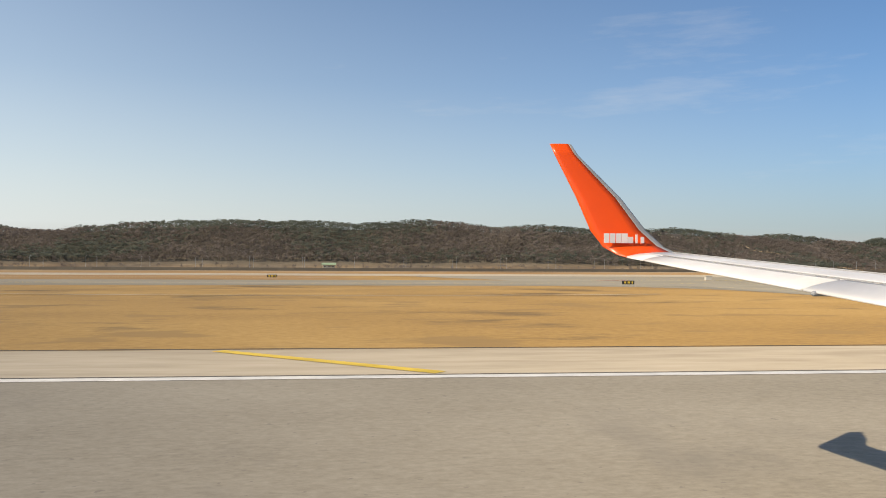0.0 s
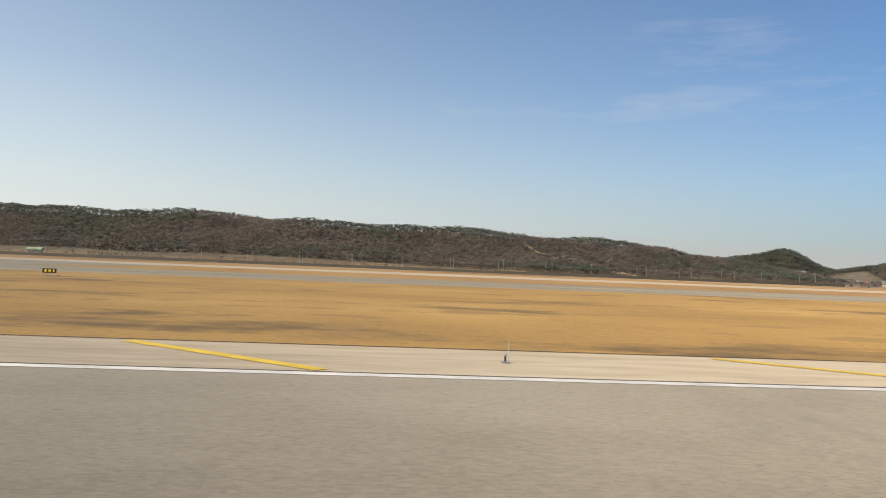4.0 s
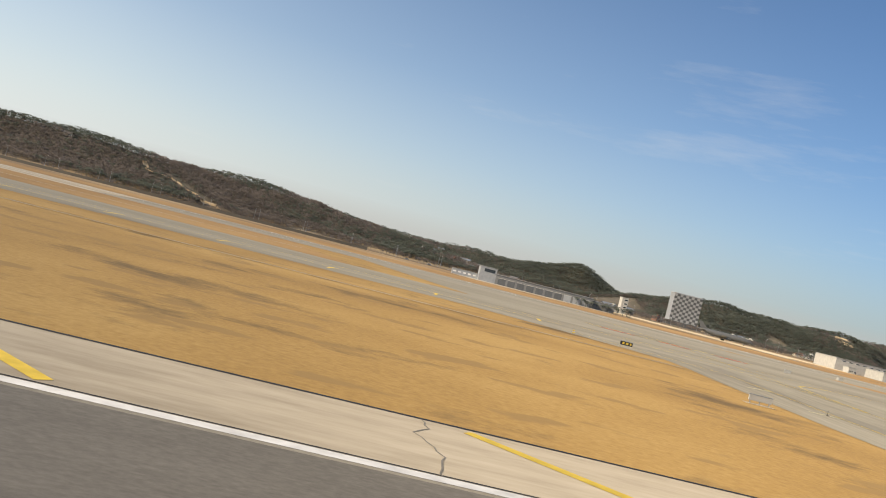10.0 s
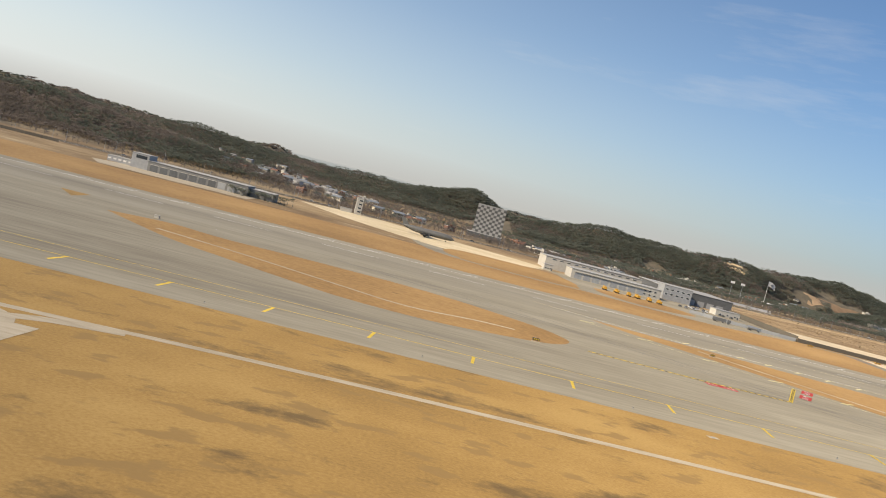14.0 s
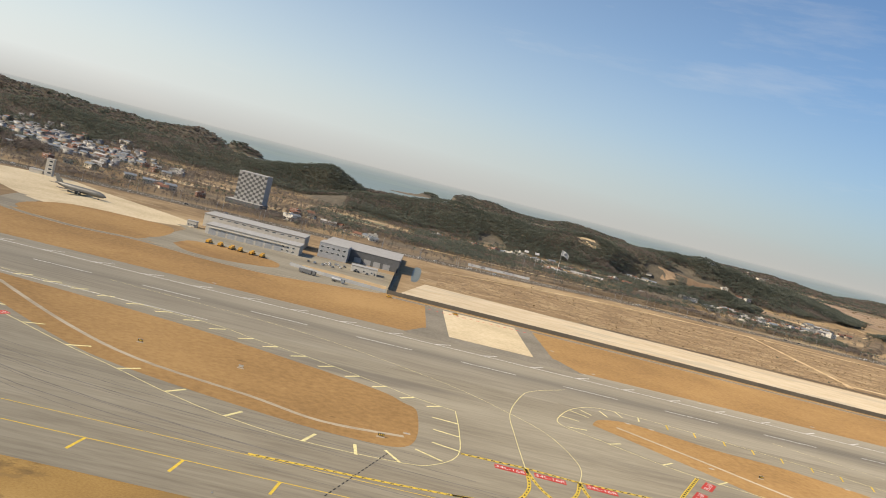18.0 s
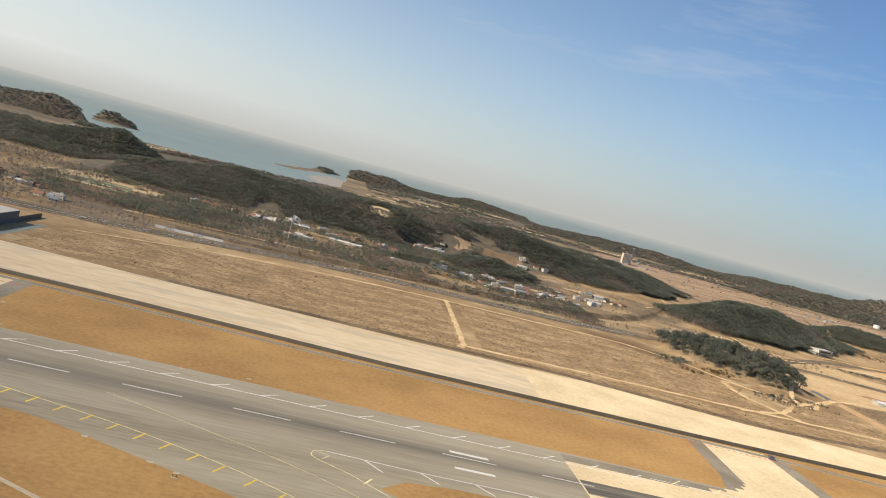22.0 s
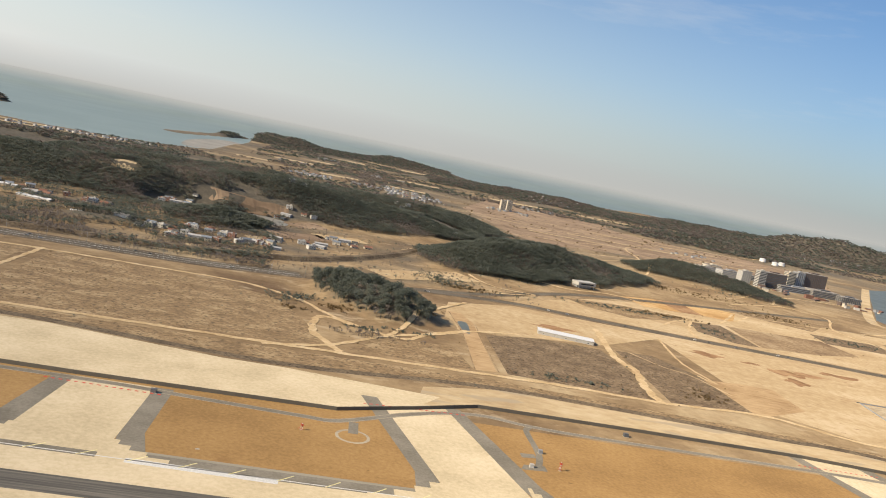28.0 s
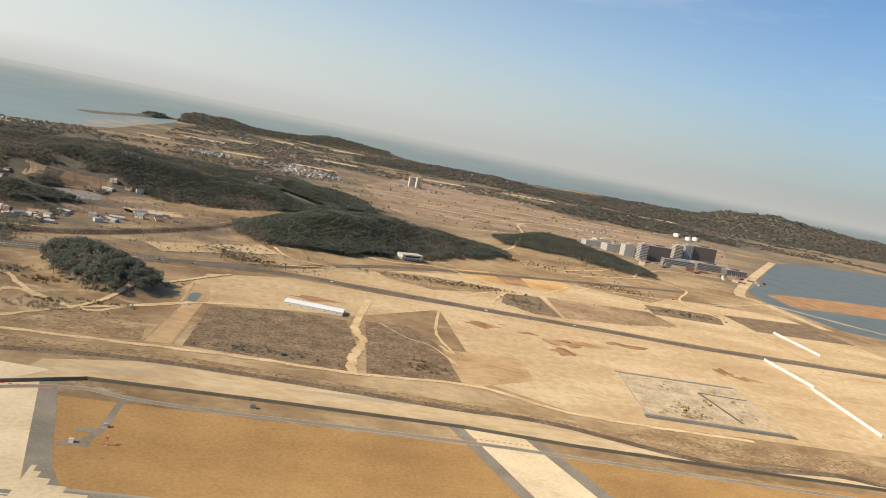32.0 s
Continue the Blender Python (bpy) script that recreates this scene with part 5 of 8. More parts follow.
HOLDS = [[(1425, 260), (1448, 260.5), (1467, 258.5), (1503, 260), (1509, 271), (1524, 297)], [(1150, 264), (1190, 262), (1223, 263), (1243, 300)], [(840, 262), (900, 262)], [(80, 262), (170, 262)]]
for pts in HOLDS:
    painted("hold_line", M_YELLOW, "yellow and black runway holding line", 0.092, [(pts, 1.6)])
    painted("hold_dashes", M_BLACK, "black dashes of the holding line", 0.095, dashes=[(pts, 0.8, 1.4, 1.3)])
painted("lead_line", M_FADED, "faded yellow taxi lead-in line", 0.093, [(smooth_line([(1448, 260), (1449, 295), (1451, 327), (1460, 360), (1469, 379), (1490, 400)], 8), 0.3), (smooth_line([(1467, 258), (1471, 278), (1465, 307), (1451, 327), (1420, 355), (1350, 388), (1250, 402)], 8), 0.25)])
thick = [smooth_line([(1448, 260), (1446, 240), (1436, 225), (1410, 220), (1360, 217)], 6), smooth_line([(1448, 260), (1452, 240), (1464, 225), (1500, 218)], 6), smooth_line([(1467, 258), (1460, 240), (1440, 226), (1420, 221)], 6), smooth_line([(1467, 258), (1470, 240), (1490, 224), (1530, 217)], 6)]
painted("enhanced_line", M_YELLOW, "yellow enhanced taxi centreline", 0.094, [([(p.x, p.y) for p in t], 1.3) for t in thick])
painted("enhanced_dashes", M_BLACK, "black dashes of the enhanced centreline", 0.097, dashes=[([(p.x, p.y) for p in t], 0.5, 1.2, 1.6) for t in thick])
painted("crossing_line", M_BLACK, "dark dashed intermediate holding line", 0.09, dashes=[([(1384, 200), (1400, 244)], 0.4, 1.6, 1.2)])
painted("dead_end_line", M_RED, "red and white barrier line across the concrete stub", 0.11, dashes=[([(1420, 556), (1497, 558)], 1.6, 2.5, 2.5), ([(1975, 552), (2056, 550)], 1.6, 2.5, 2.5), ([(2195, 596), (2280, 604)], 1.6, 2.5, 2.5), ([(2575, 606), (2655, 606)], 1.6, 2.5, 2.5)])


def red_sign(x, y, text, turn=0.0, w=11.5, h=4.2, k=1.0):
    """A painted holding-position panel with its runway name."""
    bm = bmesh.new()
    ribbon(bm, [(-w / 2, 0), (w / 2, 0)], h, 0.0)
    ob = link_mesh("holding_position_panel", bm, M_RED)
    ob.matrix_world = pose(x, y, 0.10, 0, 0, turn) @ Matrix.Diagonal((k, k, 1, 1))
    tagged(ob, "red painted panel with the runway name in white", "marking", kind="structure")
    cu = bpy.data.curves.new("lettering", 'FONT')
    cu.body, cu.size, cu.align_x, cu.align_y = text, 3.1, 'CENTER', 'CENTER'
    cu.materials.append(M_WHITE)
    t = new("lettering", cu)
    t.parent = ob
    t.matrix_basis = Matrix.Translation((0, 0, 0.012))
    t["label"] = "white painted runway name"


for x, y, text, turn in [(1442, 255.5, "34L-16R", -4), (1456, 255.5, "34L-16R", -4), (1474.5, 256, "34L-16R", -4), (1516.2, 273.6, "34L-16R", 59), (1525.4, 288.6, "34L-16R", 59), (1196, 258.5, "34L-16R", 0), (1239, 283, "34L-16R", 60), (1247, 297, "34L-16R", 60),
                         (861, 106.8, "34R-16L", 180), (874.5, 106.8, "34R-16L", 180), (112, 102.5, "34R-16L", 180), (138, 102.5, "34R-16L", 180), (850, 258, "34L-16R", 0), (870, 258, "34L-16R", 0), (890, 258, "34L-16R", 0), (95, 258, "34L-16R", 0), (150, 258, "34L-16R", 0)]:
    red_sign(x, y, text, turn, k=0.85 if text == "34R-16L" else 1.0, h=2.7 if text == "34R-16L" else 4.2, w=11.0)

# tyre marks and patches on the near runway
rng = random.Random(4)
ARCS = [[(533.2, 14.1), (533.5, 15.2), (533.9, 16.4), (534.9, 18.0), (535.9, 19.0), (537.5, 19.9)], [(533.6, 14.3), (533.9, 15.5), (534.5, 16.8), (535.5, 18.2), (537.2, 19.4)], [(533.9, 14.3), (534.2, 15.4), (535.0, 17.1), (536.6, 18.7)], [(534.2, 14.4), (534.4, 15.4), (535.0, 16.7)], [(533.1, 16.8), (533.7, 18.0), (534.4, 18.8)], [(532.7, 16.7), (533.3, 18.0), (534.2, 19.2)]]
for dx, dy, k in ((0, 0, 0.92), (-308, 3.1, 0.9)):
    bm = bmesh.new()
    for line in ARCS:
        ribbon(bm, smooth_line([(534 + (x - 534) * k + dx, y * k + dy) for x, y in line], 5), 0.024, 0.083)
    for line in ([(529.6, 15.2), (529.9, 15.1), (530.2, 15.5)], [(528.6, 15.6), (528.7, 15.8), (528.7, 16.3)]):
        ribbon(bm, smooth_line([(534 + (x - 534) * k + dx, y * k + dy) for x, y in line], 4), 0.08, 0.083)
    tagged(link_mesh("skid_marks", bm, M_SEAM), "dark curved tyre skid marks", "tyre marks", kind="structure")
bm = bmesh.new()
ribbon(bm, split_line((-2600, 12.45), (4200, 12.45), 60), 0.03, 0.0815)
tagged(link_mesh("lane_joint", bm, M_SEAM), "fine paving joint along the runway", "joint", kind="structure")
for x0, x1 in ((500, 533.4), (588, 610), (200, 214), (300, 330), (640, 676), (-40, -8)):
    sheet("dark_patch", [(x0, 7), (x1, 7), (x1 + 0.8, 12.4), (x0, 12.4)], M_TAXIDARK, 0.0795, "darker strip of runway asphalt", "patch")
bm = bmesh.new()
for i in range(9):
    y0 = 205 + i * 5.0 + rng.uniform(-2, 2)
    ribbon(bm, smooth_line([(1100 + rng.uniform(-60, 60), y0 + 150 - 6 * i), (1200, y0 + 75 - 3 * i), (1290, y0 + 22 - i), (1400 + rng.uniform(-20, 60), y0)], 5), rng.uniform(0.2, 0.7), 0.0715 + 0.0002 * i)
tagged(link_mesh("tyre_streaks", bm, M_SEAM), "dark tyre streaks curving over the taxiways", "tyre marks", kind="structure")
# ---------------------------------------------------------------- materials of the things
M_WALLW = plain("white_wall", (0.56, 0.53, 0.47), 0.7, 0, 0.08, 0.4)
M_WALLG = plain("grey_cladding", (0.36, 0.37, 0.38), 0.6, 0, 0.08, 0.4)
M_WALLD = plain("dark_cladding", (0.13, 0.135, 0.14), 0.6, 0, 0.1, 0.4)
M_ROOFG = plain("pale_metal_roof", (0.44, 0.43, 0.41), 0.85, 0.0, 0.07, 0.3)
M_ROOFB = plain("blue_grey_roof", (0.22, 0.245, 0.27), 0.6, 0, 0.12, 0.3)
M_ROOFR = plain("red_brown_roof", (0.30, 0.15, 0.10), 0.7, 0, 0.15, 0.3)
M_ROOFO = plain("dark_roof", (0.10, 0.095, 0.09), 0.8, 0, 0.15, 0.3)
M_CREAM = plain("cream_wall", (0.62, 0.54, 0.42), 0.8, 0, 0.1, 0.4)
M_BRICK = plain("brick_red_wall", (0.27, 0.14, 0.10), 0.8, 0, 0.15, 0.4)
M_GLASS, nt, b, co = base_material("window_glass", 0.12, 0, 0.5)
b.inputs["Base Color"].default_value = (0.035, 0.045, 0.055, 1)
M_STEEL = plain("galvanised_steel", (0.45, 0.46, 0.47), 0.45, 0.7, 0.08)
M_REDP = plain("red_gloss_paint", (0.55, 0.05, 0.03), 0.45, 0, 0.08)
M_WHITEP = plain("white_gloss_paint", (0.80, 0.79, 0.77), 0.4, 0, 0.05)
M_YELP = plain("yellow_gloss_paint", (0.60, 0.33, 0.05), 0.45, 0, 0.1)
M_ORANGE = plain("orange_gloss_paint", (0.85, 0.085, 0.008), 0.32, 0, 0.03)
M_GREY = plain("grey_paint", (0.30, 0.31, 0.32), 0.5, 0, 0.06)
M_PLANE = plain("aircraft_grey", (0.145, 0.145, 0.14), 0.4, 0, 0.08, 0.3)
M_TYRE = plain("tyre", (0.02, 0.02, 0.02), 0.9, 0, 0.1)
M_FENCE = plain("dark_fence_panel", (0.15, 0.132, 0.105), 0.8, 0, 0.15, 0.2)
M_GREENP = plain("faded_green_sheeting", (0.30, 0.40, 0.26), 0.8, 0, 0.2, 0.1)
M_RUBBLE = surface("grey_rubble", (0.27, 0.205, 0.13), (0.41, 0.325, 0.215), (0.52, 0.425, 0.295), 0.05, 0.25, relief=0.2, flecks=(0.2, (0.24, 0.215, 0.175), 0.36))


def thing(name, label, category, x=0, y=0, z=0, turn=0, group=""):
    e = new(name)
    e.matrix_world = pose(x, y, z, 0, 0, turn)
    return tagged(e, label, category, group)


def bxp(name, parent, mat, cx, cy, cz, sx, sy, sz, bevel=0.0, label="", rot=0.0):
    bm = bmesh.new()
    box(bm, cx, cy, cz, sx, sy, sz, bevel, rot)
    return part(name, bm, mat, parent, label)


# ---------------------------------------------------------------- trees
def crowns(n_tri, size, spread, lift, seed):
    """Random small leaf clumps in an uneven crown: offsets of the corners of n_tri triangles."""
    r = np.random.RandomState(seed)
    d = r.normal(size=(n_tri, 3))
    d /= np.linalg.norm(d, axis=1)[:, None]
    c = d * (r.uniform(0.45, 1.0, (n_tri, 1))) * np.array(spread)
    c[:, 2] += lift
    tri = r.normal(size=(n_tri, 3, 3)) * size
    return c[:, None, :] + tri


def wood(name, xs, ys, material, label, kinds, scale=(0.75, 1.35), seed=1, trunks=True, zs=None):
    """Many trees of one sort as one mesh. kinds: crown shapes to choose from."""
    r = np.random.RandomState(seed)
    n = len(xs)
    zs = land(xs, ys) if zs is None else zs
    s = r.uniform(scale[0], scale[1], n)
    a = r.uniform(0, 2 * math.pi, n)
    pick = r.randint(0, len(kinds), n)
    verts = []
    for k, shape in enumerate(kinds):
        m = pick == k
        if not m.any():
            continue
        c, sn = np.cos(a[m])[:, None, None], np.sin(a[m])[:, None, None]
        px = (shape[None, :, :, 0] * c - shape[None, :, :, 1] * sn) * s[m][:, None, None] + xs[m][:, None, None]
        py = (shape[None, :, :, 0] * sn + shape[None, :, :, 1] * c) * s[m][:, None, None] + ys[m][:, None, None]
        pz = shape[None, :, :, 2] * s[m][:, None, None] + zs[m][:, None, None]
        verts.append(np.stack([px, py, pz], -1).reshape(-1, 3))
    v = np.concatenate(verts)
    ob = raw_mesh(name, v, np.arange(len(v)).reshape(-1, 3), material)
    return tagged(ob, label, "woodland", kind="stuff")


def with_trunk(shape, h, r):
    t = np.array([[[-r, 0, 0], [r, 0, 0], [0, 0, h]], [[0, -r, 0], [0, r, 0], [0, 0, h]]], float)
    return np.concatenate([shape, t])


def foliage(name, dark, mid, light, rough=0.85):
    m, nt, b, co = base_material(name, rough, 0, 0.0)
    geo = nt.nodes.new("ShaderNodeNewGeometry")
    n = noise_tex(nt, co, 0.03, 4)
    c1 = ramp(nt, n, [(0.35, dark), (0.5, mid), (0.66, light)])
    c2 = ramp(nt, geo.outputs["Random Per Island"], [(0.0, (0.88, 0.88, 0.88)), (1.0, (1.0, 1.0, 1.0))])
    tone = mix(nt, c1, c2, 1.0, 'MULTIPLY')
    nt.links.new(tone, b.inputs["Base Color"])
    # leaf clumps shade softly, as the many small needles in them face all ways
    lean_, up_, unit = (nt.nodes.new("ShaderNodeVectorMath") for _ in range(3))
    lean_.operation, up_.operation, unit.operation = 'SCALE', 'ADD', 'NORMALIZE'
    lean_.inputs["Scale"].default_value, up_.inputs[1].default_value = 0.45, (0.0, 0.0, 0.55)
    nt.links.new(geo.outputs["Normal"], lean_.inputs[0])
    nt.links.new(lean_.outputs[0], up_.inputs[0])
    nt.links.new(up_.outputs[0], unit.inputs[0])
    nt.links.new(unit.outputs[0], b.inputs["Normal"])
    # thin needles and twigs let half of the light through
    thin_ = nt.nodes.new("ShaderNodeBsdfTranslucent")
    nt.links.new(tone, thin_.inputs[0])
    both = nt.nodes.new("ShaderNodeMixShader")
    both.inputs[0].default_value = 0.45
    nt.links.new(b.outputs[0], both.inputs[1])
    nt.links.new(thin_.outputs[0], both.inputs[2])
    nt.links.new(both.outputs[0], nt.nodes["Material Output"].inputs[0])
    return m


M_PINE = foliage("pine_needles", (0.130, 0.146, 0.120), (0.162, 0.180, 0.148), (0.198, 0.215, 0.178))
M_BARE = foliage("bare_twigs", (0.180, 0.155, 0.136), (0.226, 0.194, 0.170), (0.276, 0.236, 0.206))
M_REED = foliage("dry_brush", (0.12, 0.08, 0.04), (0.20, 0.14, 0.075), (0.30, 0.22, 0.12))
PINE = [with_trunk(crowns(24, (1.05, 1.05, 0.32), (2.5, 2.5, 1.7), 6.2, k), 6.0, 0.22) for k in range(5)]
BARE = [with_trunk(crowns(24, (0.85, 0.85, 0.5), (2.6, 2.6, 2.3), 5.0, 20 + k), 6.5, 0.2) for k in range(5)]
BIG = [with_trunk(crowns(240, (0.62, 0.62, 0.42), (4.6, 4.6, 3.4), 8.5, 80 + k), 8.0, 0.35) for k in range(5)]
FARW = [crowns(16, (3.8, 3.8, 1.5), (6.8, 6.8, 2.8), 4.6, 40 + k) for k in range(5)]
BUSH = [crowns(14, (0.5, 0.5, 0.4), (1.3, 1.3, 0.8), 0.8, 60 + k) for k in range(4)]


def scatter(x0, x1, y0, y1, step, seed):
    r = np.random.RandomState(seed)
    X, Y = np.meshgrid(np.arange(x0, x1, step), np.arange(y0, y1, step))
    return X.ravel() + r.uniform(-0.55, 0.55, X.size) * step, Y.ravel() + r.uniform(-0.55, 0.55, X.size) * step, r.uniform(0, 1, X.size)


CLEAR = [(1330, 1330, 70, 75), (1258, 1390, 40, 30), (2440, 1900, 60, 50), (-15, 790, 14, 12), (1040, 1480, 40, 30), (496, 936, 9, 9), (518, 934, 12, 8), (537, 922, 11, 9), (550, 908, 11, 9), (563, 903, 10, 9), (575, 890, 11, 9), (590, 882, 12, 9), (1556, 1450, 26, 56), (1762, 1599, 22, 18), (1930, 1602, 36, 20), (2000, 1622, 46, 26), (2065, 1628, 40, 30), (2120, 1590, 46, 40), (1980, 1658, 34, 14), (2400, 2460, 40, 66), (2310, 1560, 40, 30), (2640, 1418, 34, 26), (2030, 1530, 60, 70), (1893, 1540, 78, 48), (2150, 1530, 50, 40)]


def wooded(x, y, low=3.5):
    h = hill_height(x, y)
    ok = (h > low + 1.5 * wave(x, y, 23.0)) & (y < shore_line(x, y) - 70)
    for cx, cy, rx, ry in CLEAR:
        ok &= ((x - cx) / rx) ** 2 + ((y - cy) / ry) ** 2 > 1
    return ok


for nm, box4, step, pine_share, sd in (("near_ridge", (-900, 920, 830, 1080), 4.0, 0.34, 1), ("village_ridge", (100, 1330, 1560, 1830), 5.4, 0.50, 2), ("pine_ridge", (1280, 2600, 1330, 1960), 4.5, 0.85, 3), ("pine_hill", (2390, 3300, 1330, 2060), 4.6, 0.95, 4), ("back_ridge", (1500, 2620, 1960, 2260), 5.4, 0.85, 5), ("hill_grove", (2080, 2330, 850, 1130), 8.0, 0.85, 6), ("village_copse", (1700, 2080, 1220, 1560), 5.2, 0.6, 7)):
    X, Y, U = scatter(*box4, step, sd)
    if nm == "near_ridge":
        keep = wooded(X, Y, 1.5) | ((Y < 900) & (Y > 846) & (X < 420) & (U < 0.8) & (X > -700))
    else:
        keep = wooded(X, Y)
    X, Y, U = X[keep], Y[keep], U[keep]
    share = pine_share + 0.75 * (wave(X + 31, Y, 74.0) + 0.5 * wave(X, Y + 77, 33.0))
    if nm == "near_ridge":
        share = share - 0.25 * np.clip((hill_height(X, Y) - 14) / 10, 0, 1) + 0.5 * np.clip((hill_height(X, Y) - 36) / 6, 0, 1) + 0.2
    p = U < share
    big = 1.45 if nm == "hill_grove" else 1.0
    wood("pine_wood", X[p], Y[p], M_PINE, "dark green pine wood on the hillside", BIG if big > 1 else PINE, ((0.7, 1.15) if nm == "near_ridge" else (0.95, 1.5)) if big == 1 else (0.8, 1.55), sd)
    wood("bare_wood", X[~p], Y[~p], M_BARE, "leafless grey-brown winter wood on the hillside", BARE, (0.7 * big, 1.15 * big), sd + 50)
for box4, step, sd in (((-1600, 700, 2900, 3480), 17, 11), ((600, 1700, 2300, 2760), 15, 12), ((1480, 3050, 4850, 6050), 15, 13), ((2700, 4400, 3150, 4900), 14, 14), ((4200, 6300, 3900, 4950), 17, 15), ((440, 660, 3940, 4080), 12, 16), ((-1600, -900, 850, 1080), 12, 17), ((-900, 100, 1560, 1950), 14, 18)):
    X, Y, U = scatter(*box4, step, sd)
    keep = wooded(X, Y, 5.0) if sd != 16 else (land(X, Y) > 6)
    X, Y, U = X[keep], Y[keep], U[keep]
    p = U < 0.5 + 0.35 * wave(X, Y, 120.0)
    for q, m, lab in ((p, M_PINE, "dark green pine woods on far hills"), (~p, M_BARE, "grey-brown winter woods on far hills")):
        if q.any():
            wood("far_wood", X[q], Y[q], m, lab, FARW, (0.7, 1.3), sd)
# broken woods over the land behind the coast, leaving fields and villages open
X, Y, U = scatter(700, 5200, 2150, 5900, 21, 19)
patchy = 0.55 * wave(X + 300, Y, 170.0) + 0.4 * wave(X, Y + 210, 71.0) + 0.25 * wave(X, Y, 33.0)
keep = ~((X < 1270) & (Y > 2450) & (Y < 3100)) & (hill_height(X, Y) < 6) & (Y < shore_line(X, Y) - 90) & (patchy > -0.12) & (U < 0.9)
keep &= ~((X > 2560) & (X < 4150) & (Y > 2050) & (Y < 3500)) & ~((X > 3500) & (Y < 3300)) & ~((X > 1360) & (X < 1790) & (Y > 3230))
for cx, cy, rx, ry in FIELDS:
    keep &= ((X - cx) / rx) ** 2 + ((Y - cy) / (ry + 20)) ** 2 > 1
for cx, cy, rx, ry in ((2090, 3040, 90, 70), (2440, 3000, 80, 190), (1320, 3080, 130, 40), (2880, 3190, 90, 70), (3890, 4480, 110, 60)):
    keep &= ((X - cx) / rx) ** 2 + ((Y - cy) / ry) ** 2 > 1
X, Y, U = X[keep], Y[keep], U[keep]
p = wave(X + 40, Y, 110.0) + 0.6 * wave(X, Y, 47.0) > 0.1
wood("far_wood", X[p], Y[p], M_PINE, "dark green pine woods near the coast", FARW, (0.6, 1.2), 19)
wood("far_wood", X[~p], Y[~p], M_BARE, "grey-brown winter woods near the coast", FARW, (0.5, 1.1), 20)
for x0, x1, y0, y1, st, sd in ((700, 1640, 2850, 3330, 10, 24), (1340, 1420, 4330, 4500, 13, 25), (1490, 1600, 4980, 5200, 15, 26), (1600, 1720, 3270, 3380, 13, 27)):
    X, Y, U = scatter(x0, x1, y0, y1, st, sd)
    keep = (land(X, Y) > 0.2) & (U < 0.8)
    if sd == 24:
        keep &= np.abs(Y - np.interp(X, [760, 1100, 1500, 1640], [3060, 2930, 3090, 3230])) < 50
    if not keep.any():
        continue
    wood("coastal_pines", X[keep], Y[keep], M_PINE, "dark pine belt along the shore", FARW, (0.8, 1.4), sd)
X, Y, U = scatter(2600, 4150, 2100, 3450, 26, 28)
keep = (U < 0.10 + 0.12 * wave(X, Y, 120.0)) & (hill_height(X, Y) < 3) & (X < 3450 + (Y - 1700) * 0.55)
wood("plain_scrub", X[keep], Y[keep], M_REED, "low dry scrub on the wide plain", BUSH, (1.5, 3.5), 29)
X, Y, U = scatter(1250, 2080, 1065, 1560, 5.2, 21)
keep = (U < 0.72 + 0.4 * wave(X, Y, 52.0)) & (hill_height(X, Y) < 4)
for cx, cy, rx, ry in ((1476, 1366, 34, 28), (1556, 1354, 44, 32), (1640, 1400, 44, 34), (1690, 1275, 70, 30), (1740, 1370, 66, 36), (1795, 1245, 30, 20), (1646, 1220, 34, 34), (1770, 1370, 36, 26), (1880, 1250, 44, 26), (1960, 1300, 36, 24), (2040, 1260, 56, 40), (1960, 1200, 50, 26), (1870, 1150, 50, 36), (2030, 1530, 70, 80), (2060, 1400, 40, 40), (1335, 1300, 80, 70), (1335, 1190, 30, 20), (1240, 1120, 60, 50)):
    keep &= ((X - cx) / rx) ** 2 + ((Y - cy) / ry) ** 2 > 1
X, Y, U = X[keep], Y[keep], U[keep]
p = wave(X + 11, Y + 5, 34.0) + 0.5 * wave(X, Y, 13.0) > -0.22
wood("pine_wood", X[p], Y[p], M_PINE, "dark green pine wood behind the highway", PINE, (0.7, 1.2), 22)
wood("bare_wood", X[~p], Y[~p], M_BARE, "leafless grey-brown wood behind the highway", BARE, (0.6, 1.1), 23)
X, Y, U = scatter(1040, 1320, 1640, 1820, 4.2, 24)
keep = hill_height(X, Y) > 22
wood("pine_wood", X[keep], Y[keep], M_PINE, "dark green pine wood on the round hill", PINE, (0.7, 1.1), 25)
# leafless woods and thickets between the highway and the village ridge
X, Y, U = scatter(250, 1330, 890, 1600, 7.0, 26)
hy = np.interp(X, [p.x for p in HIGHWAY], [p.y for p in HIGHWAY])
keep = (hill_height(X, Y) < 5) & (Y > hy + 24) & (U < 0.40 + 0.55 * (wave(X + 13, Y, 66.0) + 0.5 * wave(X, Y, 29.0)))
for cx, cy, rx, ry in ((730, 1280, 170, 22), (760, 1430, 60, 15), (1030, 1165, 70, 25), (1100, 1255, 50, 20), (1170, 1045, 40, 40)):
    keep &= ((X - cx) / rx) ** 2 + ((Y - cy) / ry) ** 2 > 1
X, Y, U = X[keep], Y[keep], U[keep]
p = wave(X, Y + 40, 48.0) > 0.45
wood("bare_wood", X[~p], Y[~p], M_BARE, "leafless grey-brown thickets round the village", BARE, (0.5, 1.0), 27)
wood("pine_wood", X[p], Y[p], M_PINE, "dark pines round the village", PINE, (0.6, 1.0), 28)
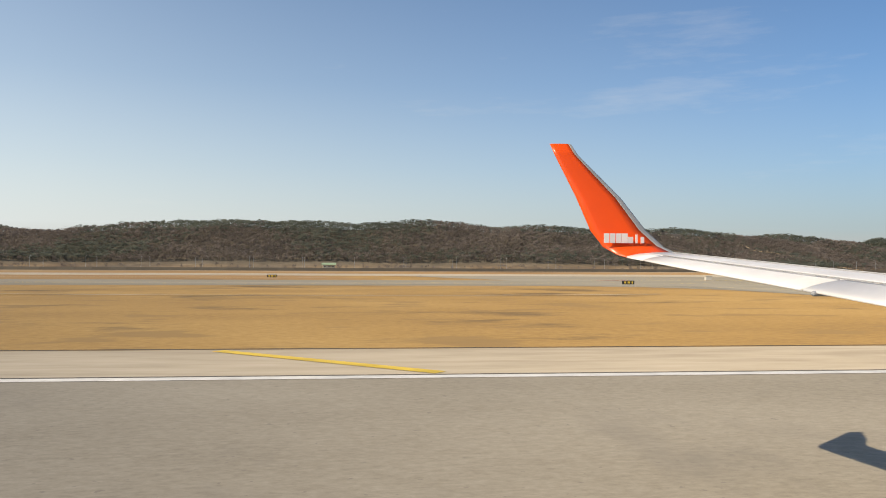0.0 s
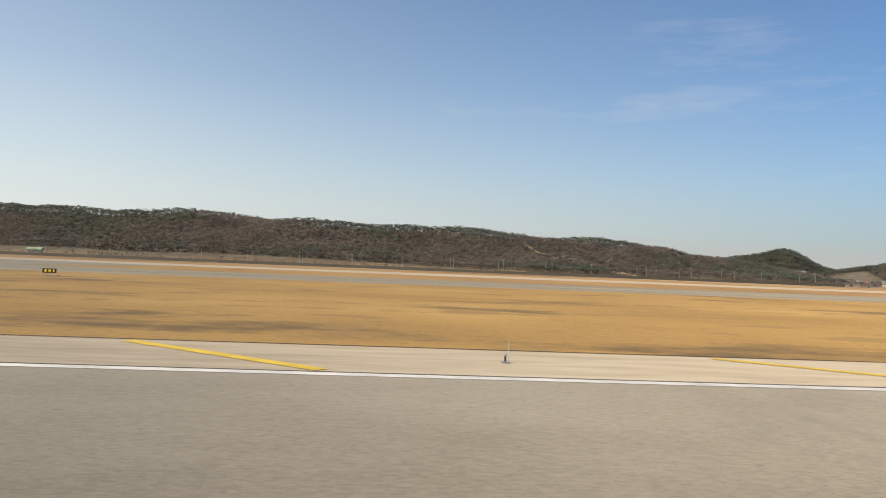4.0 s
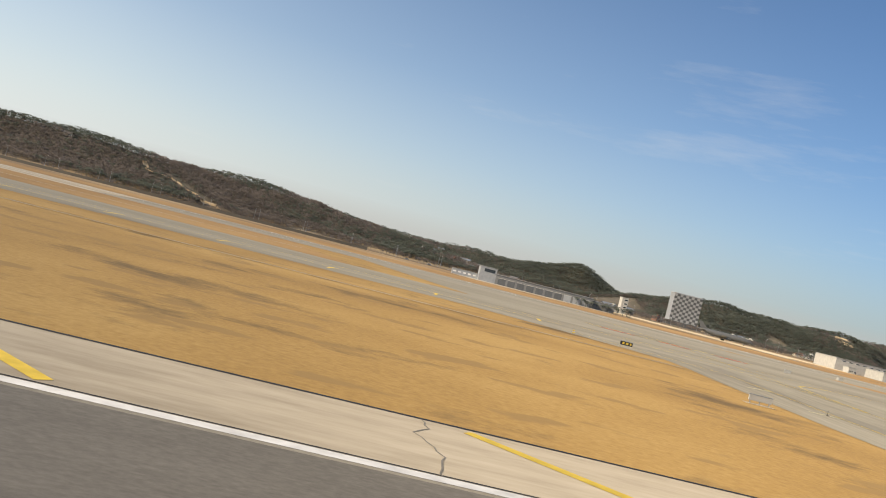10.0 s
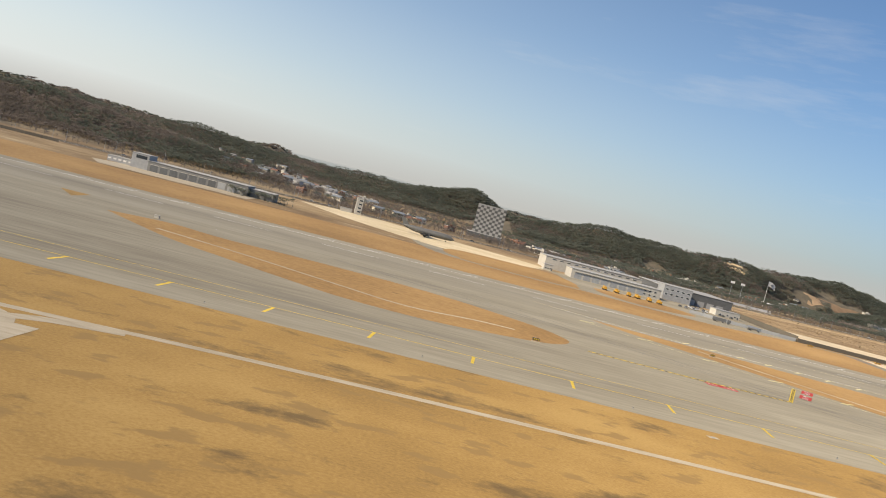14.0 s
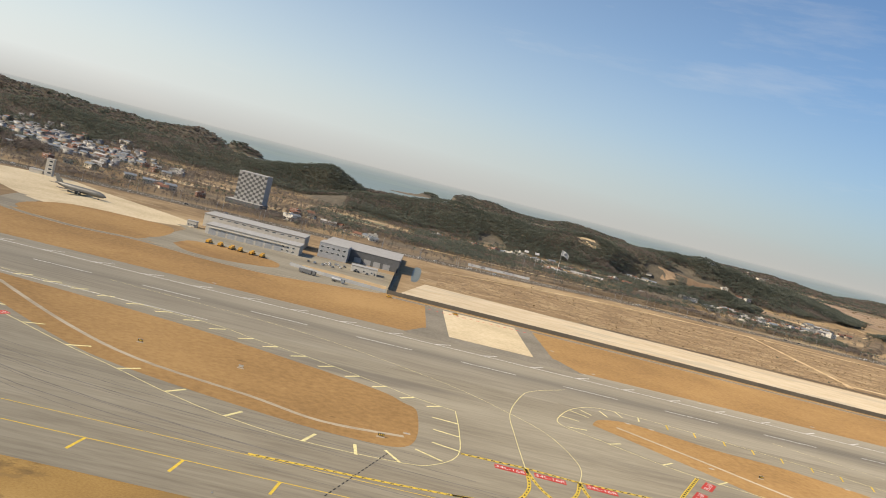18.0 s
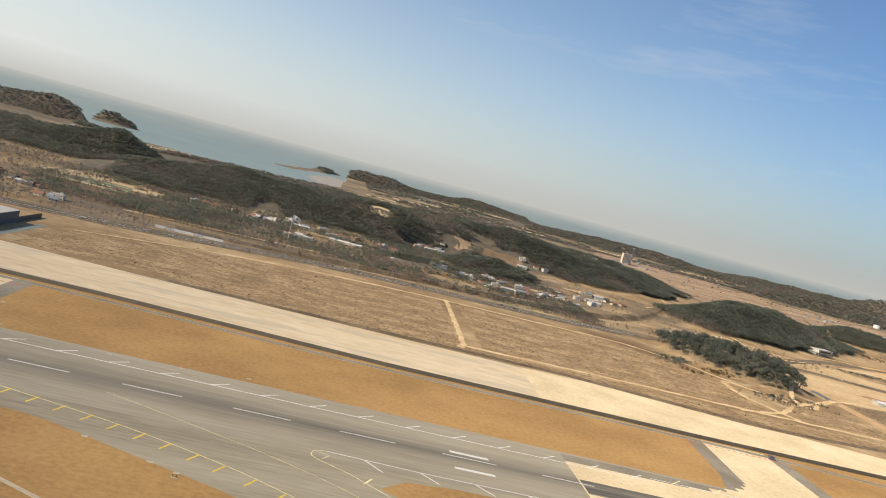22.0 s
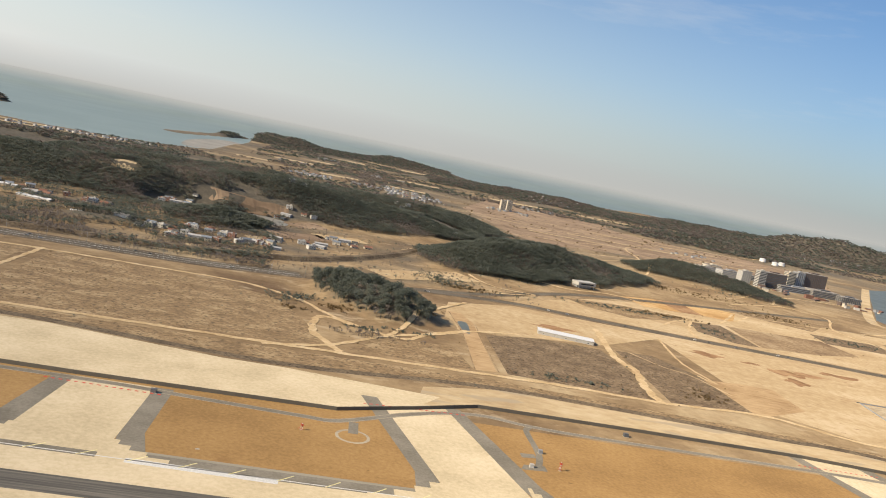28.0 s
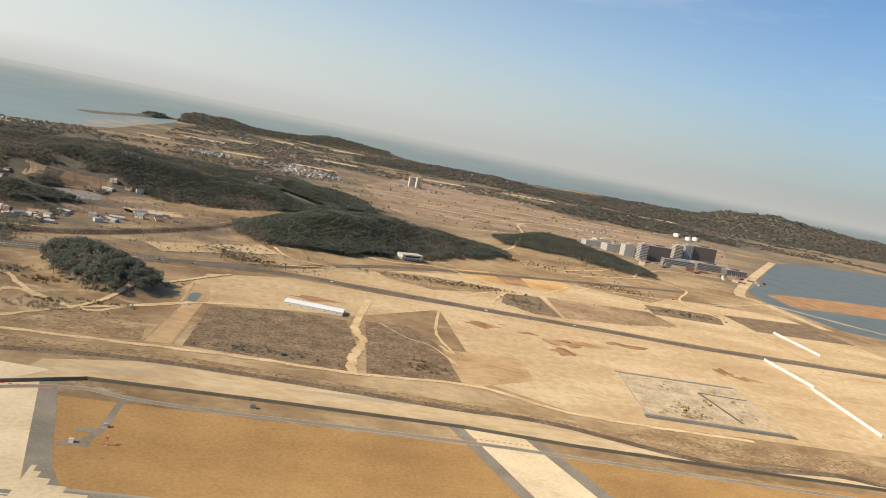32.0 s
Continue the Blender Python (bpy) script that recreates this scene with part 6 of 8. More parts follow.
# brush and bare trees along the highway, behind the airfield and round the village
X, Y, U = scatter(-900, 2300, 700, 1120, 7.0, 31)
hy = np.interp(X, [p.x for p in HIGHWAY], [p.y for p in HIGHWAY])
keep = ((Y > hy + 18) & (Y < hy + 60) & (U < 0.22) & (hill_height(X, Y) < 3)) | ((Y < hy - 17) & (Y > hy - 34) & (U < 0.35) & (X > 1420) & (X < 1800)) | ((Y > hy + 60) & (Y < hy + 150) & (U < 0.12) & (hill_height(X, Y) < 3))
wood("roadside_brush", X[keep], Y[keep], M_BARE, "leafless brown roadside trees and brush", BARE, (0.45, 0.9), 32)
X, Y, U = scatter(900, 2500, 960, 1560, 9.0, 33)
keep = (hill_height(X, Y) < 3) & (U < 0.13) & (Y > np.interp(X, [p.x for p in HIGHWAY], [p.y for p in HIGHWAY]) + 40)
wood("village_trees", X[keep], Y[keep], M_BARE, "bare winter trees among village plots", BARE, (0.5, 0.9), 34)
keep2 = (hill_height(X, Y) < 3) & (U > 0.955) & (Y > np.interp(X, [p.x for p in HIGHWAY], [p.y for p in HIGHWAY]) + 30)
wood("village_pines", X[keep2], Y[keep2], M_PINE, "dark pines among village plots", PINE, (0.7, 1.1), 35)
for cx, cy, rx, ry, n, sd in ((960, 650, 26, 12, 70, 41), (1020, 880, 60, 20, 120, 42), (1250, 960, 60, 18, 90, 43), (2115, 905, 20, 14, 26, 44), (2210, 800, 40, 8, 40, 45), (2345, 1215, 40, 40, 160, 46), (1330, 1120, 60, 40, 150, 47), (1480, 1230, 90, 40, 160, 48)):
    r = np.random.RandomState(sd)
    X, Y = cx + r.normal(size=n) * rx * 0.6, cy + r.normal(size=n) * ry * 0.6
    wood("tree_clump", X, Y, M_PINE if sd in (41, 46, 44) else M_BARE, "small clump of trees by the road", PINE if sd in (41, 46, 44) else BARE, (0.5, 1.0), sd)
X, Y, U = scatter(1430, 3500, 690, 1500, 6.0, 36)
keep = (hill_height(X, Y) < 2) & (U < 0.008 + 0.025 * wave(X, Y, 47.0)) & ((X < 2320) & (Y < 950) | (X > 2340) & (X < 2625) & (Y < 930) | (X > 2560) & (Y > 1130))
wood("field_scrub", X[keep], Y[keep], M_REED, "dry brown scrub tufts in the fields", BUSH, (0.35, 0.9), 37)
for sd, (x0, x1, y0, y1) in ((71, (1440, 1818, 705, 920)), (72, (1852, 2140, 722, 930)), (73, (2348, 2500, 748, 915)), (74, (2522, 2608, 745, 925)), (75, (2185, 2300, 742, 800)), (76, (1570, 2640, 694, 700))):
    X, Y, U = scatter(x0, x1, y0, y1, 5.0, sd)
    keep = (hill_height(X, Y) < 2) & (U < (0.34 if sd in (73, 74) else 0.10) + 0.22 * wave(X, Y, 27.0))
    wood("field_scrub", X[keep], Y[keep], M_REED, "low dry brown brush covering a winter field", BUSH, (0.2, 0.62), sd)
X, Y, U = scatter(1430, 3050, 655, 1110, 7.0, 38)
keep = (hill_height(X, Y) < 2) & (U < 0.003 + 0.012 * wave(X, Y, 43.0)) & ((X < 2300) & (Y > 690) | (X > 2345) & (X < 2625) & (Y > 735) & (Y < 930) | (Y > 660) & (Y < 712) & (X < 2700))
wood("dark_scrub", X[keep], Y[keep], M_PINE, "small dark evergreen bushes in the fields", BUSH, (0.4, 1.0), 39)
for cx, cy, rx, ry, n, sd in ((2135, 935, 26, 16, 60, 51), (2175, 905, 20, 12, 40, 52), (2240, 905, 34, 10, 50, 53), (2290, 960, 16, 20, 40, 54), (2205, 830, 20, 5, 22, 55), (2130, 872, 16, 5, 16, 56), (2250, 845, 26, 5, 24, 57), (2380, 1190, 40, 22, 90, 58), (2660, 1260, 90, 16, 110, 59), (2740, 1275, 60, 12, 70, 60), (2800, 1200, 30, 40, 50, 61), (3080, 1490, 80, 30, 90, 62), (3140, 1330, 60, 20, 60, 63), (3000, 1640, 120, 40, 120, 64), (3150, 1760, 120, 50, 120, 65), (2900, 1640, 60, 40, 60, 66), (2420, 760, 50, 10, 40, 67), (2570, 780, 30, 20, 30, 68)):
    r = np.random.RandomState(sd)
    wood("scrub_clump", cx + r.normal(size=n) * rx * 0.55, cy + r.normal(size=n) * ry * 0.55, M_PINE if sd % 2 else M_REED, "clump of scrub beside the dirt tracks", BUSH, (0.7, 2.0), sd)


# ---------------------------------------------------------------- buildings
def gable(w, d, h, rise_):
    """A gabled roof with eaves, as one closed mesh over a w by d plan at height h."""
    bm = bmesh.new()
    e, t = 0.5, 0.25
    rows = []
    for x in (-w / 2 - e, w / 2 + e):
        rows.append([bm.verts.new(p) for p in ((x, -d / 2 - e, h - 0.2), (x, 0, h + rise_), (x, d / 2 + e, h - 0.2), (x, d / 2 + e, h - 0.2 + t), (x, 0, h + rise_ + t), (x, -d / 2 - e, h - 0.2 + t))])
    a, c = rows
    for i in range(6):
        j = (i + 1) % 6
        bm.faces.new((a[i], a[j], c[j], c[i]))
    bm.faces.new(a[::-1])
    bm.faces.new(c)
    bmesh.ops.recalc_face_normals(bm, faces=bm.faces)
    return bm


def window_parts(parent, x, y, z, w, h, depth=0.12, along='x'):
    sx, sy = (w, depth) if along == 'x' else (depth, w)
    win = bxp("window", parent, M_WHITEP, x, y, z, sx, sy, h)
    k = 0.03
    bxp("pane", win, M_GLASS, x - (k if along != 'x' and x < 0 else -k if along != 'x' else 0), y - (k if along == 'x' and y < 0 else -k if along == 'x' else 0), z, sx * (0.86 if along == 'x' else 1), sy * (0.86 if along != 'x' else 1), h * 0.82)
    return win


def house(wall, roof, w, d, h, rise_, flat=False, label="", storeys=1):
    e = thing("house", label, "house", group="village houses")
    bxp("wall", e, wall, 0, 0, h / 2 - 0.3, w, d, h + 0.6)
    if flat:
        bxp("roof", e, roof, 0, 0, h + 0.15, w + 0.5, d + 0.5, 0.3, 0.05)
        bxp("parapet", e, wall, 0, -d / 2, h + 0.55, w + 0.4, 0.2, 0.6)
        bxp("rooftop_hut", e, wall, w * 0.2, d * 0.1, h + 1.3, w * 0.25, d * 0.3, 2.0)
    else:
        part("roof", gable(w, d, h, rise_), roof, e)
    for s in range(storeys):
        for k in range(2 + int(w > 11)):
            window_parts(e, -w / 2 + w * (k + 0.7) / (2.4 + int(w > 11)), -d / 2 - 0.02, 1.5 + 2.9 * s, 1.7, 1.3)
    bxp("door", e, M_WALLD, w * 0.38, -d / 2 - 0.03, 1.0, 1.0, 0.1, 2.0)
    return e


HOUSES = [
    house(M_WALLW, M_ROOFB, 12, 8, 3.2, 2.2, label="white single-storey house with a blue-grey gabled roof"),
    house(M_CREAM, M_ROOFR, 11, 8, 3.2, 2.4, label="cream house with a red-brown gabled roof"),
    house(M_WALLW, M_ROOFO, 10, 9, 3.0, 2.0, label="white cottage with a dark gabled roof"),
    house(M_WALLW, M_ROOFG, 13, 10, 6.2, 0, True, "white two-storey flat-roofed house", 2),
    house(M_BRICK, M_ROOFG, 11, 9, 6.2, 0, True, "red brick two-storey house with a flat roof", 2),
    house(M_WALLG, M_ROOFG, 22, 10, 4.2, 1.4, label="long grey shed with a pale metal roof"),
    house(M_CREAM, M_ROOFB, 14, 9, 6.0, 2.0, label="cream two-storey house with a blue-grey roof", storeys=2),
]
rng = random.Random(11)
first = set()


def place_house(x, y, kind=None, turn=None):
    k = rng.randrange(len(HOUSES)) if kind is None else kind
    t = rng.uniform(-35, 35) if turn is None else turn
    m = pose(x, y, float(land(x, y)) - 0.2, 0, 0, t)
    if k not in first:
        first.add(k)
        HOUSES[k].matrix_world = m
    else:
        copy_thing(HOUSES[k], m)


CLUSTERS = [  # middle, half spread, count
    (480, 1420, 160, 90, 22), (720, 1350, 150, 110, 34), (930, 1280, 110, 90, 24), (900, 1050, 110, 50, 10), (1080, 1000, 70, 30, 8), (1300, 1010, 60, 30, 7), (1240, 1120, 70, 50, 8),
    (1476, 1366, 30, 24, 5), (1556, 1354, 40, 30, 8), (1640, 1400, 40, 30, 7), (1740, 1370, 60, 30, 9), (1646, 1220, 30, 30, 7), (1770, 1370, 30, 20, 5), (1880, 1250, 36, 20, 8), (1960, 1300, 30, 18, 8), (2100, 1620, 40, 20, 8), (1900, 1235, 60, 26, 12), (1960, 1200, 40, 20, 7), (2040, 1260, 50, 35, 12), (2110, 1330, 50, 30, 10), (2200, 1420, 40, 30, 9),
    (1875, 1560, 30, 40, 9), (2060, 1760, 40, 30, 7), (2430, 1830, 50, 30, 9),
]
FAR_CLUSTERS = [(2090, 3040, 80, 70, 24), (2290, 3030, 60, 60, 12), (2440, 3000, 70, 200, 34), (2540, 2960, 40, 120, 14), (2430, 3780, 80, 80, 10), (1160, 2800, 90, 40, 14), (1320, 2890, 120, 40, 30), (1480, 2960, 60, 40, 14), (850, 2800, 110, 110, 26), (1000, 2620, 100, 60, 14), (2880, 3190, 90, 80, 14), (3110, 3640, 110, 80, 12), (3430, 4400, 160, 100, 14), (3890, 4480, 110, 60, 16), (4320, 5000, 200, 100, 10), (4150, 3600, 260, 140, 20), (3480, 2720, 110, 70, 8), (1610, 2080, 36, 60, 9), (2000, 3700, 80, 80, 6), (2150, 4500, 60, 90, 8), (5000, 4050, 240, 60, 12), (2330, 2000, 30, 30, 5)]
for cx, cy, rx, ry, n in CLUSTERS:
    for _ in range(n):
        x, y = cx + rng.uniform(-rx, rx), cy + rng.uniform(-ry, ry)
        place_house(x, y)


def far_village(material, roof, share, seed):
    """Houses of the far villages, with walls and gabled roofs, joined as the camera never comes near."""
    r = random.Random(seed)
    wv, wf, rv, rf = [], [], [], []
    for cx, cy, rx, ry, n in FAR_CLUSTERS:
        for _ in range(max(1, int(n * share))):
            x, y, t = cx + r.uniform(-rx, rx), cy + r.uniform(-ry, ry), radians(r.uniform(-40, 40))
            w, d, h = r.uniform(7, 13), r.uniform(6, 9), r.choice((3, 3, 3.5, 4, 6, 7))
            c, s_, z = math.cos(t), math.sin(t), float(land(x, y))
            k = len(wv)
            for zz in (z - 1, z + h):
                for sx, sy in ((-1, -1), (1, -1), (1, 1), (-1, 1)):
                    wv.append((x + (sx * w * c - sy * d * s_) / 2, y + (sx * w * s_ + sy * d * c) / 2, zz))
            wf += [(k + a, k + (a + 1) % 4, k + 4 + (a + 1) % 4, k + 4 + a) for a in range(4)] + [(k + 4, k + 5, k + 6, k + 7)]
            k = len(rv)
            for sx, sy, up in ((-1, -1, 0), (1, -1, 0), (1, 0, 1), (-1, 0, 1), (1, 1, 0), (-1, 1, 0)):
                rv.append((x + (sx * (w + 1) * c - sy * (d + 1) * s_) / 2, y + (sx * (w + 1) * s_ + sy * (d + 1) * c) / 2, z + h + 0.05 + up * d * 0.22))
            rf += [(k, k + 1, k + 2, k + 3), (k + 3, k + 2, k + 4, k + 5)]
    tagged(raw_mesh("far_houses", wv, wf, material), "small far village houses near the coast", "houses", kind="stuff")
    tagged(raw_mesh("far_roofs", rv, rf, roof), "roofs of the far village houses", "roofs", kind="stuff")


M_FARWALL = plain("weathered_plaster", (0.33, 0.30, 0.26), 0.85, 0, 0.15, 0.1)
M_FARROOF = plain("weathered_grey_roof", (0.27, 0.26, 0.25), 0.85, 0, 0.15, 0.1)
FAR_CLUSTERS += [(600, 1500, 130, 70, 40), (740, 1560, 140, 60, 44), (820, 1420, 120, 70, 34), (660, 1400, 120, 60, 26), (905, 1130, 80, 36, 14), (960, 1330, 70, 50, 16)]
for m_, r_, sh, sd in ((M_WALLW, M_FARROOF, 0.18, 1), (M_FARWALL, M_ROOFB, 0.6, 2), (M_FARWALL, M_ROOFR, 0.2, 3), (M_WALLG, M_FARROOF, 0.8, 4)):
    far_village(m_, r_, sh, sd)
for k in range(len(HOUSES)):
    if k not in first:
        place_house(1500 + 30 * k, 1330, k)

M_FSGREY = plain("mid_grey_cladding", (0.24, 0.24, 0.235), 0.7, 0, 0.08, 0.4)
# fire station with a row of engine doors
fs = thing("fire_station", "long grey fire station with engine bays and a white corner tower", "building", 858, 655, 0, -3)
bxp("hall", fs, M_FSGREY, 52, 10, 4.0, 84, 22, 8.0)
bxp("roof", fs, M_ROOFG, 52, 10, 8.15, 85, 23, 0.35, 0.05)
bxp("tower", fs, M_WALLG, 4, 8, 6.0, 14, 18, 12.0)
bxp("tower_roof", fs, M_ROOFG, 4, 8, 12.15, 14.6, 18.6, 0.3, 0.05)
bxp("tower_glazing", fs, M_GLASS, 5, -1.06, 9.4, 9, 0.15, 2.6)
bxp("side_wing", fs, M_WALLG, -14, 12, 2.2, 22, 12, 4.4)
bxp("side_wing_roof", fs, M_ROOFG, -14, 12, 4.55, 22.6, 12.6, 0.3, 0.05)
bxp("end_block", fs, M_FSGREY, 104, 14, 3.2, 20, 20, 6.4)
bxp("end_block_roof", fs, M_ROOFG, 104, 14, 6.55, 20.6, 20.6, 0.3, 0.05)
for k in range(10):
    d = bxp("engine_door", fs, M_WALLD if k < 7 else M_WALLG, 16.5 + 8.0 * k, -1.06, 2.7, 6.2, 0.15, 5.2)
    bxp("door_frame", d, M_WALLW, 16.5 + 8.0 * k, -1.02, 5.5, 6.8, 0.16, 0.35)
for k in range(5):
    window_parts(fs, -23 + 4.2 * k, 5.9, 2.4, 2.4, 1.3)

# white marker tower beside the highway
wt = thing("watch_tower", "slim white tower with stacked dark windows", "tower", 1032, 818, 0, 6)
bxp("wall", wt, M_WALLW, 0, 0, 8.5, 7, 7, 17, 0.1)
bxp("roof", wt, M_ROOFG, 0, 0, 17.2, 7.6, 7.6, 0.4, 0.05)
for k in range(4):
    window_parts(wt, 0.9, -3.52, 3.2 + 3.8 * k, 4.2, 1.9)
bxp("annex", wt, M_WALLW, -12, 1, 1.8, 12, 8, 3.6)
bxp("annex_roof", wt, M_ROOFG, -12, 1, 3.75, 12.5, 8.5, 0.3, 0.05)

# chequered block
cb = thing("chequered_tower_block", "tall grey block with a chequered window facade", "building", 1170, 1040, 0, -7)
bxp("wall", cb, M_WALLG, 19, 11, 21.5, 38, 22, 43)
bxp("roof", cb, M_ROOFG, 19, 11, 43.3, 38.6, 22.6, 0.6, 0.1)
bxp("podium", cb, M_WALLD, 17, 4, 3, 46, 34, 6)
bxp("podium_roof", cb, M_ROOFG, 17, 4, 6.15, 46.6, 34.6, 0.3, 0.05)
M_PANELD = plain("dark_facade_panel", (0.10, 0.10, 0.10), 0.5, 0, 0.08)
M_PANELL = plain("light_facade_panel", (0.36, 0.355, 0.34), 0.6, 0, 0.06)
for r_ in range(11):
    for c_ in range(10):
        bxp("facade_panel", cb, M_PANELD if (r_ + c_) % 2 else M_PANELL, 1.9 + 3.8 * c_, -0.10, 8.2 + 3.25 * r_, 3.75, 0.24, 3.2)

# maintenance base: two long white halls and a dark hall
mb = thing("maintenance_hall", "long white maintenance hall with a row of grey doors", "building", 1229, 672, 0, 0)
bxp("wall", mb, M_WALLW, 40, 13, 4, 80, 26, 8)
bxp("roof", mb, M_ROOFG, 40, 13, 8.2, 81, 27, 0.4, 0.08)
bxp("canopy", mb, M_WALLW, 36, -0.5, 6.0, 66, 1.0, 0.3, 0.05)
for k in range(8):
    bxp("roller_door", mb, M_WALLG, 6 + 8 * k, -0.06, 2.6, 6.2, 0.16, 5.0)
for k in range(3):
    window_parts(mb, 66 + 4.5 * k, -0.04, 5.2, 2.2, 1.4)
    window_parts(mb, 66 + 4.5 * k, -0.04, 2.0, 2.2, 1.4)
m2 = thing("maintenance_hall", "tall pale hall behind the white maintenance hall", "building", 1214, 722, 0, 0)
bxp("wall", m2, M_WALLW, 46, 18, 5.5, 92, 36, 11)
bxp("roof", m2, M_ROOFG, 46, 18, 11.2, 93, 37, 0.4, 0.08)
for k in range(12):
    window_parts(m2, 8 + 7 * k, -0.04, 9.2, 4.5, 1.0)
m3 = thing("dark_hall", "dark grey hall with a pale flat roof", "building", 1322, 716, 0, -2)
bxp("wall", m3, M_WALLD, 36, 44, 5.5, 72, 70, 11)
bxp("roof", m3, M_ROOFG, 36, 44, 11.25, 73, 71, 0.5, 0.1)
bxp("office_block", m3, M_WALLG, 13, 0, 6.5, 26, 24, 13)
bxp("office_roof", m3, M_ROOFG, 13, 0, 13.2, 26.6, 24.6, 0.4, 0.08)
for k in range(4):
    bxp("loading_door", m3, M_WALLG, 34 + 9 * k, 8.93, 2.5, 6.4, 0.16, 5.0)
for k in range(5):
    window_parts(m3, 2.8 + 5.0 * k, -12.04, 9.6, 3.0, 1.6)
    window_parts(m3, 2.8 + 5.0 * k, -12.04, 5.4, 3.0, 1.6)
for x, y, w, d_, h in ((1366, 668, 22, 12, 5), (1355, 800, 18, 10, 5), (1212, 740 - 45, 8, 8, 5)):
    e = thing("site_office", "small white flat-roofed site office", "building", x, y, 0, 3, "site offices")
    bxp("wall", e, M_WALLW, 0, 0, h / 2, w, d_, h)
    bxp("roof", e, M_ROOFG, 0, 0, h + 0.15, w + 0.6, d_ + 0.6, 0.3, 0.05)
    for k in range(3):
        window_parts(e, -w * 0.3 + w * 0.3 * k, -d_ / 2 - 0.04, 1.9, 1.6, 1.3)
    bxp("door", e, M_WALLD, w * 0.42, -d_ / 2 - 0.04, 1.1, 1.1, 0.1, 2.2)

# house on the hill foot, greenhouses, white shed
wh = thing("white_villa", "white modern two-storey building on stilts by the wood", "building", 2640, 1418, float(land(2640, 1418)), 22)
bxp("lower_wall", wh, M_WALLG, 0, 3, 2.6, 34, 14, 5.2)
bxp("upper_wall", wh, M_WALLW, 2, 0, 8, 42, 20, 6)
bxp("roof", wh, M_WALLW, 2, 0, 11.3, 43, 21, 0.6, 0.1)
bxp("glazing", wh, M_GLASS, 2, -10.05, 8, 30, 0.15, 2.8)
for k in range(5):
    bxp("stilt", wh, M_WALLW, -16 + 9 * k, -8.5, 2.5, 0.8, 0.8, 5)
for x, y, w, d_, t in ((1627, 1392, 52, 9, -8), (1708, 1310, 54, 16, -12), (1795, 1245, 30, 10, 5), (2468, 958, 71, 20, -11)):
    e = thing("long_shed", "long low shed with a white roof", "shed", x, y, 0.1, t, "long white sheds")
    eave = 2.8 if w < 60 else 4.6
    bxp("wall", e, M_WALLW, 0, 0, eave / 2, w, d_, eave)
    part("roof", gable(w, d_, eave, 1.2), M_WHITEP, e)
    for k in range(5):
        window_parts(e, -w * 0.4 + w * 0.2 * k, -d_ / 2 - 0.04, 1.6, 2.0, 1.0)
for x, y in ((2868, 3200), (2905, 3250)):
    e = thing("apartment_tower", "pale apartment tower far off on the plain", "apartment block", x, y, 0, 10, "far apartment towers")
    bxp("wall", e, M_CREAM, 0, 0, 21, 22, 16, 42)
    bxp("roof", e, M_ROOFG, 0, 0, 42.4, 22.5, 16.5, 0.8)
    for r_ in range(10):
        for c_ in range(4):
            bxp("window", e, M_GLASS, -8.1 + 5.4 * c_, -8.05, 4 + 3.9 * r_, 4.0, 0.15, 1.8)
M_RESORT = plain("raw_concrete_wall", (0.36, 0.325, 0.28), 0.85, 0, 0.18, 0.15)
M_BLIND = plain("dark_window_band", (0.10, 0.10, 0.10), 0.5, 0, 0.1, 0.3)
M_UMBER = plain("umber_cladding", (0.17, 0.125, 0.105), 0.7, 0, 0.14, 0.2)


def hotel_block(x, y, w, d_, h, wall, trim, style, label):
    """A large block: floor bands round it, or upright fins over its two seaward faces."""
    e = thing("resort_block", label, "building", x, y, float(land(x, y)), 8, "resort blocks")
    bxp("wall", e, wall, 0, 0, h / 2, w, d_, h)
    bxp("roof", e, M_RESORT, 0, 0, h + 0.4, w + 0.6, d_ + 0.6, 0.8)
    bxp("plant_room", e, wall, w * 0.12, d_ * 0.1, h + 2.2, w * 0.35, d_ * 0.4, 2.8)
    if style == "bands":
        for r_ in range(int(h // 4.4)):
            bxp("window_band", e, trim, 0, 0, 3.0 + 4.4 * r_, w + 0.5, d_ + 0.5, 2.0)
    else:
        for k in range(int(w // 7)):
            bxp("fin", e, trim, -w / 2 + 3.5 + 7 * k, -d_ / 2 - 0.2, h / 2, 1.1, 0.5, h * 0.94)
        for k in range(int(d_ // 7)):
            bxp("fin", e, trim, -w / 2 - 0.2, -d_ / 2 + 3.5 + 7 * k, h / 2, 0.5, 1.1, h * 0.94)


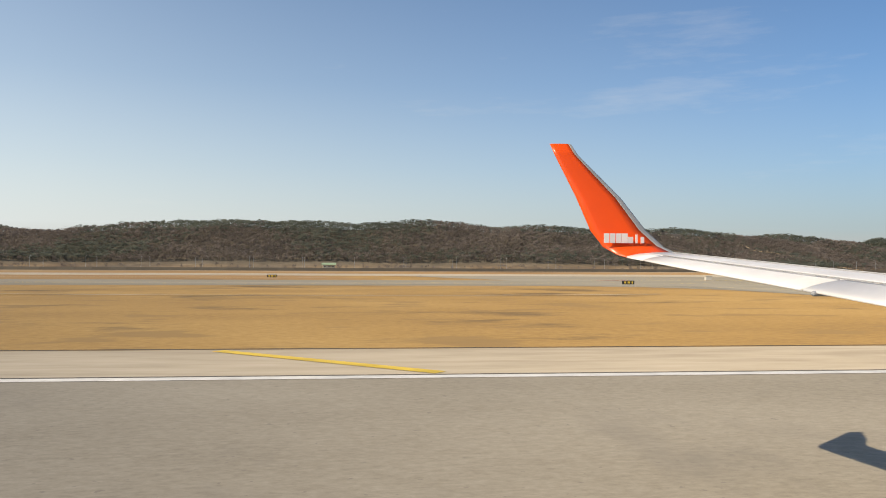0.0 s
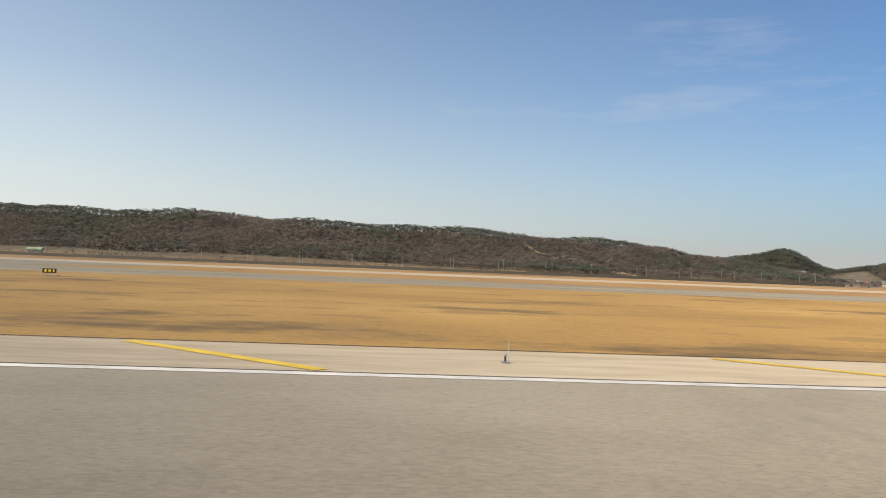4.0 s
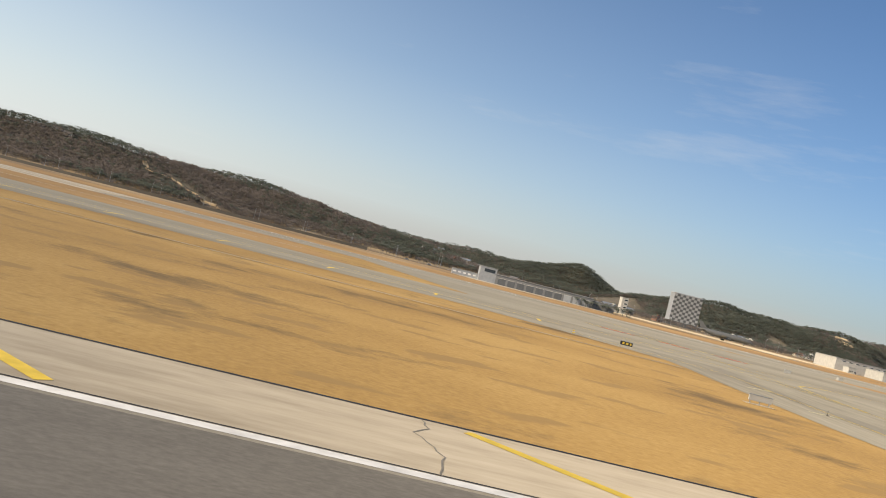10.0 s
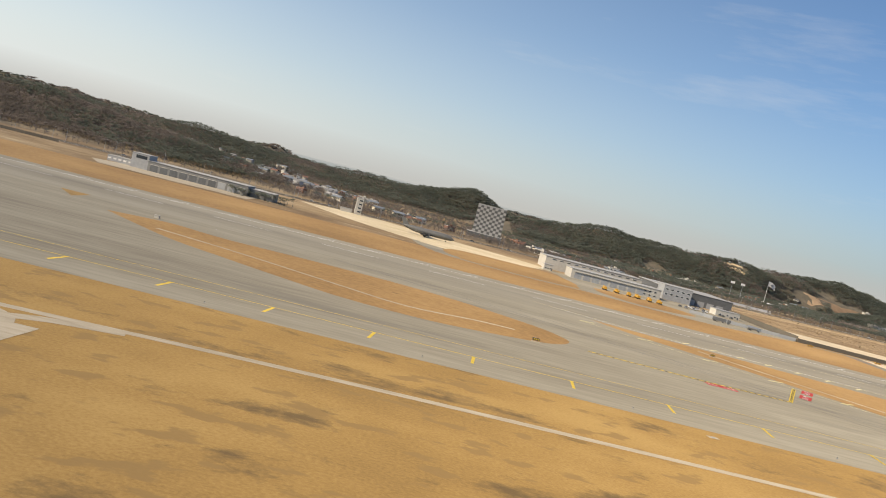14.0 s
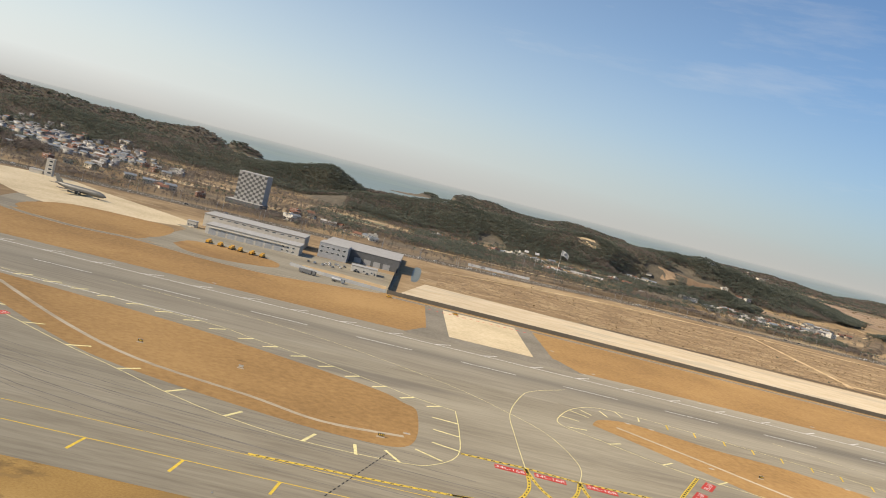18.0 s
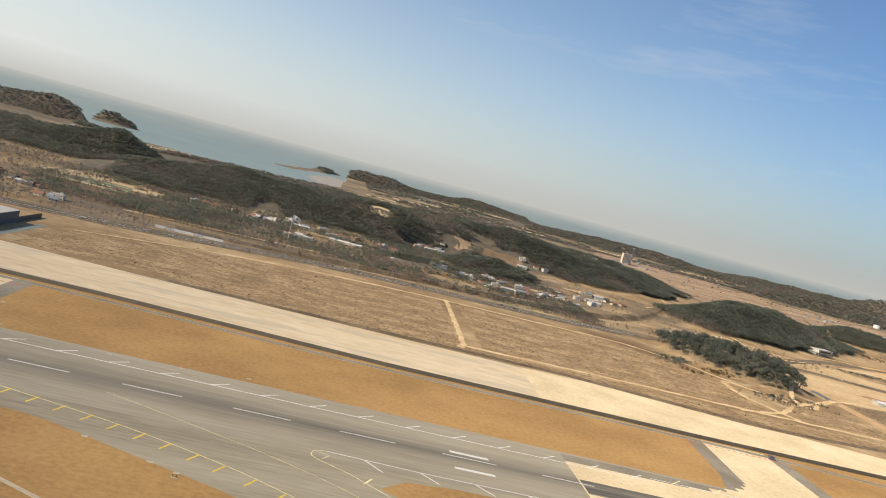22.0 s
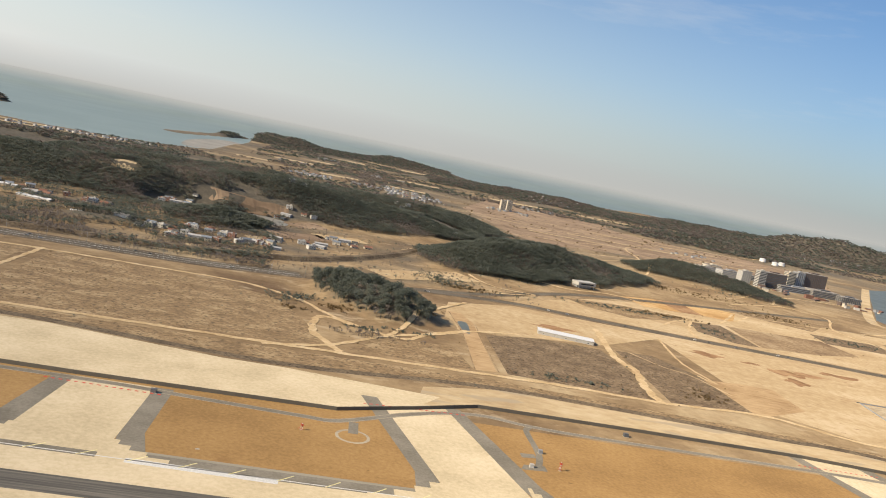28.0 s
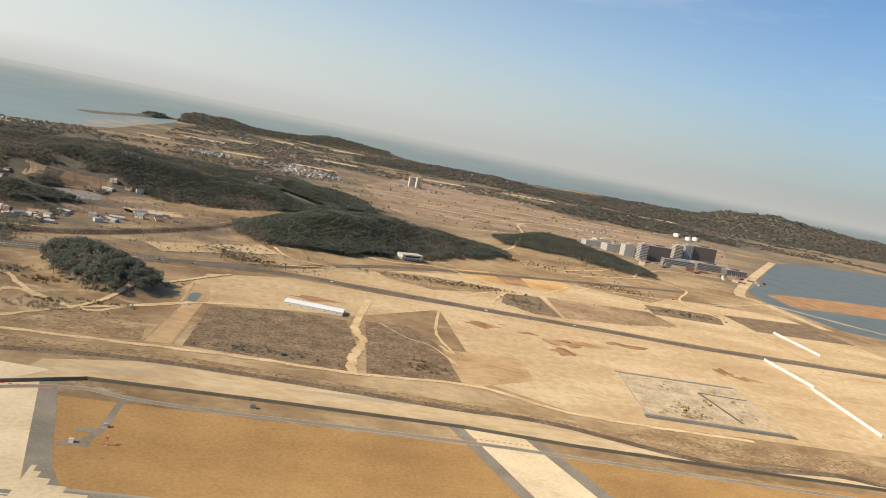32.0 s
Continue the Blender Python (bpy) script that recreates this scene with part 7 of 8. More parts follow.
for row in ((3385, 2085, 24, 20, 46, M_WALLW, M_BLIND, "bands", "white resort tower with dark window bands"), (3360, 2128, 32, 24, 33, M_WALLW, M_WALLG, "fins", "white resort block with a gridded front"),
            (3448, 2132, 76, 34, 42, M_UMBER, M_WALLD, "bands", "wide umber resort block of many floors"), (3540, 2192, 26, 22, 50, M_CREAM, M_BLIND, "bands", "pale resort tower with dark window bands"),
            (3584, 2216, 28, 24, 53, M_WALLG, M_BLIND, "fins", "grey resort tower with upright fins"), (3642, 2240, 84, 40, 54, M_UMBER, M_WALLD, "fins", "large umber resort block with upright fins"),
            (3520, 2128, 120, 40, 14, M_WALLG, M_BLIND, "bands", "long grey podium of the resort"), (3612, 2132, 96, 44, 18, M_WALLD, M_RESORT, "bands", "dark unfinished hall of the resort"),
            (3686, 2112, 70, 36, 15, M_WALLD, M_RESORT, "fins", "dark unfinished hall of the resort"), (3345, 2190, 66, 36, 20, M_WALLG, M_WALLW, "bands", "grey resort block with pale floor bands"),
            (3300, 2250, 56, 30, 14, M_WALLW, M_WALLG, "bands", "low white resort block"), (3352, 2310, 50, 30, 17, M_CREAM, M_BLIND, "bands", "low cream resort block"), (3420, 2240, 60, 30, 15, M_WALLW, M_BLIND, "bands", "low white resort block")):
    hotel_block(*row)
for k in range(44):
    # site huts and half-built sheds round the resort
    x, y = rng.uniform(3330, 3730), rng.uniform(1950, 2080) if k % 3 else rng.uniform(2080, 2350)
    w, d_, h, m = rng.uniform(7, 26), rng.uniform(6, 14), rng.choice((3, 4, 5, 7, 10)), rng.choice((M_WALLW, M_RESORT, M_UMBER, M_CREAM, M_BRICK, M_WALLG))
    e = thing("site_shed", "small shed among the resort's building works", "shed", x, y, float(land(x, y)), rng.uniform(-30, 40), "resort site sheds")
    bxp("wall", e, m, 0, 0, h / 2, w, d_, h)
    bxp("roof", e, M_RESORT if k % 2 else M_ROOFR, 0, 0, h + 0.15, w + 0.6, d_ + 0.6, 0.3)
for x, y in ((4005, 3135), (4040, 3095), (4085, 3120)):
    e = thing("storage_tank", "round white storage tank at the foot of the hill", "tank", x, y, float(land(x, y)), 0, "white storage tanks")
    bm = bmesh.new()
    bmesh.ops.create_cone(bm, cap_ends=True, segments=20, radius1=13, radius2=13, depth=13, matrix=Matrix.Translation((0, 0, 6)))
    part("shell", bm, M_WHITEP, e)
    bm = bmesh.new()
    bmesh.ops.create_cone(bm, cap_ends=True, segments=20, radius1=13.3, radius2=1.0, depth=2.6, matrix=Matrix.Translation((0, 0, 13.8)))
    part("roof", bm, M_WHITEP, e)


# ---------------------------------------------------------------- airfield things
def sign_board(x, y, w, h, mat, label, legs=3, turn=0, group="taxiway signs"):
    e = thing("taxiway_sign", label, "sign", x, y, 0.05, turn, group)
    bxp("panel", e, mat, 0, 0, 0.45 + h / 2, w, 0.25, h, 0.03)
    bxp("frame", e, M_STEEL, 0, 0, 0.45 + h, w + 0.1, 0.3, 0.08)
    for k in range(legs):
        bxp("leg", e, M_STEEL, -w * 0.42 + w * 0.84 * k / max(1, legs - 1), 0, 0.24, 0.1, 0.1, 0.48)
    if mat is M_BLACK:
        for sx, wide in ((-0.26, 0.16), (0.04, 0.2), (0.33, 0.12)):
            bxp("legend", e, M_YELLOW, w * sx, -0.13, 0.45 + h / 2, w * wide, 0.03, h * 0.55)
    bxp("footing", e, M_SHOULDER, 0, 0, 0.03, w + 0.8, 1.3, 0.06)
    return e


WS, BS = "white-backed taxiway sign on steel legs in the grass", "black and yellow taxiway sign on steel legs in the grass"
for x, y, w, m, lab in ((76.8, 95, 5.2, M_WALLW, WS), (172.5, 94, 5.2, M_WALLW, WS), (911.4, 100.7, 5.6, M_WALLW, WS), (822, 105.5, 5.6, M_WALLW, WS), (73, 180, 4.8, M_BLACK, BS), (-18, 278, 5.6, M_BLACK, BS), (594, 256, 5.0, M_BLACK, BS), (1130, 256, 4.0, M_BLACK, BS), (1397, 258, 3.6, M_BLACK, BS), (1300, 303, 3.0, M_BLACK, BS), (1340, 300, 3.0, M_WALLW, WS), (1560, 318, 3.0, M_BLACK, BS), (823.5, 168.8, 4.6, M_BLACK, BS), (908, 254, 4.0, M_WALLW, WS), (250, 190 - 40, 4.0, M_BLACK, BS), (1225, 340, 3.0, M_BLACK, BS), (1650, 312, 3.0, M_BLACK, BS)):
    sign_board(x, y, w * 0.6, 0.85, m, lab)


def distance_sign(x, y, digit):
    e = thing("distance_sign", "black runway distance sign with a white numeral", "sign", x, y, 0.05, 0, "runway distance signs")
    bxp("panel", e, M_BLACK, 0, 0, 0.9, 0.8, 0.3, 1.1, 0.04)
    for sx in (-0.3, 0.3):
        bxp("leg", e, M_STEEL, sx, 0, 0.2, 0.09, 0.09, 0.42)
    bxp("footing", e, M_SHOULDER, 0, 0, 0.03, 1.5, 1.0, 0.06)
    cu = bpy.data.curves.new("numeral", 'FONT')
    cu.body, cu.size, cu.align_x, cu.align_y, cu.offset = digit, 1.1, 'CENTER', 'CENTER', 0.018
    cu.materials.append(M_WHITEP)
    t = new("numeral", cu)
    t.parent = e
    t.matrix_basis = pose(0, -0.16, 0.91, 90, 0, 0)


distance_sign(245, 55.5, "9")
distance_sign(552, 59, "8")


def marker_board(x, y, turn):
    """A small striped board leaning on its stake."""
    e = thing("marker_board", "small yellow and white marker board leaning in the grass", "marker", x, y, 0.05, turn)
    bm = bmesh.new()
    rod(bm, (0, 0.12, 0), (0, -0.02, 0.95), 0.03)
    part("post", bm, M_STEEL, e)
    for k, m in enumerate((M_YELLOW, M_WALLW, M_YELLOW)):
        bxp("stripe", e, m, 0, -0.06 + 0.02 * k, 0.35 + 0.24 * k, 0.5, 0.04, 0.23, 0.005)


marker_board(734, 45.5, 8)
marker_board(811.8, 169.7, -5)


def stake():
    e = thing("edge_marker", "slim dark taxiway edge marker stake", "marker", group="edge marker stakes")
    bm = bmesh.new()
    rod(bm, (0, 0, 0), (0, 0, 0.8), 0.03)
    part("post", bm, M_BLACK, e)
    bxp("base", e, M_BLACK, 0, 0, 0.05, 0.28, 0.28, 0.12, 0.02)
    return e


def edge_light(wand=False):
    e = thing("edge_light", "low runway edge light with a slim white wand" if wand else "low elevated edge light on a square base", "airfield light", group="edge lights")
    if wand:
        bm = bmesh.new()
        rod(bm, (0.16, 0, 0), (0.16, 0, 1.15), 0.022)
        part("wand", bm, M_WALLW, e, "slim white wand")
    bm = bmesh.new()
    rod(bm, (0, 0, 0), (0, 0, 0.32), 0.05)
    part("stem", bm, M_BLACK, e)
    bm = bmesh.new()
    bmesh.ops.create_uvsphere(bm, u_segments=8, v_segments=6, radius=0.075, matrix=Matrix.Translation((0, 0, 0.36)))
    part("lens", bm, M_STEEL, e)
    bxp("base", e, M_STEEL, 0, 0, 0.03, 0.4, 0.4, 0.06, 0.01)
    return e


base_stake, base_light, wand_light = stake(), edge_light(), edge_light(True)
spots = [(77, 44), (87, 53), (93, 63), (95, 74), (95, 107), (175, 44), (165, 53), (159, 63), (157, 74), (157, 107), (159, 108), (797.1, 35), (829, 49.3), (835, 61.2), (837.6, 73.6), (838.4, 96), (839, 116.8), (893.8, 72.7), (894.6, 117.1), (895.6, 60.3), (900.6, 48.4), (908.6, 39.6)]
for k, (x, y) in enumerate(spots):
    if k:
        copy_thing(base_stake, pose(x, y, 0.08))
    else:
        base_stake.matrix_world = pose(x, y, 0.08)
wands = [(x, 37.5) for x in (253.5, 315, 377, 437, 497.5, 557.4, 612.5, 671, 730, 787)] + [(946 + 60 * i, 37.5) for i in range(7)]
for k, (x, y) in enumerate(wands):
    if k:
        copy_thing(wand_light, pose(x, y, 0.08))
    else:
        wand_light.matrix_world = pose(x, y, 0.08)
lights = [(536.7, 35.3)] + [(x, 187) for x in np.arange(930, 1500, 53.4)] + [(x, 448) for x in np.arange(960, 1900, 55)] + [(x, 366) for x in np.arange(-400, 900, 55)] + [(x, 350) for x in np.arange(960, 1150, 40)]
for k, (x, y) in enumerate(lights):
    if k:
        copy_thing(base_light, pose(x, y, 0.08))
    else:
        base_light.matrix_world = pose(x, y, 0.08)


def cabinet(x, y, w, d_, h, mat, label):
    e = thing("equipment_cabinet", label, "cabinet", x, y, 0.05, 0, "equipment cabinets")
    bxp("body", e, mat, 0, 0, 0.2 + h / 2, w, d_, h, 0.04)
    bxp("plinth", e, M_SHOULDER, 0, 0, 0.1, w + 0.6, d_ + 0.6, 0.2)
    bxp("lid", e, mat, 0, 0, 0.24 + h, w + 0.15, d_ + 0.15, 0.08)
    bxp("handle", e, M_STEEL, w * 0.3, -d_ / 2 - 0.03, 0.2 + h * 0.55, 0.06, 0.06, 0.3)


for x, y, w, d_, h, m, lab in ((1002, 134.5, 1.6, 1.1, 1.5, M_GREY, "grey equipment cabinet beside the service road"), (978, 336, 2.0, 1.4, 1.2, M_WALLW, "white equipment cabinet in the grass"), (130, 262, 2.2, 1.4, 1.2, M_WALLW, "white equipment cabinet in the grass"), (560, 330, 2.2, 1.4, 1.2, M_WALLW, "white equipment cabinet in the grass"), (2311, 516, 3.0, 2.2, 2.2, M_WALLW, "white equipment cabinet in the grass"), (2325, 545, 3, 2.4, 2.4, M_GREY, "grey equipment cabinet in the grass"), (2418, 612, 4, 3, 2.6, M_WALLD, "dark equipment hut beside the perimeter road"), (2047, 553, 4, 3, 2.4, M_WALLD, "dark equipment hut beside the perimeter road")):
    cabinet(x, y, w, d_, h, m, lab)


def lattice_tower(x, y, h=5.0):
    """A red and white lattice mast on a slab with a platform and a raking stay."""
    e = thing("lattice_mast", "short red and white lattice mast with a top platform", "mast", x, y, 0.05, 8, "red and white masts")
    n = 5
    for k in range(n):
        z0, z1 = h * k / n, h * (k + 1) / n
        bm = bmesh.new()
        r0, r1 = 0.68 - 0.32 * k / n, 0.68 - 0.32 * (k + 1) / n
        cs = [(-1, -1), (1, -1), (1, 1), (-1, 1)]
        for i, (cx, cy) in enumerate(cs):
            nx_, ny_ = cs[(i + 1) % 4]
            rod(bm, (cx * r0, cy * r0, z0), (cx * r1, cy * r1, z1), 0.07, 5)
            rod(bm, (cx * r0, cy * r0, z0), (nx_ * r1, ny_ * r1, z1), 0.04, 4)
            rod(bm, (cx * r1, cy * r1, z1), (nx_ * r1, ny_ * r1, z1), 0.045, 4)
        part("lattice_section", bm, M_REDP if k % 2 == 0 else M_WHITEP, e)
    bxp("platform", e, M_REDP, 0, 0, h * 0.82, 1.9, 1.9, 0.12)
    for sx, sy in ((-0.9, -0.9), (0.9, -0.9), (0.9, 0.9), (-0.9, 0.9)):
        bxp("rail_post", e, M_REDP, sx, sy, h * 0.82 + 0.5, 0.07, 0.07, 1.0)
    for sx, sy, lx, ly in ((0, -0.9, 1.9, 0.06), (0, 0.9, 1.9, 0.06), (-0.9, 0, 0.06, 1.9), (0.9, 0, 0.06, 1.9)):
        bxp("rail", e, M_REDP, sx, sy, h * 0.82 + 1.0, lx, ly, 0.06)
    bxp("antenna_disc", e, M_WHITEP, 0, 0, h + 0.25, 0.7, 0.7, 0.25, 0.06)
    bxp("slab", e, M_SHOULDER, 0, 0, 0.06, 2.0, 2.0, 0.12)
    bm = bmesh.new()
    rod(bm, (-2.6, 0.3, 0), (-0.6, 0, h * 0.55), 0.06, 5)
    part("stay", bm, M_REDP, e)


lattice_tower(963, 109.8, 3.7)
lattice_tower(991.4, 110, 3.7)
lattice_tower(2332, 517, 6)
lattice_tower(2150, 524, 4)
e = thing("wind_pole", "slim pole with a small instrument head", "pole", 999, 137, 0.05)
bm = bmesh.new()
rod(bm, (0, 0, 0), (0, 0, 3.4), 0.06)
part("pole", bm, M_WHITEP, e)
bxp("head", e, M_WALLD, 0, 0, 3.4, 0.3, 0.3, 0.4, 0.03)
for x, y in ((914, 65.5), (823, 64.5), (173.5, 63), (1310, 172), (1160, 176), (1512.7, 359.5), (1524, 358.4), (1537, 315.5), (1574.4, 288.5), (1608.2, 334), (1638, 322), (1650, 316.6), (1512.3, 454.8), (1583.4, 451.7), (1622.5, 454.7), (1502.6, 508), (1660, 463), (1290, 460), (1520, 462), (1406, 268), (2090, 470)):
    e = thing("manhole", "pale concrete manhole slab in the grass", "manhole", x, y, 0.03, 10, "manhole slabs")
    bxp("slab", e, M_SHOULDER, 0, 0, 0.04, 2.6, 1.8, 0.10, 0.02)
    bm = bmesh.new()
    bmesh.ops.create_cone(bm, cap_ends=True, segments=16, radius1=0.5, radius2=0.5, depth=0.06, matrix=Matrix.Translation((0, 0, 0.10)))
    part("cover", bm, M_WALLG, e)

# grey pads and lane of the beacon site
for nm, pts in (("site_lane", [(2330, 598), (2325, 588), (2324, 553), (2322, 535), (2316, 516)]),):
    bm = bmesh.new()
    ribbon(bm, smooth_line(pts, 4), 5, 0.076)
    tagged(link_mesh(nm, bm, M_GREYSHOULDER), "narrow grey lane to the beacon site", "road", kind="structure")
sheet("equipment_pad", [(2308, 532), (2320, 534), (2319, 541), (2308, 540)], M_GREYSHOULDER, 0.078, "grey asphalt pad of the beacon site", "pad")
sheet("equipment_pad", [(2302, 510), (2322, 512), (2322, 521), (2306, 519)], M_GREYSHOULDER, 0.078, "grey asphalt pad of the beacon site", "pad")
sheet("equipment_pad", [(2182, 530), (2189, 530), (2190, 552), (2183, 552)], M_GREYSHOULDER, 0.076, "grey asphalt lane to the ring path", "pad")
# flag on a tall pole and floodlight masts beside the highway
fl = thing("flag_pole", "tall white pole flying a pale flag", "flag pole", 1625, 1150, float(land(1625, 1150)))
bm = bmesh.new()
rod(bm, (0, 0, 0), (0, 0, 40), 0.3, 8, 0.16)
part("pole", bm, M_WHITEP, fl)
bm = bmesh.new()
grid_ = [[bm.verts.new((0.3 + 1.1 * i, 0.5 * math.sin(i * 0.9), 39.4 - 1.4 * j - 0.05 * i * i)) for i in range(11)] for j in range(6)]
for r0, r1 in zip(grid_[:-1], grid_[1:]):
    for i in range(10):
        bm.faces.new((r0[i], r0[i + 1], r1[i + 1], r1[i]))
bmesh.ops.solidify(bm, geom=list(bm.faces), thickness=0.06)
flag = part("flag", bm, M_WHITEP, fl, "pale waving flag")
bm = bmesh.new()
bmesh.ops.create_cone(bm, cap_ends=True, segments=16, radius1=1.9, radius2=1.9, depth=1.4, matrix=Matrix.Translation((5.5, -0.3, 34.5)) @ Matrix.Rotation(math.pi / 2, 4, 'X'))
part("emblem", bm, M_ROOFB, flag, "dark round emblem")
for x in (1576, 1592):
    e = thing("floodlight_mast", "tall floodlight mast with a lamp bank", "mast", x, 1159, float(land(x, 1159)), 0, "floodlight masts")
    bm = bmesh.new()
    rod(bm, (0, 0, 0), (0, 0, 25), 0.3, 6, 0.16)
    part("pole", bm, M_STEEL, e)
    bxp("lamp_bank", e, M_WHITEP, 0, -0.3, 25, 6.5, 0.5, 3.0, 0.1)
# dry circle in the far grass
bm = bmesh.new()
ribbon(bm, [(2185 + 11 * math.cos(a), 525 + 11 * math.sin(a)) for a in np.linspace(0, 2 * math.pi, 40)], 2.2, 0.07)
tagged(link_mesh("ring_path", bm, M_SHOULDER), "pale ring-shaped path in the grass", "path", kind="structure")


# ---------------------------------------------------------------- fences, lamps, vehicles
def panel_fence(line, height, step, material, name, label):
    e = thing(name, label, "fence")
    pan, post = None, None
    pts = []
    for a, b2 in zip(line[:-1], line[1:]):
        pts += split_line(a, b2, step)[:-1]
    pts.append(Vector((*line[-1], 0)))
    for a, b2 in zip(pts[:-1], pts[1:]):
        d_ = b2 - a
        L = d_.length
        if pan is None:
            bm = bmesh.new()
            box(bm, 0.5, 0, height / 2, 0.985, 0.14, height)
            pan = bpy.data.meshes.new("panel")
            bm.to_mesh(pan)
            bm.free()
            pan.materials.append(material)
            bm = bmesh.new()
            box(bm, 0, 0, height / 2 + 0.1, 0.3, 0.3, height + 0.2, 0.03)
            post = bpy.data.meshes.new("post")
            bm.to_mesh(post)
            bm.free()
            post.materials.append(material)
        o = new("panel", pan)
        o.parent = e
        z0 = float(land(a.x, a.y))
        o.matrix_basis = Matrix.Translation((a.x, a.y, z0)) @ Matrix.Rotation(math.atan2(d_.y, d_.x), 4, 'Z') @ Matrix.Diagonal((L, 1, 1, 1))
        o = new("post", post)
        o.parent = e
        o.matrix_basis = Matrix.Translation((a.x, a.y, z0))
    return e


panel_fence(FENCE, 3.0, 12, M_FENCE, "perimeter_fence", "dark solid airfield perimeter fence")
panel_fence([(1389, 583), (1393, 720), (1397, 850)], 4.5, 12, M_FENCE, "yard_fence", "dark solid fence between yard and sand belt")
panel_fence([(1312, 606), (1340, 594), (1388, 583)], 2.6, 10, M_WALLG, "site_hoarding", "grey hoarding round a small building site")
panel_fence([(3136, 935), (3137, 1057)], 4, 12, M_WHITEP, "white_barrier", "white site barrier across the earthworks")
panel_fence([(3101, 760), (3128, 930)], 4, 12, M_WHITEP, "white_barrier", "white site barrier across the earthworks")
panel_fence([(3297, 1150), (3300, 1290)], 4, 12, M_WHITEP, "white_barrier", "white site barrier across the earthworks")
panel_fence([(-900, 706), (0, 706), (500, 714), (760, 740)], 2.6, 14, M_FENCE, "boundary_fence", "dark boundary fence below the wooded ridge")
panel_fence([(1480, 1000 - 22), (1560, 1000 - 14)], 3.0, 10, M_WHITEP, "noise_barrier", "pale noise barrier beside the highway")


def lamp():
    e = thing("street_lamp", "tall slim steel highway lamp", "street lamp", group="highway lamps")
    bm = bmesh.new()
    rod(bm, (0, 0, 0), (0, 0, 11.5), 0.16, 6, 0.09)
    part("pole", bm, M_STEEL, e)
    bm = bmesh.new()
    rod(bm, (0, 0, 11.4), (2.2, 0, 12.0), 0.07, 5)
    part("arm", bm, M_STEEL, e)
    bxp("lamp_head", e, M_WHITEP, 2.6, 0, 12.0, 1.1, 0.4, 0.2, 0.04)
    return e


base_lamp, dist, nxt, placed = lamp(), 0.0, 0.0, 0
for a, b2 in zip(HIGHWAY[:-1], HIGHWAY[1:]):
    seg = (b2 - a).length
    while nxt <= dist + seg:
        p = a.lerp(b2, (nxt - dist) / seg)
        if p.x > -700:
            for off in (-15, 15):
                m = pose(p.x, p.y + off, 0, 0, 0, 90 if off < 0 else -90)
                if placed:
                    copy_thing(base_lamp, m)
                else:
                    base_lamp.matrix_world = m
                placed += 1
        nxt += 46.0
    dist += seg


def wheels(e, xs, half, r):
    for x in xs:
        for s in (-1, 1):
            bm = bmesh.new()
            bmesh.ops.create_cone(bm, cap_ends=True, segments=12, radius1=r, radius2=r, depth=0.35, matrix=Matrix.Translation((x, s * half, r)) @ Matrix.Rotation(math.pi / 2, 4, 'X'))
            w = part("wheel", bm, M_TYRE, e)
            bm = bmesh.new()
            bmesh.ops.create_cone(bm, cap_ends=True, segments=10, radius1=r * 0.5, radius2=r * 0.5, depth=0.38, matrix=Matrix.Translation((x, s * half, r)) @ Matrix.Rotation(math.pi / 2, 4, 'X'))
            part("rim", bm, M_STEEL, w)


def plough_truck(x, y, turn):
    e = thing("snow_plough", "yellow snow plough truck parked in a row", "truck", x, y, 0.07, turn, "parked snow ploughs")
    bxp("body", e, M_YELP, -1.4, 0, 1.75, 4.6, 2.5, 1.7, 0.1)
    bxp("cab", e, M_YELP, 2.3, 0, 2.0, 2.2, 2.5, 2.3, 0.2)
    bxp("windscreen", e, M_GLASS, 3.42, 0, 2.4, 0.06, 2.1, 0.9)
    bxp("chassis", e, M_BLACK, 0, 0, 0.8, 7.2, 1.6, 0.4)
    bxp("blade", e, M_YELP, 4.4, 0, 0.7, 0.4, 3.4, 1.2, 0.1)
    wheels(e, (-3.0, -1.6, 2.4), 1.15, 0.55)


for x, y, t in ((1247, 617, 80), (1254, 615, 84), (1261, 613, 78), (1266, 612, 88), (1273, 611, 80), (1279, 610, 82)):
    plough_truck(1246 + (x - 1247) * 1.35, y + 2, t + 4)
e = thing("dump_truck", "dark green dump truck on the yard road", "truck", 1329, 583, 0.07, -16)
bxp("tipper", e, M_WALLD, -2, 0, 2.0, 10, 2.6, 2.4, 0.08)
bxp("cab", e, M_WALLD, 5, 0, 1.9, 2.4, 2.5, 2.6, 0.2)
bxp("windscreen", e, M_GLASS, 6.22, 0, 2.4, 0.06, 2.1, 0.9)
wheels(e, (-5.5, -4, 1, 4.6), 1.15, 0.55)
e = thing("tank_truck", "silver tank truck on the yard road", "truck", 1352, 578, 0.07, -12)
bm = bmesh.new()
bmesh.ops.create_cone(bm, cap_ends=True, segments=16, radius1=1.3, radius2=1.3, depth=7, matrix=Matrix.Translation((-1.2, 0, 2.1)) @ Matrix.Rotation(math.pi / 2, 4, 'Y'))
part("tank", bm, M_STEEL, e)
bxp("cab", e, M_ROOFB, 4, 0, 1.8, 2.3, 2.4, 2.4, 0.2)
bxp("windscreen", e, M_GLASS, 5.17, 0, 2.3, 0.06, 2.0, 0.8)
wheels(e, (-3.6, -2.2, 3.8), 1.1, 0.52)


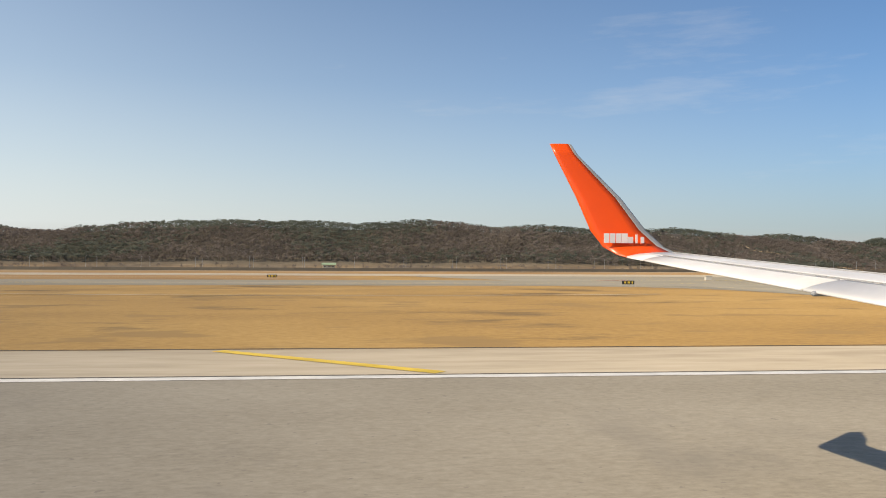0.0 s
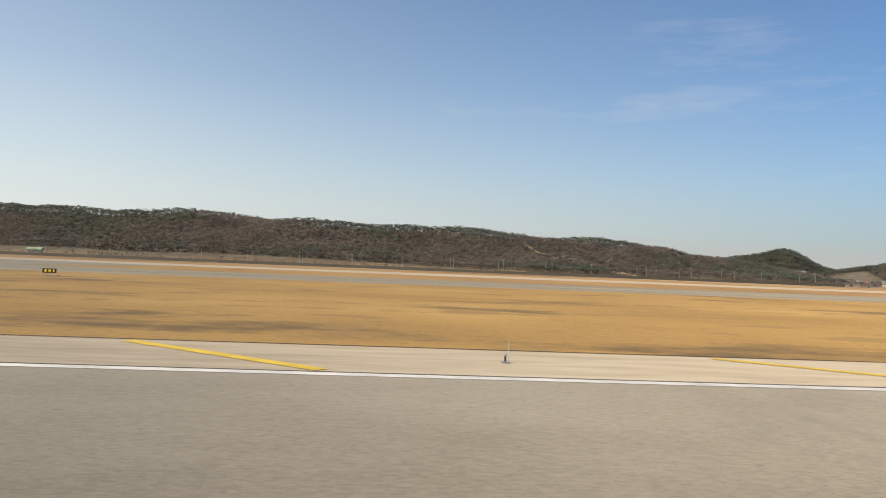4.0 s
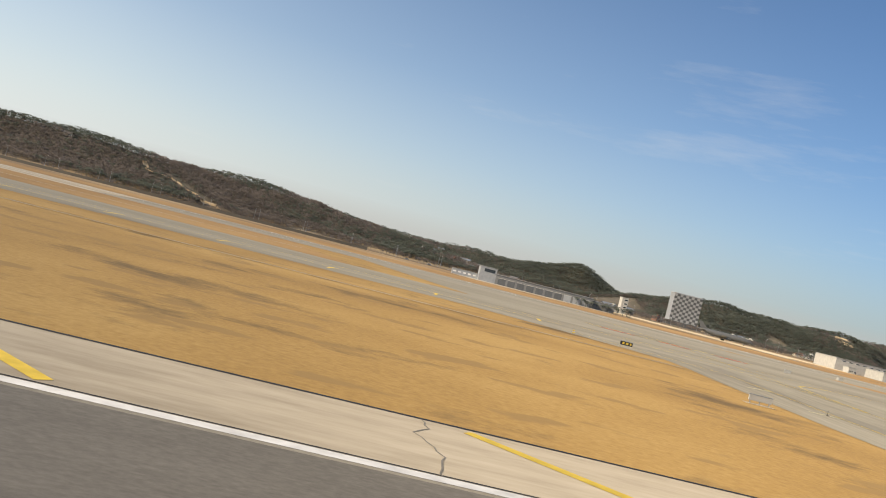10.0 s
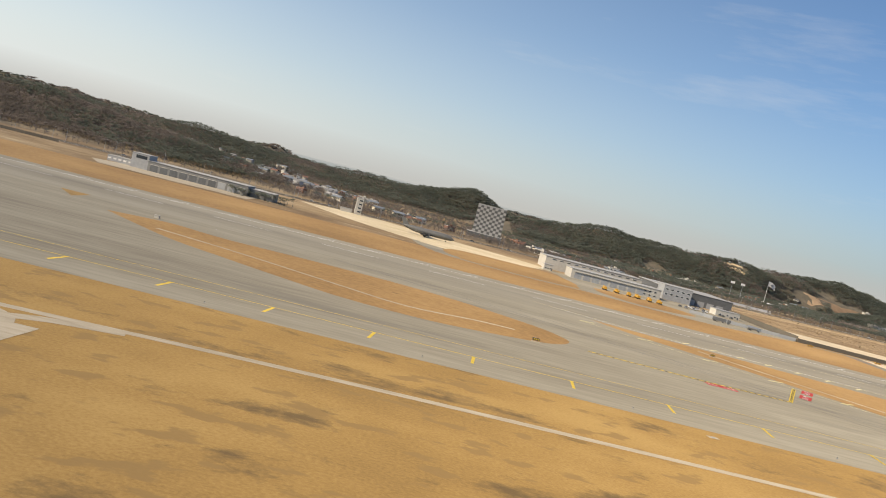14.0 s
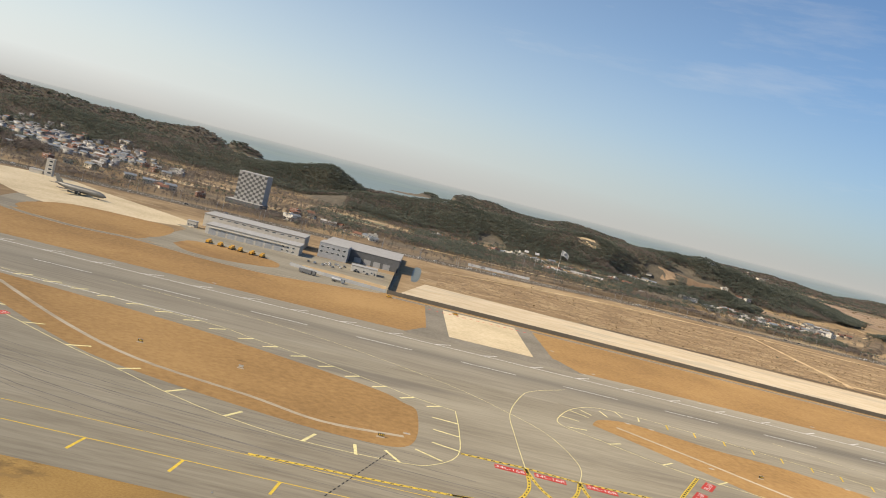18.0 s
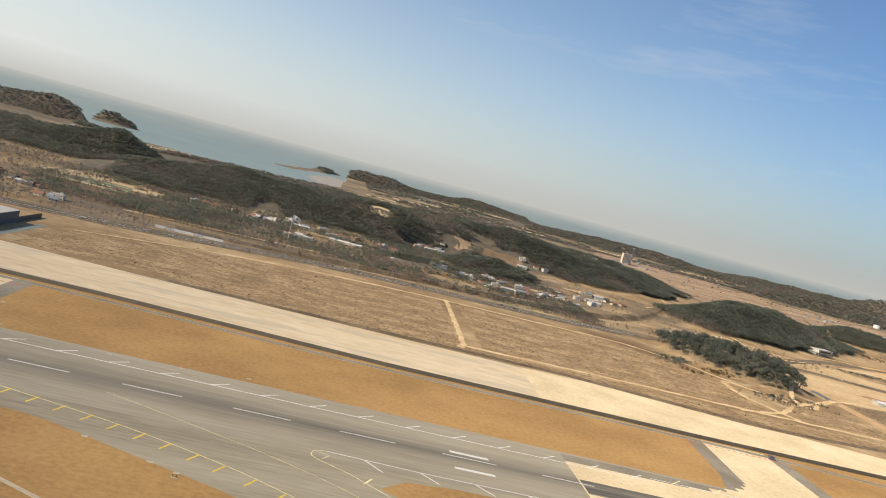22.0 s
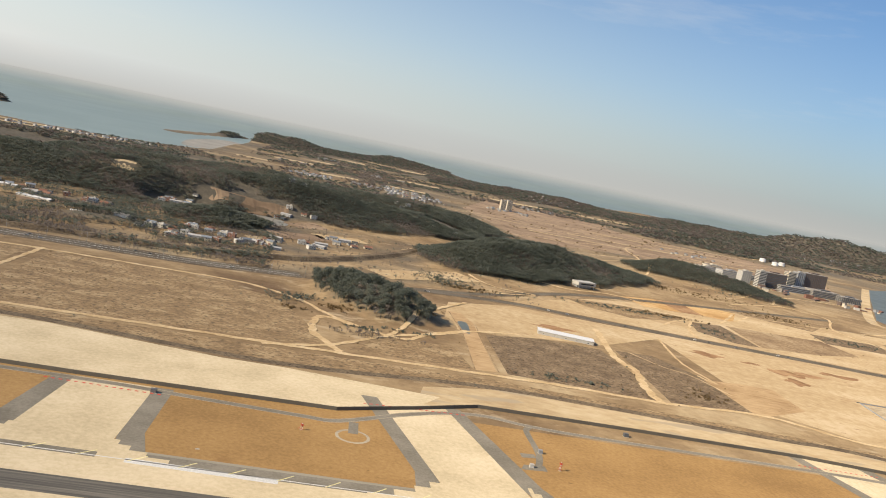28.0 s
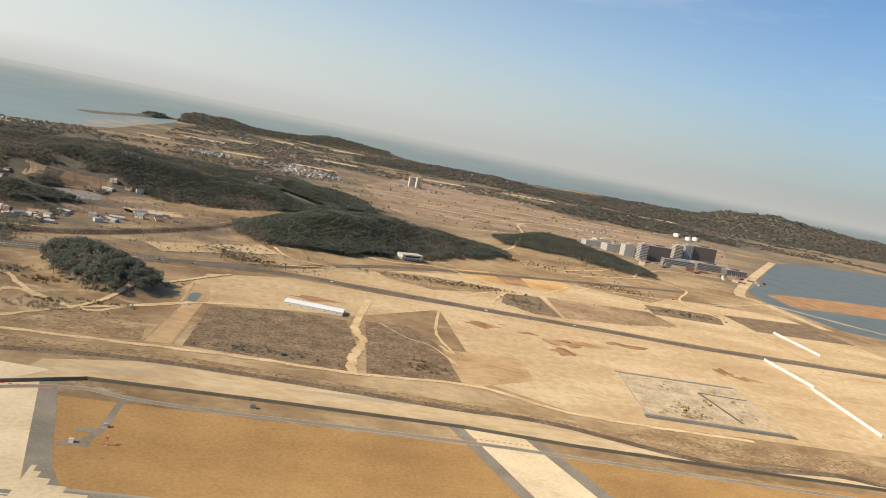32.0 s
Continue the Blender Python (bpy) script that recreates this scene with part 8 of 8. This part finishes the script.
def car(x, y, z, turn, paint, label):
    e = thing("car", label, "car", x, y, z, turn, "parked and passing cars")
    bxp("body", e, paint, 0, 0, 0.65, 4.4, 1.8, 0.7, 0.12)
    bxp("cabin", e, M_GLASS, -0.2, 0, 1.2, 2.3, 1.6, 0.55, 0.15)
    bxp("roof", e, paint, -0.2, 0, 1.48, 1.9, 1.45, 0.08, 0.03)
    wheels(e, (-1.4, 1.4), 0.8, 0.33)


CARS = [(M_WHITEP, "white car on the road"), (M_WALLD, "dark grey car on the road"), (M_STEEL, "silver car on the road")]
for i in range(26):
    k = rng.randrange(len(HIGHWAY) - 1)
    p, q = HIGHWAY[k], HIGHWAY[k + 1]
    if p.x < 300:
        continue
    s = rng.choice((-7, 7, -4, 4))
    m, lab = CARS[i % 3]
    car(p.x, p.y + s, 0.13, math.degrees(math.atan2(q.y - p.y, q.x - p.x)), m, lab)
for i in range(12):
    k = rng.randrange(len(BRANCH_B) - 1)
    p, q = BRANCH_B[k], BRANCH_B[k + 1]
    m, lab = CARS[i % 3]
    car(p.x + rng.uniform(0, 8), p.y + rng.choice((-3, 3)), 0.13, math.degrees(math.atan2(q.y - p.y, q.x - p.x)), m, lab)
for i in range(16):
    m, lab = CARS[i % 3]
    car(1318 + rng.uniform(0, 60), 652 + rng.choice((0, 8, 20)), 0.07, 90 + rng.uniform(-6, 6), m, lab.replace("on the road", "parked in the yard"))
car(1391, 567, 0.08, 170, M_YELP, "yellow follow-me car on the perimeter road")
car(1440, 560, 0.08, 175, M_YELP, "yellow follow-me car on the perimeter road")

# stored transport aircraft on the apron
pl = thing("stored_airliner", "dull grey stored jet airliner on the apron", "aircraft", 1103, 722, 0.07, -10)
bm = bmesh.new()
prof = [(-25, 0.4, 6.0), (-20, 1.5, 5.5), (-13, 2.5, 4.9), (-6, 2.8, 4.6), (12, 2.8, 4.6), (18, 2.6, 4.5), (22, 1.9, 4.1), (24.5, 0.8, 3.7), (25.4, 0.1, 3.5)]
rings = [[bm.verts.new((x, r * math.cos(a), z + r * math.sin(a))) for a in np.linspace(0, 2 * math.pi, 17)[:-1]] for x, r, z in prof]
for a, c in zip(rings[:-1], rings[1:]):
    for i in range(16):
        bm.faces.new((a[i], a[(i + 1) % 16], c[(i + 1) % 16], c[i]))
bm.faces.new(rings[0])
bm.faces.new(rings[-1][::-1])
bmesh.ops.recalc_face_normals(bm, faces=bm.faces)
for f in bm.faces:
    f.smooth = True
part("fuselage", bm, M_PLANE, pl)


def slab(name, pts, t, mat, parent, axis_='z', label=""):
    bm = bmesh.new()
    off = Vector((0, 0, t / 2)) if axis_ == 'z' else Vector((0, t / 2, 0))
    top = [bm.verts.new(Vector(p) + off) for p in pts]
    bot = [bm.verts.new(Vector(p) - off) for p in pts]
    bm.faces.new(top)
    bm.faces.new(bot[::-1])
    n = len(pts)
    for i in range(n):
        bm.faces.new((top[i], bot[i], bot[(i + 1) % n], top[(i + 1) % n]))
    bmesh.ops.recalc_face_normals(bm, faces=bm.faces)
    return part(name, bm, mat, parent, label)


for s in (-1, 1):
    slab("wing", [(5, s * 1.6, 3.2), (-4, s * 1.6, 3.2), (-9, s * 22, 4.6), (-6.5, s * 22, 4.6)], 0.5, M_PLANE, pl)
    slab("tailplane", [(-18, s * 0.5, 5.6), (-23, s * 0.5, 5.6), (-25.5, s * 8, 6.1), (-23.5, s * 8, 6.1)], 0.3, M_PLANE, pl)
    for k, (ex, ey) in enumerate(((1.5, 6.5), (-2.0, 12.5))):
        bm = bmesh.new()
        bmesh.ops.create_cone(bm, cap_ends=True, segments=14, radius1=0.95, radius2=0.75, depth=4.2, matrix=Matrix.Translation((ex, s * ey, 2.4)) @ Matrix.Rotation(-math.pi / 2, 4, 'Y'))
        part("engine", bm, M_PLANE, pl)
    bxp("main_gear", pl, M_TYRE, -2, s * 3, 0.7, 2.0, 0.9, 1.4, 0.2)
    bxp("gear_leg", pl, M_STEEL, -2, s * 3, 2.0, 0.3, 0.3, 1.8)
slab("fin", [(-16, 0, 6.0), (-23.5, 0, 6.0), (-26.5, 0, 13.0), (-23.5, 0, 13.0)], 0.35, M_PLANE, pl, 'y')
bxp("nose_gear", pl, M_TYRE, 18, 0, 0.5, 1.0, 0.6, 1.0, 0.15)
bxp("nose_leg", pl, M_STEEL, 18, 0, 1.6, 0.2, 0.2, 1.6)

# building pit with a grey floor, a low rim and two excavators
sheet("pit_floor", [(2832, 868), (2806, 736), (2950, 734), (2976, 866)], M_RUBBLE, 0.10, "grey rubble floor of a building pit", "earthwork")
panel_fence([(2828, 872), (2800, 728), (2962, 722), (2980, 872), (2828, 872)], 1.6, 18, M_WALLG, "pit_rim", "low grey wall round the building pit")
# flat dark grey strips along the pit's edges and across its floor
for x0, y0, x1, y1, w in ((2798, 724, 2966, 718, 9), (2826, 876, 2984, 876, 5), (2914, 834, 2918, 741, 4), (2914, 834, 2975, 830, 4)):
    bm = bmesh.new()
    ribbon(bm, split_line((x0, y0), (x1, y1), 10), w, 0.14)
    tagged(link_mesh("pit_edge_strip", bm, M_ROAD), "dark grey edge strip of the building pit", "earthwork", kind="structure")
heaps = []
for k in range(46):
    a_, u_ = rng.random(), rng.random()
    heaps.append((2812 + 150 * a_ + 20 * u_, 738 + 125 * u_ ** 1.4) if k > 22 else (2826 + 60 * a_, 736 + 34 * u_))
hx, hy2 = np.array([h[0] for h in heaps]), np.array([h[1] for h in heaps])
rub = wood("rubble_heaps", hx, hy2, M_RUBBLE, "broken concrete rubble in the building pit", [crowns(24, (1.0, 1.0, 0.7), (2.4, 2.0, 0.9), 0.5, 90 + k) for k in range(3)], (0.5, 1.5), 95, zs=np.full(len(hx), 0.1))
rub["category"] = "rubble"
for x, y, t in ((2860, 760, 30), (2905, 790, 110)):
    e = thing("excavator", "orange excavator in the building pit", "excavator", x, y, 0.12, t, "excavators")
    bxp("tracks", e, M_BLACK, 0, 0, 0.5, 4.0, 2.8, 1.0, 0.2)
    bxp("cab", e, M_YELP, -0.2, 0, 1.9, 3.2, 2.4, 1.7, 0.15)
    bm = bmesh.new()
    rod(bm, (1.2, 0, 1.8), (4.2, 0, 5.0), 0.3, 6)
    part("boom", bm, M_YELP, e)
    bm = bmesh.new()
    rod(bm, (4.2, 0, 5.0), (6.4, 0, 1.6), 0.24, 6)
    part("arm", bm, M_YELP, e)
    bxp("bucket", e, M_BLACK, 6.4, 0, 1.2, 1.0, 1.1, 0.9, 0.15)
# green sheeting on a hillside cutting
for x, y, w, d_ in ((1300, 1262, 44, 14), (1318, 1290, 40, 12), (1340, 1318, 46, 14), (1290, 1330, 40, 14), (1352, 1240, 30, 8), (1366, 1275, 26, 9)):
    bm = bmesh.new()
    ribbon(bm, split_line((x - w / 2, y), (x + w / 2, y + rng.uniform(-6, 6)), 6), d_, lift=0.35)
    tagged(link_mesh("green_sheeting", bm, M_GREENP), "faded green sheeting over a hillside cutting", "sheeting", kind="structure")
for cx, cy, rx, ry in ((1040, 1480, 38, 28), (582, 884, 8, 12), (1330, 1360, 46, 40), (1385, 1330, 26, 50), (1320, 1245, 60, 14)):
    bm = bmesh.new()
    ribbon(bm, split_line((cx - rx, cy), (cx + rx, cy + 8), 6), ry * 1.2, lift=0.4)
    tagged(link_mesh("bare_cutting", bm, M_OCHRE), "bare ochre earth cutting in the hillside", "cutting", kind="structure")
e = thing("hill_pavilion", "pale green-roofed pavilion among the hillside trees", "pavilion", -15, 790, float(land(-15, 790)), 4)
bxp("wall", e, M_CREAM, 0, 0, 1.5, 12, 6, 5)
part("roof", gable(13, 7, 4.2, 1.8), M_GREENP, e)
for k in range(3):
    window_parts(e, -4 + 4 * k, -3.04, 2.4, 1.8, 1.4)
for x, y in ((400, 942), (372, 948), (385, 955)):
    place_house(x, y, 2)

# ---------------------------------------------------------------- the airliner's wing at the start of the roll
wg = thing("aircraft_wing", "white airliner wing with an orange upturned winglet", "aircraft wing")
SECT = [(1.9, 19.2, 27.5, 2.9, 0.95), (4.5, 18.6, 24.6, 3.25, 0.72), (8.0, 17.6, 21.6, 3.72, 0.5), (12.0, 16.45, 18.75, 4.22, 0.32), (14.5, 15.75, 17.45, 4.52, 0.22), (15.75, 15.40, 16.75, 4.68, 0.16)]


def airfoil(sections, chord_from=0.0, chord_to=1.0, vertical=False):
    """A closed lofted surface. Sections: span place, trailing edge, leading edge, height, thickness."""
    bm = bmesh.new()
    loops = []
    us = np.linspace(chord_from, chord_to, 9)
    for s_ in sections:
        y, te, le, z, t = s_
        up = [(te + (le - te) * u, t * 1.45 * (u ** 0.75) * max(0.0, 1 - u) ** 0.55 + 0.012) for u in us]
        dn = [(te + (le - te) * u, -t * 0.75 * (u ** 0.8) * max(0.0, 1 - u) ** 0.55 - 0.012) for u in us[::-1]]
        loops.append([bm.verts.new((x, y, z + h)) for x, h in up + dn])
    n = len(loops[0])
    for a, c in zip(loops[:-1], loops[1:]):
        for i in range(n):
            bm.faces.new((a[i], a[(i + 1) % n], c[(i + 1) % n], c[i]))
    bm.faces.new(loops[0])
    bm.faces.new(loops[-1][::-1])
    bmesh.ops.recalc_face_normals(bm, faces=bm.faces)
    for f in bm.faces:
        f.smooth = True
    return bm


def between(y):
    for a, c in zip(SECT[:-1], SECT[1:]):
        if a[0] <= y <= c[0]:
            t = (y - a[0]) / (c[0] - a[0])
            return tuple(p + (q - p) * t for p, q in zip(a, c))
    return SECT[-1]


part("main_panel", airfoil(SECT, 0.26, 0.9), M_WHITEP, wg)
part("leading_edge", airfoil(SECT, 0.905, 1.0), M_STEEL, wg, "bare metal leading edge")
for y0, y1, nm in ((2.0, 8.0, "flap"), (8.06, 11.4, "flap"), (11.46, 15.2, "aileron"), (15.25, 15.75, "tip_panel")):
    mids = [between(y0)] + [s_ for s_ in SECT if y0 < s_[0] < y1] + [between(y1)]
    part(nm, airfoil(mids, 0.0, 0.255), M_WHITEP, wg)
f_ = between(11.2)
bxp("flap_fairing", wg, M_GREY, f_[1] + 0.15, f_[0], f_[3] - 0.02, 0.4, 0.09, 0.08, 0.03, "grey flap track fairing")
for a_, c_, u in ((9.0, 15.2, 0.262), (9.5, 15.6, 0.62)):
    bm = bmesh.new()
    pts = []
    for y in np.linspace(a_, c_, 10):
        s_ = between(y)
        t = s_[4] * 1.45 * (u ** 0.75) * (1 - u) ** 0.55
        pts.append(Vector((s_[1] + (s_[2] - s_[1]) * u, y, s_[3] + t + 0.02)))
    for p, q in zip(pts[:-1], pts[1:]):
        rod(bm, p, q, 0.012, 4)
    part("panel_seam", bm, M_WALLG, wg)
# winglet: its span runs upwards, curving out of the wing tip
WL = [(15.75, 15.40, 16.78, 4.68), (16.05, 15.30, 16.62, 4.74), (16.28, 15.08, 16.40, 4.90), (16.40, 14.84, 16.05, 5.25), (16.56, 14.58, 15.55, 5.95), (16.78, 14.17, 14.68, 6.88), (16.84, 14.08, 14.54, 7.12)]


def winglet(u0, u1):
    bm = bmesh.new()
    loops = []
    for k, (y, te, le, z) in enumerate(WL):
        p, q = WL[max(k - 1, 0)], WL[min(k + 1, len(WL) - 1)]
        n = Vector((0, -(q[3] - p[3]), q[0] - p[0])).normalized()
        us = np.linspace(u0, u1, 6)
        th = 0.10 * (le - te)
        up = [Vector((te + (le - te) * u, y, z)) + n * (th * (u ** 0.7) * max(0, 1 - u) ** 0.5 + 0.008) for u in us]
        dn = [Vector((te + (le - te) * u, y, z)) - n * (th * (u ** 0.7) * max(0, 1 - u) ** 0.5 + 0.008) for u in us[::-1]]
        loops.append([bm.verts.new(v) for v in up + dn])
    m = len(loops[0])
    for a, c in zip(loops[:-1], loops[1:]):
        for i in range(m):
            bm.faces.new((a[i], a[(i + 1) % m], c[(i + 1) % m], c[i]))
    bm.faces.new(loops[0])
    bm.faces.new(loops[-1][::-1])
    bmesh.ops.recalc_face_normals(bm, faces=bm.faces)
    for f in bm.faces:
        f.smooth = True
    return bm


wl = part("winglet", winglet(0.0, 0.86), M_ORANGE, wg, "glossy orange upturned winglet")
part("winglet_leading_edge", winglet(0.865, 1.0), M_GREY, wl, "grey metal leading edge")
for k, (w_, h_) in enumerate(((0.11, 0.2), (0.11, 0.2), (0.11, 0.2), (0.13, 0.2), (0.11, 0.13), (0.04, 0.18), (0.07, 0.13))):   # the airline's name, as plain white bars
    bxp("white_bar", wl, M_WHITEP, 15.12 + 0.128 * k, 16.17, 4.98 + h_ / 2, w_, 0.02, h_)

# ---------------------------------------------------------------- set up at half size
for ob in list(scene.objects):
    if ob.parent is None and ob.type in {'MESH', 'EMPTY', 'FONT', 'CURVE'}:
        ob.matrix_basis = Matrix.Diagonal((HALF, HALF, HALF, 1)) @ ob.matrix_basis
